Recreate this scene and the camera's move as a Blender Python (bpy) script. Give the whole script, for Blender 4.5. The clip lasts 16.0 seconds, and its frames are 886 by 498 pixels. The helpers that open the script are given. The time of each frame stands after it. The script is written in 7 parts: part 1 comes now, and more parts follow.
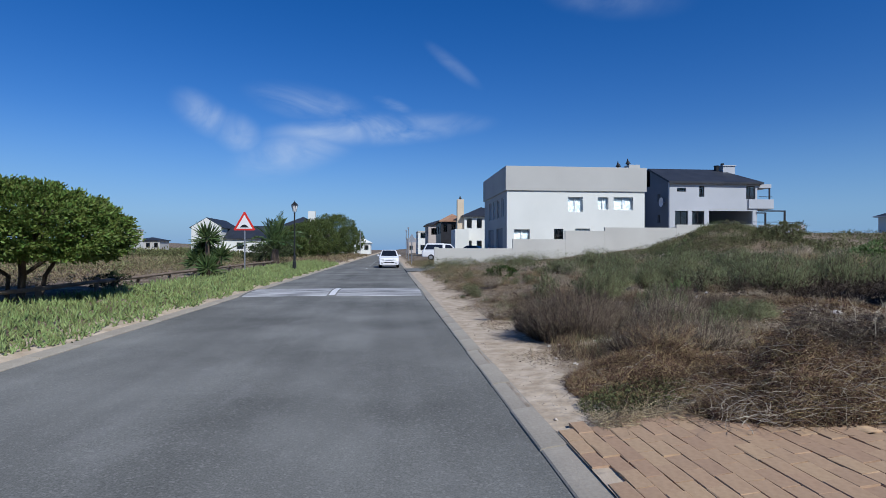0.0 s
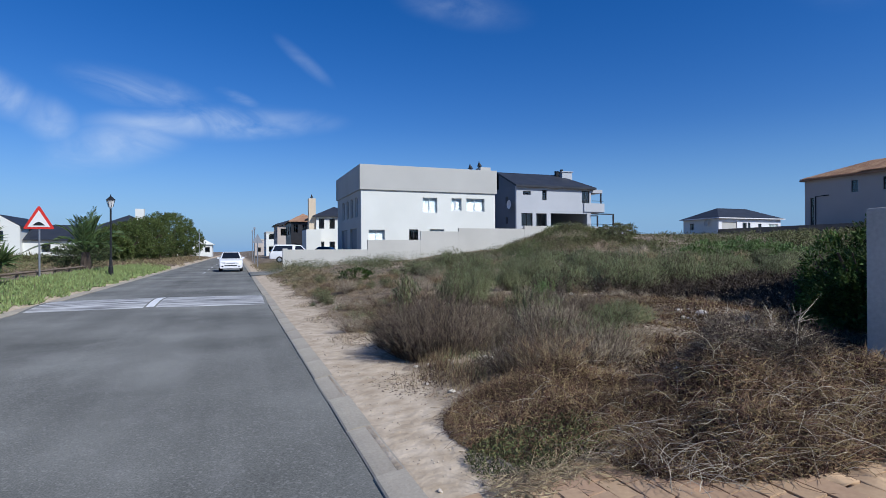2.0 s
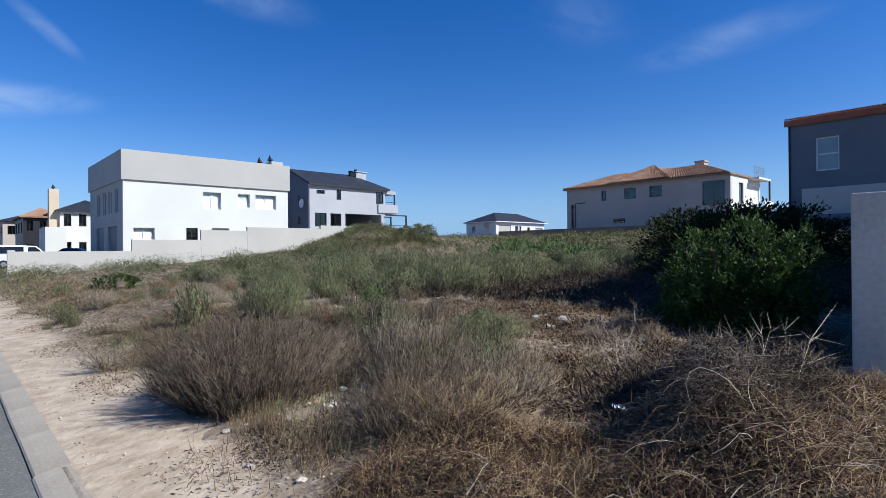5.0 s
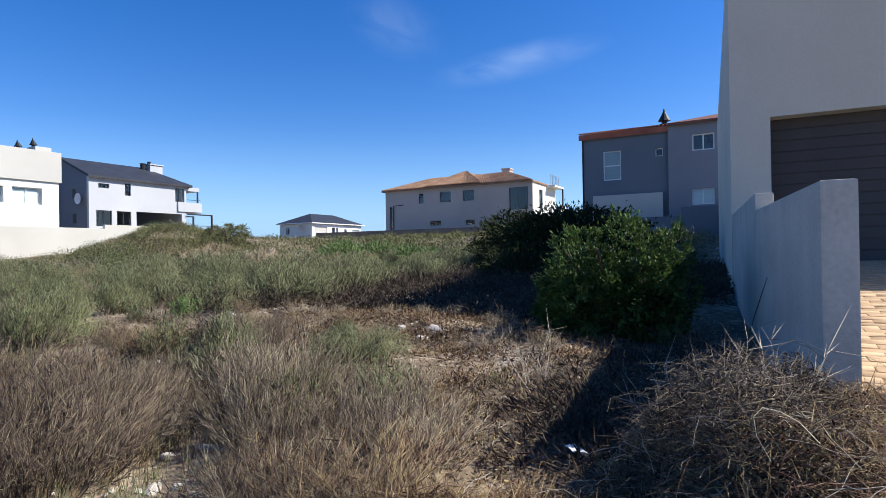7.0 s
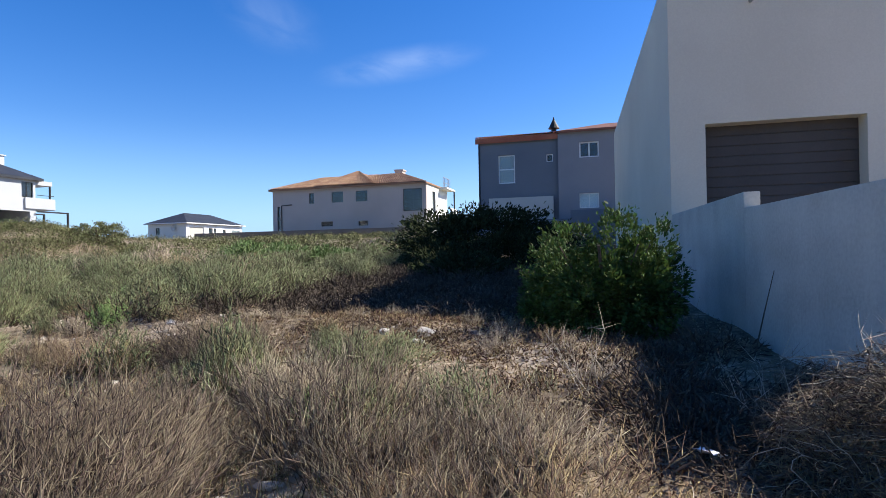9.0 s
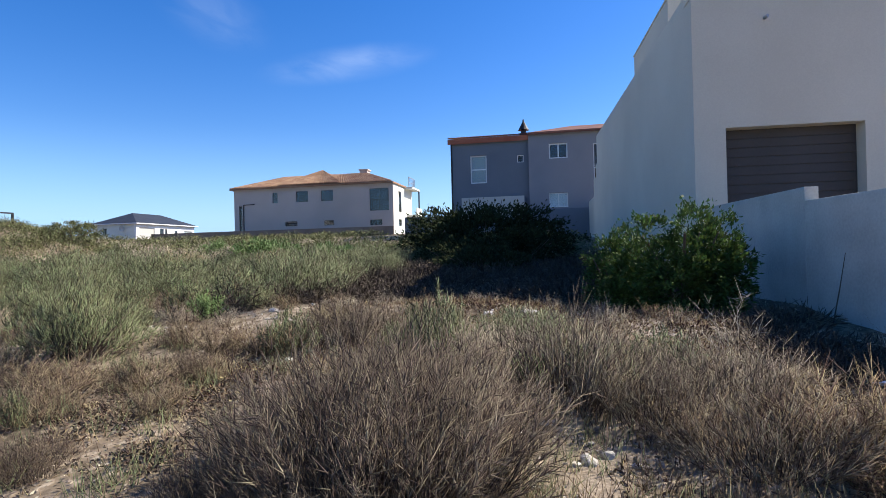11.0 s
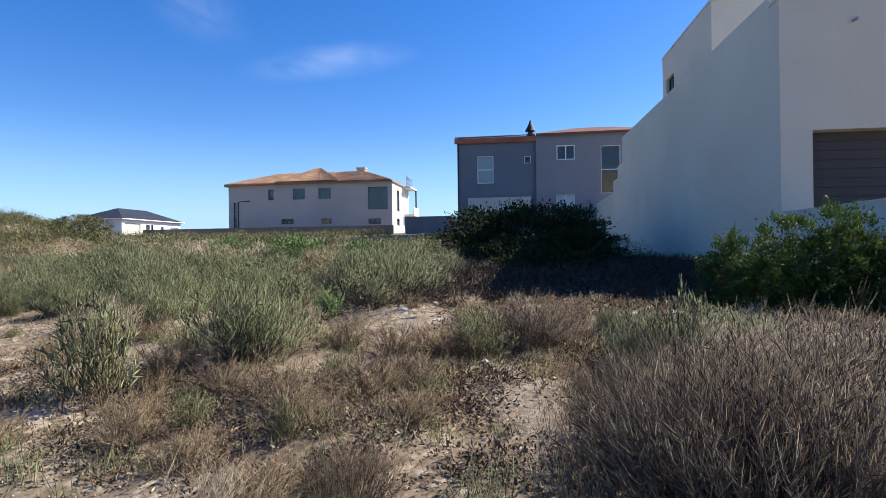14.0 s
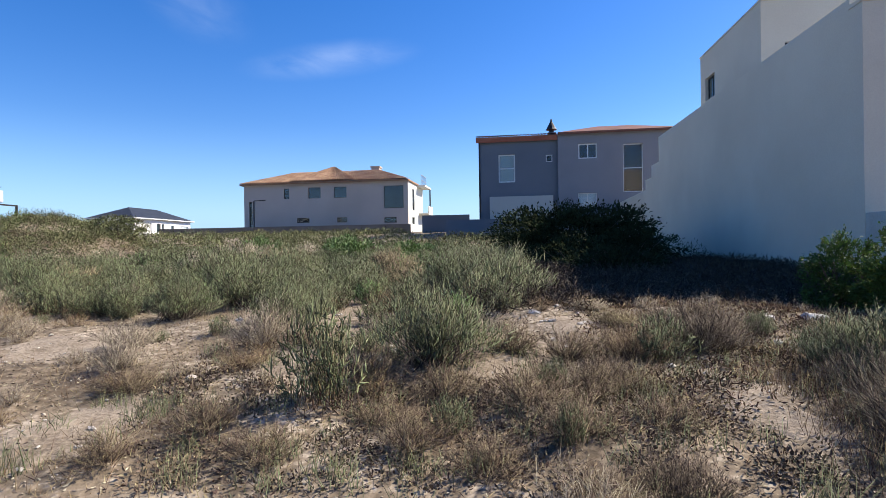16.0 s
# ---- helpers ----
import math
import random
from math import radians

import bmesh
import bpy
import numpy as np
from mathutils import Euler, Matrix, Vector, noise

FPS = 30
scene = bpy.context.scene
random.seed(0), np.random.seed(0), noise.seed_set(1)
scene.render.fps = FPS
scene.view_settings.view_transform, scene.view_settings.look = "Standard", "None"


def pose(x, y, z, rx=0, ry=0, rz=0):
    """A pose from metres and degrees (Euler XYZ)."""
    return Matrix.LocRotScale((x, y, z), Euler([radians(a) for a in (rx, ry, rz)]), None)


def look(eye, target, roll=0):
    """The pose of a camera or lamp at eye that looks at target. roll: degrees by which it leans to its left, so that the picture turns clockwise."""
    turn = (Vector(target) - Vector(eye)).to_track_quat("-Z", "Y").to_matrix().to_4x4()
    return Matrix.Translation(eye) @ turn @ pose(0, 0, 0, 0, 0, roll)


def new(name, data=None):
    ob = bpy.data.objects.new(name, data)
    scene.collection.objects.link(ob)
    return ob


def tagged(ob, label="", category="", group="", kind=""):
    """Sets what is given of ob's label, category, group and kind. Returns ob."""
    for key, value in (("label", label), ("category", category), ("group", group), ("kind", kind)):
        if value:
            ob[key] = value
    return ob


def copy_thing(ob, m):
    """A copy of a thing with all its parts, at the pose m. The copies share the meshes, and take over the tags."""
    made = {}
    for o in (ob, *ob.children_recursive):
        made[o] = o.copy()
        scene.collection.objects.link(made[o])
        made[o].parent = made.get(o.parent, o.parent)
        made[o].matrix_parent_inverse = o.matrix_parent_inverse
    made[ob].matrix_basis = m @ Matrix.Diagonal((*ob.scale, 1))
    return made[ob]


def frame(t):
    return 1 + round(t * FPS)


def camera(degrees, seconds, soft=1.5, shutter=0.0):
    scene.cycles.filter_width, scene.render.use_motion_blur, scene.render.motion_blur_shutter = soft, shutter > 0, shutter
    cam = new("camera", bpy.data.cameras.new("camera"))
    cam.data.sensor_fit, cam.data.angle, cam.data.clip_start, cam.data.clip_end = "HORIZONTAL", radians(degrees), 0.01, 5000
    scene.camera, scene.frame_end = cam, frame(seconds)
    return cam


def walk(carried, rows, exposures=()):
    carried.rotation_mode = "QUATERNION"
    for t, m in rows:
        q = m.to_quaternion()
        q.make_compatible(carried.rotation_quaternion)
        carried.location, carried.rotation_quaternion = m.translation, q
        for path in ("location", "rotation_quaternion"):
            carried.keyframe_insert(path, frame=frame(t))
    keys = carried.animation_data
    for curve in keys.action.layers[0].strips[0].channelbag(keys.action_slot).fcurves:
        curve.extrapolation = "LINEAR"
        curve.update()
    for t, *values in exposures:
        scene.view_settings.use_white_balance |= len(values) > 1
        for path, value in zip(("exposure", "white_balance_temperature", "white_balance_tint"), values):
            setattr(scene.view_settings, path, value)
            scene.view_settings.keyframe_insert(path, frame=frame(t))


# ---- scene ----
cam = camera(77.9, 16.0, soft=0.8)
PATH = [
    (0, pose(-0.066, 0.967, 1.521, 90.10, -0.10, -5.52)),
    (0.5, pose(0.022, 1.345, 1.517, 90.10, 0.01, -9.32)),
    (1, pose(0.078, 1.735, 1.510, 90.10, 0.11, -13.31)),
    (1.5, pose(0.114, 2.106, 1.527, 90.11, 0.19, -17.40)),
    (2, pose(0.211, 2.461, 1.513, 90.20, 0.27, -20.70)),
    (2.5, pose(0.261, 2.802, 1.515, 90.19, 0.37, -24.09)),
    (3, pose(0.300, 3.165, 1.520, 90.19, 0.30, -27.78)),
    (3.5, pose(0.384, 3.505, 1.508, 90.19, 0.39, -31.19)),
    (4, pose(0.404, 3.822, 1.505, 90.19, 0.41, -34.69)),
    (6.5, pose(1.096, 5.447, 1.468, 90.21, 0.82, -56.51)),
    (7, pose(1.163, 5.709, 1.472, 90.20, 0.92, -61.79)),
    (7.5, pose(1.173, 6.007, 1.475, 90.20, 0.93, -66.91)),
    (8, pose(1.199, 6.295, 1.449, 90.21, 1.04, -70.31)),
    (8.5, pose(1.191, 6.622, 1.450, 90.19, 1.05, -72.31)),
    (11, pose(0.069, 8.650, 1.337, 90.12, 1.48, -79.21)),
    (11.5, pose(0.095, 8.959, 1.344, 90.07, 1.39, -79.91)),
    (12, pose(0.107, 9.273, 1.358, 90.11, 1.18, -80.69)),
    (12.5, pose(0.103, 9.615, 1.343, 90.14, 1.13, -81.11)),
    (13, pose(0.130, 9.949, 1.339, 90.10, 0.96, -81.15)),
    (13.5, pose(0.083, 10.317, 1.331, 90.12, 0.74, -81.19)),
    (14, pose(0.024, 10.651, 1.334, 90.13, 0.71, -81.25)),
    (14.5, pose(0.050, 11.013, 1.348, 90.11, 0.78, -81.18)),
    (15, pose(-0.045, 11.406, 1.369, 90.08, 0.80, -81.12)),
    (15.5, pose(-0.193, 11.839, 1.408, 90.02, 0.81, -81.14)),
    (16, pose(-0.307, 12.270, 1.432, 89.91, 0.84, -81.17)),
]
EXPOSURES = [(0.0, -0.24, 5900, 10), (2.0, -0.1, 5900, 10), (4.0, 0.03, 5950, 10), (7.0, 0.68, 6550, 10), (11.0, 0.9, 6850, 10), (16.0, 0.9, 6950, 11)]
walk(cam, PATH, EXPOSURES)

# ---- world, sun ----
SUN_DIR = Vector((0.48, -0.876, 0.0)).normalized()      # ground direction towards the sun
SUN_EL = radians(42)
world = bpy.data.worlds.new("world")
scene.world = world
world.use_nodes = True
wn, wl = world.node_tree.nodes, world.node_tree.links
wn.clear()


def wmath(op, a, b=None, clamp=False):
    n = wn.new("ShaderNodeMath")
    n.operation, n.use_clamp = op, clamp
    for k, v in enumerate((a, b)):
        if v is None:
            continue
        if isinstance(v, (int, float)):
            n.inputs[k].default_value = v
        else:
            wl.new(v, n.inputs[k])
    return n.outputs[0]


def wdot(vec, d):
    n = wn.new("ShaderNodeVectorMath")
    n.operation = "DOT_PRODUCT"
    wl.new(vec, n.inputs[0])
    n.inputs[1].default_value = d
    return n.outputs["Value"]


way = wn.new("ShaderNodeTexCoord").outputs["Generated"]
sky = wn.new("ShaderNodeTexSky")
sky.sky_type, sky.sun_disc = "NISHITA", False
sky.sun_elevation, sky.sun_rotation = SUN_EL, math.atan2(SUN_DIR.x, SUN_DIR.y)
sky.air_density, sky.dust_density, sky.ozone_density, sky.altitude = 1.0, 0.35, 2.2, 10
wisp = wn.new("ShaderNodeTexNoise")
wisp.inputs["Scale"].default_value, wisp.inputs["Detail"].default_value = 7.5, 7
wisp.inputs["Roughness"].default_value, wisp.inputs["Distortion"].default_value = 0.56, 0.8
stretch = wn.new("ShaderNodeMapping")
stretch.inputs["Scale"].default_value = (1, 1, 2.2)
wl.new(way, stretch.inputs[0])
wl.new(stretch.outputs[0], wisp.inputs["Vector"])
total = None
# heading, elevation, half width, half height (degrees), tilt, density
for head, el, hw, hh, tilt, dens in ((-1.5, 12.3, 11.0, 1.5, 5, 0.62), (-9.5, 9.8, 6.5, 2.0, 18, 0.42), (-18.2, 12.8, 3.0, 1.6, -28, 0.4),
                                     (6.6, 18.6, 3.4, 0.7, -38, 0.15), (-8.0, 14.5, 6.0, 1.6, -8, 0.3), (0.5, 14.6, 2.2, 0.6, -20, 0.3), (23.0, 24.0, 6.5, 1.8, -10, 0.14),
                                     (57.0, 22.5, 5.0, 2.6, -22, 0.065), (70.0, 18.8, 8.0, 1.5, 9, 0.12), (-15.0, 11.2, 2.6, 1.7, -32, 0.32)):
    a, e, r = radians(head), radians(el), radians(tilt)
    right = Vector((math.cos(a), -math.sin(a), 0))
    mid = Vector((math.sin(a) * math.cos(e), math.cos(a) * math.cos(e), math.sin(e)))
    up = right.cross(mid)
    u_ax, v_ax = right * math.cos(r) + up * math.sin(r), up * math.cos(r) - right * math.sin(r)
    u = wmath("DIVIDE", wdot(way, u_ax - mid * u_ax.dot(mid)), math.sin(radians(hw * 1.2)))
    v = wmath("DIVIDE", wdot(way, v_ax), math.sin(radians(hh * 1.35)))
    fall = wmath("SUBTRACT", 1.0, wmath("ADD", wmath("MULTIPLY", u, u), wmath("MULTIPLY", v, v)), True)
    fall = wmath("MULTIPLY", fall, wmath("GREATER_THAN", wdot(way, mid), 0.5))
    fall = wmath("MULTIPLY", wmath("POWER", fall, 2.0), dens)
    total = fall if total is None else wmath("MAXIMUM", total, fall)
body = wmath("MULTIPLY", wmath("SUBTRACT", wisp.outputs["Fac"], 0.3, True), 3.7)
cover = wmath("MULTIPLY", total, body, True)
mix = wn.new("ShaderNodeMix")
mix.data_type = "RGBA"
wl.new(cover, mix.inputs["Factor"])
deep = wn.new("ShaderNodeHueSaturation")
deep.inputs["Saturation"].default_value = 1.42
deep.inputs["Hue"].default_value = 0.506
wl.new(sky.outputs[0], deep.inputs["Color"])
cool = wn.new("ShaderNodeMix")
cool.data_type, cool.blend_type = "RGBA", "MULTIPLY"
cool.inputs["Factor"].default_value = 1.0
cool.inputs["B"].default_value = (0.89, 0.945, 1.16, 1)
wl.new(deep.outputs[0], cool.inputs["A"])
low = wn.new("ShaderNodeMix")
low.data_type = "RGBA"
height = wdot(way, (0, 0, 1))
wl.new(wmath("MULTIPLY", wmath("POWER", wmath("SUBTRACT", 1.0, wmath("MULTIPLY", wmath("ABSOLUTE", height), 4.5), True), 1.5), 0.85), low.inputs["Factor"])
wl.new(cool.outputs["Result"], low.inputs["A"])
low.inputs["B"].default_value = (2.1, 4.35, 7.7, 1)
wl.new(low.outputs["Result"], mix.inputs["A"])
mix.inputs["B"].default_value = (7.0, 8.1, 9.6, 1)
back = wn.new("ShaderNodeBackground")
back.inputs["Strength"].default_value = 0.092
wl.new(mix.outputs["Result"], back.inputs[0])
wl.new(back.outputs[0], wn.new("ShaderNodeOutputWorld").inputs[0])

sun = new("sun", bpy.data.lights.new("sun", "SUN"))
sun.data.energy, sun.data.angle, sun.data.color = 5.0, radians(0.53), (1.0, 0.95, 0.87)
to_sun = Vector((SUN_DIR.x * math.cos(SUN_EL), SUN_DIR.y * math.cos(SUN_EL), math.sin(SUN_EL)))
sun.matrix_world = look(to_sun * 50, (0, 0, 0))

# ---- materials ----
def surf(name, c1, c2, rough=0.85, big=0.6, fine=14.0, bump=0.2, metal=0.0, vary=0.0, vary_by="object", fine_amt=0.35, bump_dist=0.01, spec=0.3, c3=None, c3_at=0.62):
    """A surface whose colour wanders from c1 to c2 at a large and a fine scale, with relief; vary: light and dark from piece to piece."""
    m = bpy.data.materials.new(name)
    m.use_nodes = True
    nt = m.node_tree
    nd, lk = nt.nodes, nt.links
    bsdf = nd["Principled BSDF"]
    tc = nd.new("ShaderNodeTexCoord")
    n1 = nd.new("ShaderNodeTexNoise")
    n1.inputs["Scale"].default_value, n1.inputs["Detail"].default_value = big, 5
    n2 = nd.new("ShaderNodeTexNoise")
    n2.inputs["Scale"].default_value, n2.inputs["Detail"].default_value = fine, 6
    for n in (n1, n2):
        lk.new(tc.outputs["Object"], n.inputs["Vector"])
    add = nd.new("ShaderNodeMix")
    add.inputs["Factor"].default_value = fine_amt
    lk.new(n1.outputs["Fac"], add.inputs["A"])
    lk.new(n2.outputs["Fac"], add.inputs["B"])
    ramp = nd.new("ShaderNodeValToRGB")
    ramp.color_ramp.elements[0].position, ramp.color_ramp.elements[1].position = (0.36, 0.64) if not c3 else (0.42, 0.55)
    ramp.color_ramp.elements[0].color, ramp.color_ramp.elements[1].color = (*c1, 1), (*c2, 1)
    if c3:
        el = ramp.color_ramp.elements.new(c3_at + 0.08)
        el.color = (*c3, 1)
    lk.new(add.outputs["Result"], ramp.inputs[0])
    col = ramp.outputs[0]
    if vary:
        if vary_by == "object":
            rnd = nd.new("ShaderNodeObjectInfo").outputs["Random"]
        else:
            rnd = nd.new("ShaderNodeNewGeometry").outputs["Random Per Island"]
        hsv = nd.new("ShaderNodeHueSaturation")
        mr = nd.new("ShaderNodeMapRange")
        mr.inputs["To Min"].default_value, mr.inputs["To Max"].default_value = 1 - vary, 1 + vary
        lk.new(rnd, mr.inputs["Value"])
        lk.new(mr.outputs[0], hsv.inputs["Value"])
        mh = nd.new("ShaderNodeMapRange")
        mh.inputs["To Min"].default_value, mh.inputs["To Max"].default_value = 0.5 - vary * 0.06, 0.5 + vary * 0.06
        lk.new(rnd, mh.inputs["Value"])
        lk.new(mh.outputs[0], hsv.inputs["Hue"])
        lk.new(col, hsv.inputs["Color"])
        col = hsv.outputs[0]
    lk.new(col, bsdf.inputs["Base Color"])
    bsdf.inputs["Roughness"].default_value, bsdf.inputs["Metallic"].default_value = rough, metal
    bsdf.inputs["Specular IOR Level"].default_value = spec
    if bump:
        bp = nd.new("ShaderNodeBump")
        bp.inputs["Strength"].default_value, bp.inputs["Distance"].default_value = bump, bump_dist
        lk.new(n2.outputs["Fac"], bp.inputs["Height"])
        lk.new(bp.outputs[0], bsdf.inputs["Normal"])
    return m


def plant(name, c1, c2, vary=0.35, rough=0.7, through_amt=0.25):
    """Leaf or stem: colour from piece to piece and along the clump, some light passing through."""
    m = surf(name, c1, c2, rough, 2.5, 20, 0, vary=vary, vary_by="island", spec=0.25)
    if through_amt:
        nd, lk = m.node_tree.nodes, m.node_tree.links
        bsdf, out = nd["Principled BSDF"], nd["Material Output"]
        tr = nd.new("ShaderNodeBsdfTranslucent")
        lk.new(bsdf.inputs["Base Color"].links[0].from_socket, tr.inputs["Color"])
        mx = nd.new("ShaderNodeMixShader")
        mx.inputs[0].default_value = through_amt
        lk.new(bsdf.outputs[0], mx.inputs[1])
        lk.new(tr.outputs[0], mx.inputs[2])
        lk.new(mx.outputs[0], out.inputs["Surface"])
    return m


def glass(name, tint=(0.75, 0.85, 0.9)):
    m = bpy.data.materials.new(name)
    m.use_nodes = True
    b = m.node_tree.nodes["Principled BSDF"]
    b.inputs["Base Color"].default_value = (*tint, 1)
    b.inputs["Roughness"].default_value, b.inputs["Transmission Weight"].default_value, b.inputs["IOR"].default_value = 0.02, 1.0, 1.45
    b.inputs["Specular IOR Level"].default_value = 0.3
    return m


M_ASPHALT = surf("asphalt", (0.092, 0.093, 0.083), (0.235, 0.236, 0.212), 0.92, 0.35, 75, 0.55, bump_dist=0.006, fine_amt=0.42, spec=0.2)
M_HUMP = surf("brushed_road_paint", (0.11, 0.11, 0.108), (0.6, 0.6, 0.58), 0.8, 2.2, 30, 0.2, fine_amt=0.15)
hump_map = M_HUMP.node_tree.nodes.new("ShaderNodeMapping")
hump_map.inputs["Scale"].default_value = (0.35, 2.4, 1)
hump_map.inputs["Rotation"].default_value = (0, 0, 0.09)
for hn in [n for n in M_HUMP.node_tree.nodes if n.type == "TEX_NOISE"]:
    M_HUMP.node_tree.links.new(hump_map.outputs[0], hn.inputs["Vector"])
M_HUMP.node_tree.links.new([n for n in M_HUMP.node_tree.nodes if n.type == "TEX_COORD"][0].outputs["Object"], hump_map.inputs[0])
M_PAINT = surf("worn_road_paint", (0.3, 0.3, 0.3), (0.66, 0.66, 0.64), 0.8, 5, 40, 0.2, fine_amt=0.5)
M_KERB = surf("kerb_concrete", (0.31, 0.275, 0.215), (0.43, 0.385, 0.305), 0.9, 1.5, 40, 0.4, vary=0.05)
M_SOIL = surf("sandy_soil", (0.09, 0.066, 0.042), (0.22, 0.17, 0.116), 0.95, 0.9, 11, 0.55, bump_dist=0.04, fine_amt=0.5, c3=(0.42, 0.35, 0.265), c3_at=0.55)
M_BRICK = surf("paving_brick", (0.375, 0.248, 0.148), (0.49, 0.34, 0.212), 0.9, 2.0, 30, 0.5, vary=0.08, bump_dist=0.006)
M_STONE = surf("limestone", (0.4, 0.36, 0.3), (0.6, 0.56, 0.5), 0.9, 4, 25, 0.6, vary=0.15)
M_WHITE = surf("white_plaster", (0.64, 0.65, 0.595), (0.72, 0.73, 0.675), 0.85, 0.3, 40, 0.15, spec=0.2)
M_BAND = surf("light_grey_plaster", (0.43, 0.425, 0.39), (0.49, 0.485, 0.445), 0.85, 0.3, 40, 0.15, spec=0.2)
M_CREAM = surf("cream_plaster", (0.61, 0.548, 0.44), (0.7, 0.635, 0.515), 0.88, 0.4, 35, 0.1, spec=0.2)
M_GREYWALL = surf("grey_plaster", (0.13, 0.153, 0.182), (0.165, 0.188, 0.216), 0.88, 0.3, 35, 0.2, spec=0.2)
M_MIDGREY = surf("mid_grey_plaster", (0.2, 0.21, 0.235), (0.25, 0.26, 0.285), 0.88, 0.3, 35, 0.2, spec=0.2)
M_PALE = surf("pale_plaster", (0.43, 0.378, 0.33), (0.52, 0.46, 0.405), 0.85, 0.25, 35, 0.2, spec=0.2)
M_LIGHT = surf("off_white_plaster", (0.4, 0.42, 0.44), (0.48, 0.5, 0.52), 0.85, 0.25, 35, 0.2, spec=0.2)
M_WALLGREY = surf("boundary_plaster", (0.4, 0.385, 0.345), (0.56, 0.545, 0.49), 0.88, 1.6, 30, 0.35, spec=0.2)
M_GARDEN = surf("smooth_grey_plaster", (0.46, 0.45, 0.405), (0.53, 0.52, 0.47), 0.88, 0.4, 30, 0.15, spec=0.2)
M_BROWNWALL = surf("brownish_wall", (0.17, 0.14, 0.115), (0.24, 0.2, 0.165), 0.9, 0.8, 25, 0.3)
M_TILE = surf("terracotta_tile", (0.25, 0.135, 0.078), (0.4, 0.25, 0.155), 0.85, 0.8, 12, 0.3, vary=0.15, vary_by="island")
# darker copy of the red tile: a roof's shade put into the colour
M_SHADETILE = surf("shaded_red_roof", (0.13, 0.058, 0.042), (0.22, 0.1, 0.075), 0.85, 0.8, 14, 0.4)
M_TILERED = surf("red_roof_tile", (0.29, 0.092, 0.052), (0.4, 0.155, 0.088), 0.85, 0.8, 12, 0.3, vary=0.15, vary_by="island")
M_SLATE = surf("dark_slate", (0.02, 0.025, 0.035), (0.035, 0.04, 0.052), 0.6, 1, 12, 0.2)
M_DOOR = surf("brown_grey_door", (0.055, 0.047, 0.043), (0.075, 0.065, 0.06), 0.6, 1.2, 30, 0.15)
M_GREYDOOR = surf("grey_garage_door", (0.12, 0.14, 0.17), (0.16, 0.18, 0.21), 0.5, 0.8, 20, 0.1)
M_FRAME = surf("white_frame", (0.68, 0.68, 0.68), (0.76, 0.76, 0.76), 0.5, 2, 20, 0.0)
M_DARKFRAME = surf("dark_frame", (0.02, 0.02, 0.022), (0.03, 0.03, 0.033), 0.45, 2, 20, 0.0)
M_BLIND = surf("white_blind", (0.66, 0.67, 0.68), (0.74, 0.75, 0.76), 0.8, 1, 20, 0.0)
M_CURTAIN = surf("brown_curtain", (0.05, 0.028, 0.022), (0.09, 0.05, 0.038), 0.9, 1.5, 20, 0.2)
# for sheets added behind panes: the rooms' darkness put into a colour
M_DARK = surf("dim_interior", (0.03, 0.032, 0.036), (0.045, 0.047, 0.05), 0.9, 1, 10, 0.0)
M_GLASS = glass("window_glass")
M_WOOD = surf("weathered_pole", (0.16, 0.12, 0.085), (0.26, 0.2, 0.15), 0.9, 3, 30, 0.5)
M_BARK = surf("bark", (0.075, 0.055, 0.04), (0.13, 0.1, 0.075), 0.95, 4, 30, 0.8)
M_IRON = surf("black_iron", (0.012, 0.013, 0.014), (0.022, 0.023, 0.024), 0.5, 4, 20, 0.1)
M_STEEL = surf("galvanised_steel", (0.35, 0.36, 0.37), (0.45, 0.46, 0.47), 0.45, 4, 20, 0.1, metal=0.8)
M_RED = surf("sign_red", (0.55, 0.03, 0.02), (0.62, 0.04, 0.03), 0.5, 3, 20, 0)
M_SIGNWHITE = surf("sign_white", (0.7, 0.7, 0.68), (0.76, 0.76, 0.74), 0.5, 3, 20, 0)
M_CARWHITE = surf("white_car_paint", (0.72, 0.73, 0.74), (0.76, 0.77, 0.78), 0.25, 1, 10, 0, spec=0.6)
M_CARDARK = surf("dark_car_paint", (0.02, 0.022, 0.028), (0.03, 0.032, 0.04), 0.25, 1, 10, 0, spec=0.6)
M_RUBBER = surf("rubber", (0.012, 0.012, 0.012), (0.02, 0.02, 0.02), 0.85, 4, 30, 0.2)
M_CARGLASS = surf("tinted_glass", (0.01, 0.012, 0.014), (0.016, 0.018, 0.02), 0.06, 1, 4, 0, spec=0.8)
M_LAMP = surf("frosted_lamp", (0.7, 0.7, 0.68), (0.76, 0.76, 0.74), 0.35, 3, 20, 0)
M_PEBBLE = surf("sandy_pebble", (0.34, 0.28, 0.21), (0.56, 0.49, 0.4), 0.9, 6, 25, 0.3, vary=0.3, vary_by="island")
M_PAPER = surf("white_plastic", (0.68, 0.68, 0.68), (0.78, 0.78, 0.78), 0.6, 6, 30, 0.1)

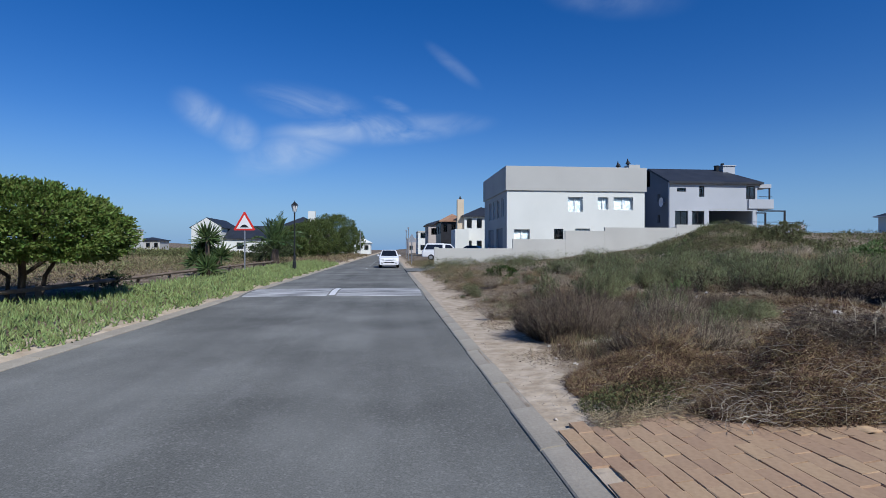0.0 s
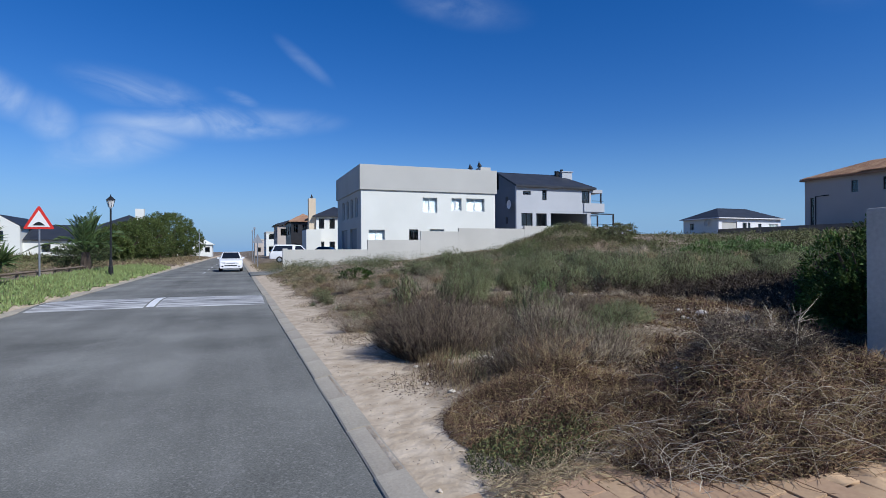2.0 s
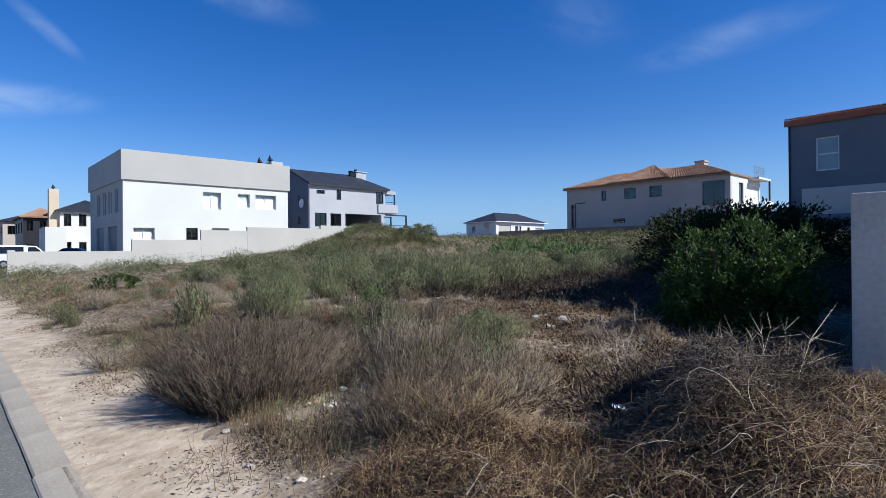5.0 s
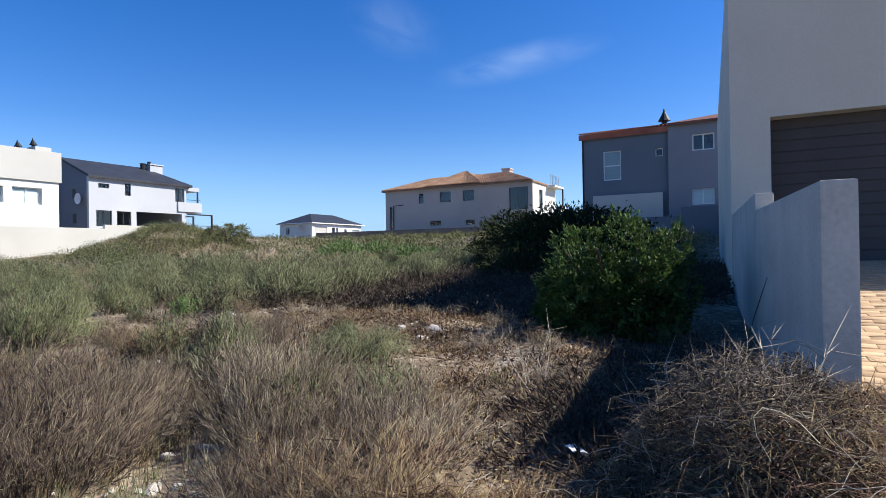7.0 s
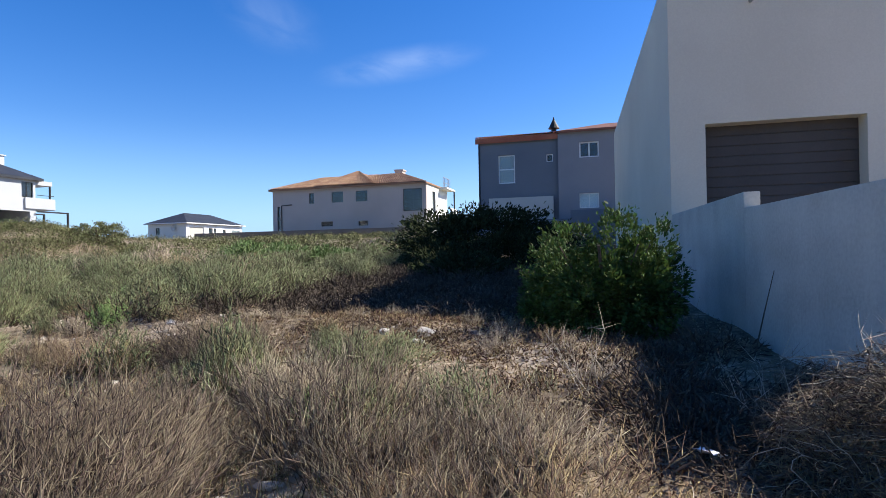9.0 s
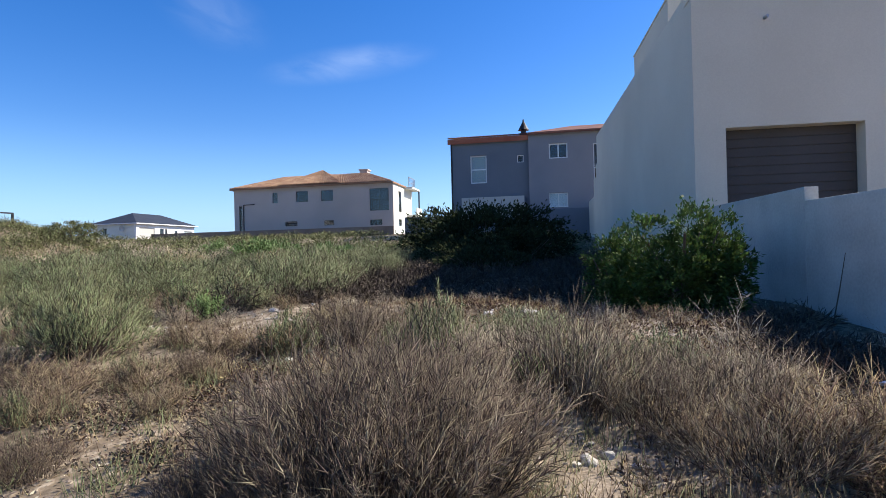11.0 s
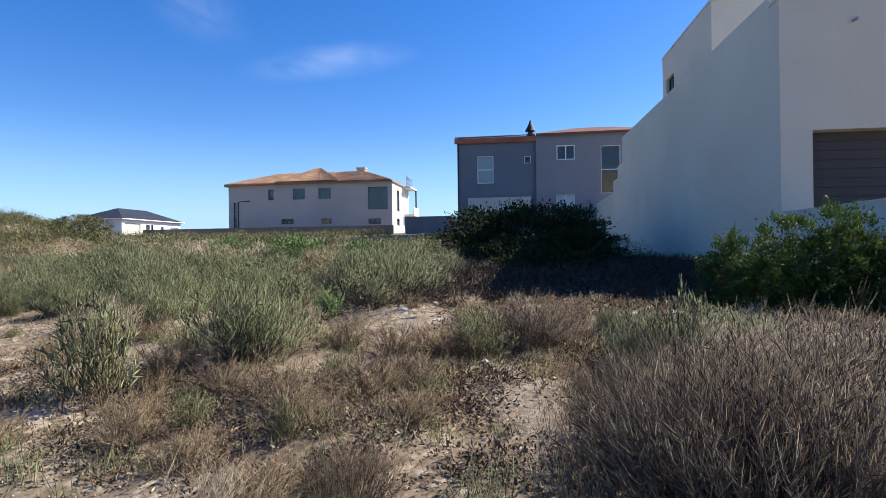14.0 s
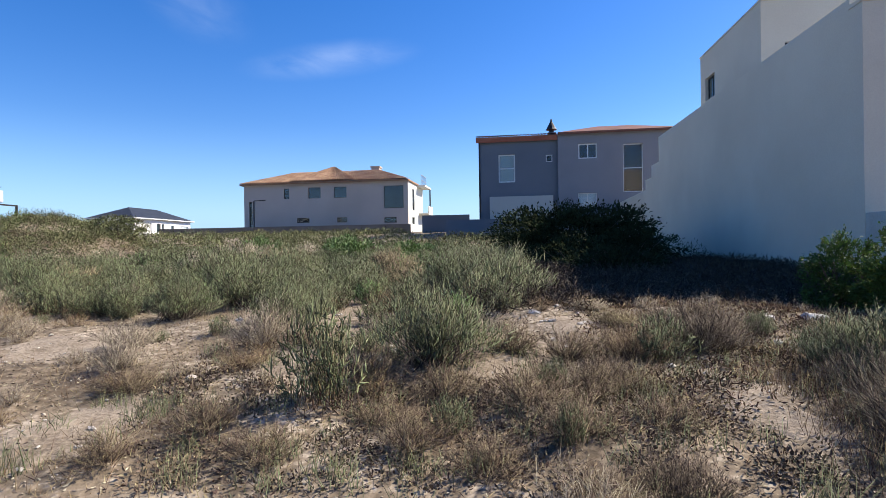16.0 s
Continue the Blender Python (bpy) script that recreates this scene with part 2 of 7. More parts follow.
P_DRY = plant("dry_twigs", (0.105, 0.068, 0.04), (0.26, 0.18, 0.112), 0.72, 0.85, 0.0)
P_HEAP = plant("dead_brush", (0.075, 0.046, 0.027), (0.26, 0.165, 0.098), 0.8, 0.85, 0.0)
P_GREY = plant("grey_twigs", (0.145, 0.115, 0.086), (0.33, 0.27, 0.205), 0.7, 0.85, 0.0)
P_STRAW = plant("straw", (0.3, 0.22, 0.13), (0.5, 0.4, 0.26), 0.4, 0.8, 0.15)
P_REED = plant("grey_green_stems", (0.049, 0.057, 0.025), (0.168, 0.172, 0.083), 0.68, 0.65, 0.0)
P_GREEN = plant("fresh_green_stems", (0.09, 0.15, 0.045), (0.17, 0.24, 0.08), 0.35, 0.6, 0.05)
P_LEAF = plant("leathery_leaf", (0.03, 0.06, 0.014), (0.1, 0.15, 0.035), 0.4, 0.65, 0.25)
P_TREE = plant("tree_leaf", (0.07, 0.115, 0.022), (0.2, 0.265, 0.06), 0.45, 0.5, 0.25)
P_EVERGREEN = plant("evergreen_leaf", (0.05, 0.075, 0.018), (0.13, 0.16, 0.045), 0.45, 0.6, 0.2)
P_ICE = plant("ice_plant_leaf", (0.13, 0.185, 0.055), (0.32, 0.38, 0.15), 0.35, 0.45, 0.2)
P_FAR = plant("olive_scrub", (0.092, 0.1, 0.039), (0.198, 0.19, 0.085), 0.62, 0.8, 0.0)
P_FARDRY = plant("dry_scrub", (0.14, 0.108, 0.062), (0.27, 0.21, 0.128), 0.6, 0.85, 0.0)
P_PALM = plant("palm_leaf", (0.05, 0.09, 0.03), (0.12, 0.17, 0.06), 0.35, 0.45, 0.2)
P_DARKTWIG = plant("dark_twigs", (0.062, 0.047, 0.035), (0.185, 0.143, 0.107), 0.7, 0.85, 0.0)
P_BIGTWIG = plant("brown_black_twigs", (0.052, 0.039, 0.029), (0.158, 0.12, 0.09), 0.7, 0.85, 0.0)
P_STALK = plant("brown_stalks", (0.072, 0.056, 0.041), (0.208, 0.165, 0.121), 0.72, 0.85, 0.0)
# blackish brown: the shade of house and wall put into the colour
P_SHADEDRY = plant("shade_dark_litter", (0.042, 0.032, 0.024), (0.098, 0.074, 0.055), 0.5, 0.9, 0.0)
P_DARKBUSH = plant("blackish_twigs", (0.04, 0.029, 0.022), (0.12, 0.088, 0.066), 0.7, 0.85, 0.0)
P_RUST = plant("rusty_dry_mat", (0.09, 0.063, 0.041), (0.205, 0.15, 0.1), 0.65, 0.85, 0.0)
P_BLEACH = plant("bleached_branch", (0.29, 0.245, 0.185), (0.47, 0.41, 0.33), 0.4, 0.8, 0.0)
P_DULL = plant("dull_green_leaf", (0.06, 0.07, 0.025), (0.15, 0.15, 0.06), 0.45, 0.7, 0.1)
# near-black leaf without glints: the shade of the house is in its colour
P_SHADELEAF = plant("shade_black_leaf", (0.022, 0.028, 0.014), (0.046, 0.056, 0.026), 0.4, 1.0, 0.0)
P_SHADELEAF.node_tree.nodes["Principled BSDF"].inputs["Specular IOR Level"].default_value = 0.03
P_DARKGREEN = plant("dark_shrub_leaf", (0.03, 0.042, 0.016), (0.065, 0.085, 0.034), 0.4, 0.75, 0.1)


# ---- building blocks ----
def mesh_of(name, bm):
    me = bpy.data.meshes.new(name)
    bm.normal_update()
    bm.to_mesh(me)
    bm.free()
    return me


def part(name, bm, material, parent=None, label="", smooth=False):
    """One mesh object, under a thing or a part."""
    me = mesh_of(name, bm) if isinstance(bm, bmesh.types.BMesh) else bm
    if not me.materials:
        me.materials.append(material)
    if smooth:
        me.polygons.foreach_set("use_smooth", [True] * len(me.polygons))
    ob = new(name, me)
    if parent:
        ob.parent = parent
    if label:
        tagged(ob, label)
    return ob


def base(name, x=0, y=0, z=0, rz=0):
    ob = new(name)
    ob.matrix_basis = pose(x, y, z, 0, 0, rz)
    return ob


def box(bm, x0, x1, y0, y1, z0, z1, bev=0.0):
    r = bmesh.ops.create_cube(bm, size=1.0)
    for v in r["verts"]:
        v.co = Vector((x0 + (v.co.x + 0.5) * (x1 - x0), y0 + (v.co.y + 0.5) * (y1 - y0), z0 + (v.co.z + 0.5) * (z1 - z0)))
    if bev:
        es = {e for v in r["verts"] for e in v.link_edges}
        bmesh.ops.bevel(bm, geom=list(es), offset=bev, segments=2, affect="EDGES", profile=0.7)
    return bm


def boxes(*rows, bev=0.0):
    bm = bmesh.new()
    for r in rows:
        box(bm, *r, bev=bev)
    return bm


def tube(bm, pts, radii, sides=8, cap=True):
    """A tapered tube along points."""
    pts = [Vector(p) for p in pts]
    rings = []
    for i, p in enumerate(pts):
        d = (pts[min(i + 1, len(pts) - 1)] - pts[max(i - 1, 0)]).normalized()
        a = d.orthogonal().normalized() if i == 0 else (rings[-1][1] - d * rings[-1][1].dot(d)).normalized()
        b = d.cross(a)
        r = radii[i] if isinstance(radii, (list, tuple)) else radii
        rings.append(([bm.verts.new(p + (a * math.cos(k * math.tau / sides) + b * math.sin(k * math.tau / sides)) * r) for k in range(sides)], a))
    for (r0, _), (r1, _) in zip(rings, rings[1:]):
        for k in range(sides):
            bm.faces.new((r0[k], r0[(k + 1) % sides], r1[(k + 1) % sides], r1[k]))
    if cap:
        bm.faces.new(rings[0][0][::-1])
        bm.faces.new(rings[-1][0])
    return bm


def prism(bm, outline, z0, z1):
    """An upright prism over a plan outline of (x, y)."""
    lo = [bm.verts.new((x, y, z0)) for x, y in outline]
    hi = [bm.verts.new((x, y, z1)) for x, y in outline]
    n = len(lo)
    for k in range(n):
        bm.faces.new((lo[k], lo[(k + 1) % n], hi[(k + 1) % n], hi[k]))
    bm.faces.new(hi)
    bm.faces.new(lo[::-1])
    bmesh.ops.recalc_face_normals(bm, faces=bm.faces)
    return bm


def mesh_from(name, verts, tris):
    me = bpy.data.meshes.new(name)
    verts, tris = np.asarray(verts, np.float32), np.asarray(tris, np.int32)
    me.vertices.add(len(verts))
    me.vertices.foreach_set("co", verts.ravel())
    me.loops.add(tris.size)
    me.loops.foreach_set("vertex_index", tris.ravel())
    me.polygons.add(len(tris))
    me.polygons.foreach_set("loop_start", np.arange(0, tris.size, 3, dtype=np.int32))
    me.update(calc_edges=True)
    return me


def unit(v):
    return v / np.maximum(np.linalg.norm(v, axis=-1, keepdims=True), 1e-9)


def spikes(at, way, length, radius, bend, steps=2, rng=None):
    """Three-sided tapering stems, bent by bend at the tip; arrays of one row per stem."""
    n = len(at)
    way = unit(way)
    side = unit(np.cross(way, unit(np.random.RandomState(5).normal(size=(n, 3)))))
    other = np.cross(way, side)
    out, length, radius = [], length[:, None], radius[:, None]
    for s in range(steps):
        f = s / steps
        mid = at + way * length * f + bend * length * f * f
        r = radius * (1 - 0.75 * f)
        for k in range(3):
            c, d = math.cos(k * 2.0944), math.sin(k * 2.0944)
            out.append(mid + (side * c + other * d) * r)
    out.append(at + way * length + bend * length)
    m = 3 * steps + 1
    verts = np.stack(out, 1).reshape(-1, 3)
    tri = []
    for s in range(steps - 1):
        for k in range(3):
            a, b, c, d = 3 * s + k, 3 * s + (k + 1) % 3, 3 * s + 3 + (k + 1) % 3, 3 * s + 3 + k
            tri += [(a, b, c), (a, c, d)]
    for k in range(3):
        tri.append((3 * (steps - 1) + k, 3 * (steps - 1) + (k + 1) % 3, 3 * steps))
    tris = (np.array(tri)[None] + (np.arange(n) * m)[:, None, None]).reshape(-1, 3)
    return verts, tris


def leaves(at, way, length, width, fold=0.25):
    """Folded pointed leaves, two faces each."""
    n = len(at)
    way = unit(way)
    side = unit(np.cross(way, unit(np.random.RandomState(7).normal(size=(n, 3)))))
    up = np.cross(side, way)
    length, width = length[:, None], width[:, None]
    mid = at + way * length * 0.5
    v = np.stack([at, mid + side * width * 0.5 + up * width * fold, at + way * length, mid - side * width * 0.5 + up * width * fold], 1).reshape(-1, 3)
    t = (np.array([(0, 1, 2), (0, 2, 3)])[None] + (np.arange(n) * 4)[:, None, None]).reshape(-1, 3)
    return v, t


def joined(*pairs):
    vs, ts, off = [], [], 0
    for v, t in pairs:
        vs.append(v)
        ts.append(t + off)
        off += len(v)
    return np.concatenate(vs), np.concatenate(ts)


def facade(p0, u, width, z0, z1, thick, openings):
    """A wall from p0 along the unit plan vector u; its outer side lies to the right of u. openings: (a0, a1, low, high)."""
    bm = bmesh.new()
    u = Vector((u[0], u[1], 0))
    inward = Vector((-u.y, u.x, 0))
    us = sorted({0, width, *(o[0] for o in openings), *(o[1] for o in openings)})
    zs = sorted({z0, z1, *(o[2] for o in openings), *(o[3] for o in openings)})
    at = lambda a, z, d: bm.verts.new(Vector((p0[0], p0[1], 0)) + u * a + inward * d + Vector((0, 0, z)))
    for a0, a1 in zip(us, us[1:]):
        for b0, b1 in zip(zs, zs[1:]):
            if any(o[0] <= a0 and a1 <= o[1] and o[2] <= b0 and b1 <= o[3] for o in openings):
                continue
            bm.faces.new((at(a0, b0, 0), at(a1, b0, 0), at(a1, b1, 0), at(a0, b1, 0)))
            bm.faces.new((at(a0, b1, thick), at(a1, b1, thick), at(a1, b0, thick), at(a0, b0, thick)))
    for a0, a1, b0, b1 in [(0, width, z0, z1)] + [o[:4] for o in openings]:
        ring = ((a0, b0), (a1, b0), (a1, b1), (a0, b1))
        for (a, b), (c, d) in zip(ring, ring[1:] + ring[:1]):
            bm.faces.new((at(a, b, 0), at(a, b, thick), at(c, d, thick), at(c, d, 0)))
    bmesh.ops.remove_doubles(bm, verts=bm.verts, dist=0.001)
    bmesh.ops.recalc_face_normals(bm, faces=bm.faces)
    return bm


def window(house, p0, u, o, frame_mat=None, bars=1, cross=0, blind=None, depth=0.12, w=0.06):
    """A framed window in an opening (a0, a1, low, high) of a facade: frame, mullions, pane, and blinds or a sheet of
    room-shade colour behind it.
    """
    frame_mat = frame_mat or M_FRAME
    a0, a1, b0, b1 = o[:4]
    u3 = Vector((u[0], u[1], 0))
    inward = Vector((-u3.y, u3.x, 0))
    m = Matrix((u3, inward, Vector((0, 0, 1)))).transposed().to_4x4()
    m.translation = Vector((p0[0], p0[1], 0))
    rows = [(a0, a0 + w, depth, depth + 0.05, b0, b1), (a1 - w, a1, depth, depth + 0.05, b0, b1),
            (a0 + w, a1 - w, depth, depth + 0.05, b0, b0 + w), (a0 + w, a1 - w, depth, depth + 0.05, b1 - w, b1)]
    extra = []
    for k in range(bars):
        c = a0 + (a1 - a0) * (k + 1) / (bars + 1)
        extra.append((c - w / 2, c + w / 2, depth + 0.003, depth + 0.047, b0 + w, b1 - w))
    for k in range(cross):
        c = b0 + (b1 - b0) * (k + 1) / (cross + 1)
        extra.append((a0 + w, a1 - w, depth + 0.006, depth + 0.044, c - w / 2, c + w / 2))
    bm = boxes(*rows)
    bm.transform(m)
    fr = part("window", bm, frame_mat, house)
    for row in extra:
        bm = boxes(row)
        bm.transform(m)
        part("glazing_bar", bm, frame_mat, fr)
    bm = boxes((a0 + 0.02, a1 - 0.02, depth + 0.02, depth + 0.028, b0 + 0.02, b1 - 0.02))
    bm.transform(m)
    pane = part("pane", bm, M_GLASS, fr)
    pane.visible_shadow = False
    if blind:
        bm = boxes((a0 + 0.01, a1 - 0.01, depth + 0.1, depth + 0.12, b0 + 0.01, b1 - 0.01))
        bm.transform(m)
        part("blind", bm, blind, fr)
    return fr


# ---- ground, road ----
def smooth(e0, e1, v):
    t = np.clip((v - e0) / (e1 - e0), 0, 1)
    return t * t * (3 - 2 * t)


def drive_z(x):
    return 0.07 + np.clip(np.asarray(x, float) - 1.27, 0, 10.2) * 0.113


def ground_z(x, y):
    """Height of the ground beside the road."""
    x, y = np.asarray(x, float), np.asarray(y, float)
    right = np.interp(x, [1.2, 2.2, 3, 4, 6, 8, 15, 22, 28, 34, 45, 58, 90, 300, 2500], [0.045, 0.1, 0.22, 0.34, 0.42, 0.5, 0.72, 0.95, 1.25, 1.7, 2.5, 3.3, 4.0, 4.3, 1.0])
    right = right + smooth(30, 52, y) * smooth(8, 26, x) * 1.5 * (1 - smooth(30, 60, x))
    right = right + 1.95 * np.exp(-((x - 21.2) ** 2 / 17.0 + (y - 33.8) ** 2 / 13.0))
    right = right + 0.15 * np.exp(-((x - 7.2) / 0.75) ** 2) * smooth(8.0, 9.2, y) * (1 - smooth(13, 14.5, y))
    right = right - 0.2 * np.exp(-((x - 9.6) / 1.3) ** 2) * smooth(6.2, 7.2, y) * (1 - smooth(11.5, 13, y))
    lumps = 0.05 * np.sin(x * 1.7 + np.sin(y * 1.3) * 1.4) * np.sin(y * 1.45 + 0.6) + 0.03 * np.sin(x * 4.3 + y * 1.1) * np.sin(y * 3.9)
    right = right + lumps * smooth(1.4, 3.0, x) + 0.25 * smooth(14, 30, x) * np.sin(x * 0.23 + 1) * np.sin(y * 0.19) * (1 - smooth(36, 60, x))
    in_drive = smooth(5.4, 5.2, y) * smooth(13, 12, x)
    right = right * (1 - in_drive) + (drive_z(x) - 0.075) * in_drive
    left = np.interp(-x, [5.1, 5.6, 6.6, 8.5, 12, 30, 100, 300, 2500], [0.06, 0.16, 0.36, 0.46, 0.5, 0.7, 1.3, 2.0, 0.5])
    left = left + 6 * np.exp(-(((x + 210) / 110) ** 2 + ((y - 400) / 90) ** 2)) + lumps * smooth(-5.4, -7, x) * 0.8
    return np.where(x > -2, right, left)


def sheet(xs, ys, zfun):
    gx, gy = np.meshgrid(xs, ys)
    z = zfun(gx, gy)
    v = np.stack([gx, gy, z], -1).reshape(-1, 3)
    nx = len(xs)
    i = (np.arange(len(ys) - 1)[:, None] * nx + np.arange(nx - 1)[None]).ravel()
    t = np.concatenate([np.stack([i, i + 1, i + nx + 1], 1), np.stack([i, i + nx + 1, i + nx], 1)])
    return v, t


def spread(*runs):
    """Grid lines: (from, to, step) runs."""
    out = []
    for a, b, s in runs:
        out += list(np.arange(a, b - 1e-6, s))
    return np.array(out + [runs[-1][1]])


def bed(x, y):
    """Ground with a trough where the road runs."""
    z = ground_z(x, y)
    return np.where((x > -5.05) & (x < 1.2), -0.12, z)


gxs = spread((-2500, -300, 220), (-300, -40, 20), (-40, -8, 2.0), (-8, -5.2, 0.4), (-5.2, -4.98, 0.11), (-4.98, 1.14, 1.02), (1.14, 1.3, 0.08), (1.3, 9, 0.14), (9, 16, 0.35), (16, 40, 1.0), (40, 100, 5), (100, 300, 40), (300, 2500, 220))
gys = spread((-2500, -200, 230), (-200, -10, 19), (-10, 4, 1.0), (4, 20, 0.14), (20, 36, 0.5), (36, 80, 2), (80, 200, 10), (200, 500, 30), (500, 2500, 200))
ground = part("ground", mesh_from("ground", *sheet(gxs, gys, bed)), M_SOIL, smooth=True)
tagged(ground, "sandy ground with dry litter, rising into low dunes", "ground", kind="structure")

# sand lies along the kerb and in bare patches between the shrubs
nd, lk = M_SOIL.node_tree.nodes, M_SOIL.node_tree.links
tc = nd.new("ShaderNodeTexCoord")
sep = nd.new("ShaderNodeSeparateXYZ")
lk.new(tc.outputs["Object"], sep.inputs[0])
nz = nd.new("ShaderNodeTexNoise")
nz.inputs["Scale"].default_value, nz.inputs["Detail"].default_value = 0.9, 5
lk.new(tc.outputs["Object"], nz.inputs["Vector"])
mm = nd.new("ShaderNodeMath")
mm.operation, mm.inputs[1].default_value = "MULTIPLY_ADD", 2.2
lk.new(nz.outputs["Fac"], mm.inputs[0])
lk.new(sep.outputs["X"], mm.inputs[2])
edge = nd.new("ShaderNodeMapRange")
for key, val in (("From Min", 2.9), ("From Max", 3.5), ("To Min", 1.0), ("To Max", 0.0)):
    edge.inputs[key].default_value = val
lk.new(mm.outputs[0], edge.inputs["Value"])
grain = nd.new("ShaderNodeTexNoise")
grain.inputs["Scale"].default_value, grain.inputs["Detail"].default_value = 5, 8
lk.new(tc.outputs["Object"], grain.inputs["Vector"])
sandy = nd.new("ShaderNodeValToRGB")
sandy.color_ramp.elements[0].position, sandy.color_ramp.elements[1].position = 0.32, 0.68
sandy.color_ramp.elements[0].color, sandy.color_ramp.elements[1].color = (0.38, 0.3, 0.205, 1), (0.56, 0.465, 0.345, 1)
lk.new(grain.outputs["Fac"], sandy.inputs[0])
mxs = nd.new("ShaderNodeMix")
mxs.data_type = "RGBA"
# a trodden sandy path runs in from the verge


def soil_math(op, a, b):
    n = nd.new("ShaderNodeMath")
    n.operation = op
    for k, v in enumerate((a, b)):
        if isinstance(v, (int, float)):
            n.inputs[k].default_value = v
        else:
            lk.new(v, n.inputs[k])
    return n.outputs[0]


off = soil_math("ADD", soil_math("MULTIPLY", sep.outputs["X"], 0.38), soil_math("SUBTRACT", sep.outputs["Y"], 10.0))
off = soil_math("ABSOLUTE", soil_math("ADD", off, soil_math("MULTIPLY", soil_math("SUBTRACT", nz.outputs["Fac"], 0.5), 0.5)), 0)
path = nd.new("ShaderNodeMapRange")
for key, val in (("From Min", 0.06), ("From Max", 0.24), ("To Min", 1.0), ("To Max", 0.0)):
    path.inputs[key].default_value = val
lk.new(off, path.inputs["Value"])
stop = nd.new("ShaderNodeMapRange")
for key, val in (("From Min", 4.0), ("From Max", 4.7), ("To Min", 1.0), ("To Max", 0.0)):
    stop.inputs[key].default_value = val
lk.new(sep.outputs["X"], stop.inputs["Value"])
this_side = soil_math("MULTIPLY", edge.outputs[0], soil_math("GREATER_THAN", sep.outputs["X"], -5.6))
lk.new(soil_math("MAXIMUM", this_side, soil_math("MULTIPLY", path.outputs[0], stop.outputs[0])), mxs.inputs["Factor"])
soil_bsdf = nd["Principled BSDF"]
lk.new(soil_bsdf.inputs["Base Color"].links[0].from_socket, mxs.inputs["A"])
lk.new(sandy.outputs[0], mxs.inputs["B"])
lk.new(mxs.outputs["Result"], soil_bsdf.inputs["Base Color"])

# bare pale sand between the shrubs: middle, half sizes
PATCHES = ((5.0, 17.4, 1.2, 0.75), (3.1, 15.4, 0.8, 0.5), (6.8, 16.3, 1.0, 0.6), (4.7, 14.5, 0.75, 0.4), (7.6, 15.0, 0.6, 0.5), (4.5, 12.5, 0.55, 0.35),
           (6.1, 11.8, 0.85, 0.45), (4.7, 10.75, 0.62, 0.36), (3.75, 10.6, 0.62, 0.34), (5.7, 9.75, 0.5, 0.25), (5.9, 13.3, 0.5, 0.4), (8.0, 11.3, 0.5, 0.4), (2.5, 8.85, 0.6, 0.34), (3.15, 8.45, 0.6, 0.36), (3.6, 8.75, 0.4, 0.3))


def bare(x, y):
    """1 in the middle of a bare patch, falling to 0 at its ragged edge."""
    x, y = np.asarray(x, float), np.asarray(y, float)
    wob = 0.3 * np.sin(x * 5.3 + 1.9 * np.sin(y * 4.1)) + 0.3 * np.sin(y * 7.7 - 2.3 * np.sin(x * 3.3)) + 0.26 * np.sin(x * 17 + 2 * np.sin(y * 13)) * np.sin(y * 15 - x * 6) - 0.25
    out = np.zeros(np.broadcast(x, y).shape)
    for px, py, rx, ry in PATCHES:
        out = np.maximum(out, 1 - ((x - px) / rx) ** 2 - ((y - py) / ry) ** 2 + wob * 0.8)
    return np.clip(out, 0, 1)


M_PATCH = surf("pale_sand", (0.16, 0.12, 0.082), (0.33, 0.268, 0.198), 0.95, 3.5, 24, 0.8, bump_dist=0.025, fine_amt=0.5)
for px, py, rx, ry in PATCHES:
    v, tt = sheet(np.linspace(px - rx * 1.35, px + rx * 1.35, 64), np.linspace(py - ry * 1.35, py + ry * 1.35, 56), lambda gx, gy: ground_z(gx, gy) - 0.012 + 0.022 * np.minimum(bare(gx, gy) * 2.2, 1))
    tagged(part("sand_patch", mesh_from("sand_patch", v, tt), M_PATCH, smooth=True), "patch of bare pale sand between dry shrubs", "sand", "sand patches", "structure")

ROAD_L, ROAD_R = -4.85, 1.06


def road_z(x, y):
    hump = 0.09 * np.clip(1 - ((y - 20.6) / 1.9) ** 2, 0, 1)
    return 0.02 - 0.006 * np.abs(x + 1.9) + hump


road = part("road", mesh_from("road", *sheet(np.linspace(ROAD_L, ROAD_R, 13), spread((-200, -10, 19), (-10, 18, 1), (18, 23, 0.25), (23, 120, 4), (120, 600, 30)), road_z)), M_ASPHALT, smooth=True)
tagged(road, "grey worn asphalt road with a speed hump", "road", kind="structure")
# light scuffs and tyre marks in the asphalt
nd, lk = M_ASPHALT.node_tree.nodes, M_ASPHALT.node_tree.links
tc = nd.new("ShaderNodeTexCoord")
mp = nd.new("ShaderNodeMapping")
mp.inputs["Scale"].default_value = (2.4, 1.1, 1)
lk.new(tc.outputs["Object"], mp.inputs[0])
sn = nd.new("ShaderNodeTexNoise")
sn.inputs["Scale"].default_value, sn.inputs["Detail"].default_value = 1.1, 9
lk.new(mp.outputs[0], sn.inputs["Vector"])
sr = nd.new("ShaderNodeMapRange")
for key, val in (("From Min", 0.54), ("From Max", 0.72), ("To Min", 0.0), ("To Max", 0.22)):
    sr.inputs[key].default_value = val
lk.new(sn.outputs["Fac"], sr.inputs["Value"])
mxs = nd.new("ShaderNodeMix")
mxs.data_type = "RGBA"
mxs.inputs["B"].default_value = (0.27, 0.265, 0.25, 1)
lk.new(sr.outputs[0], mxs.inputs["Factor"])
ab = nd["Principled BSDF"]
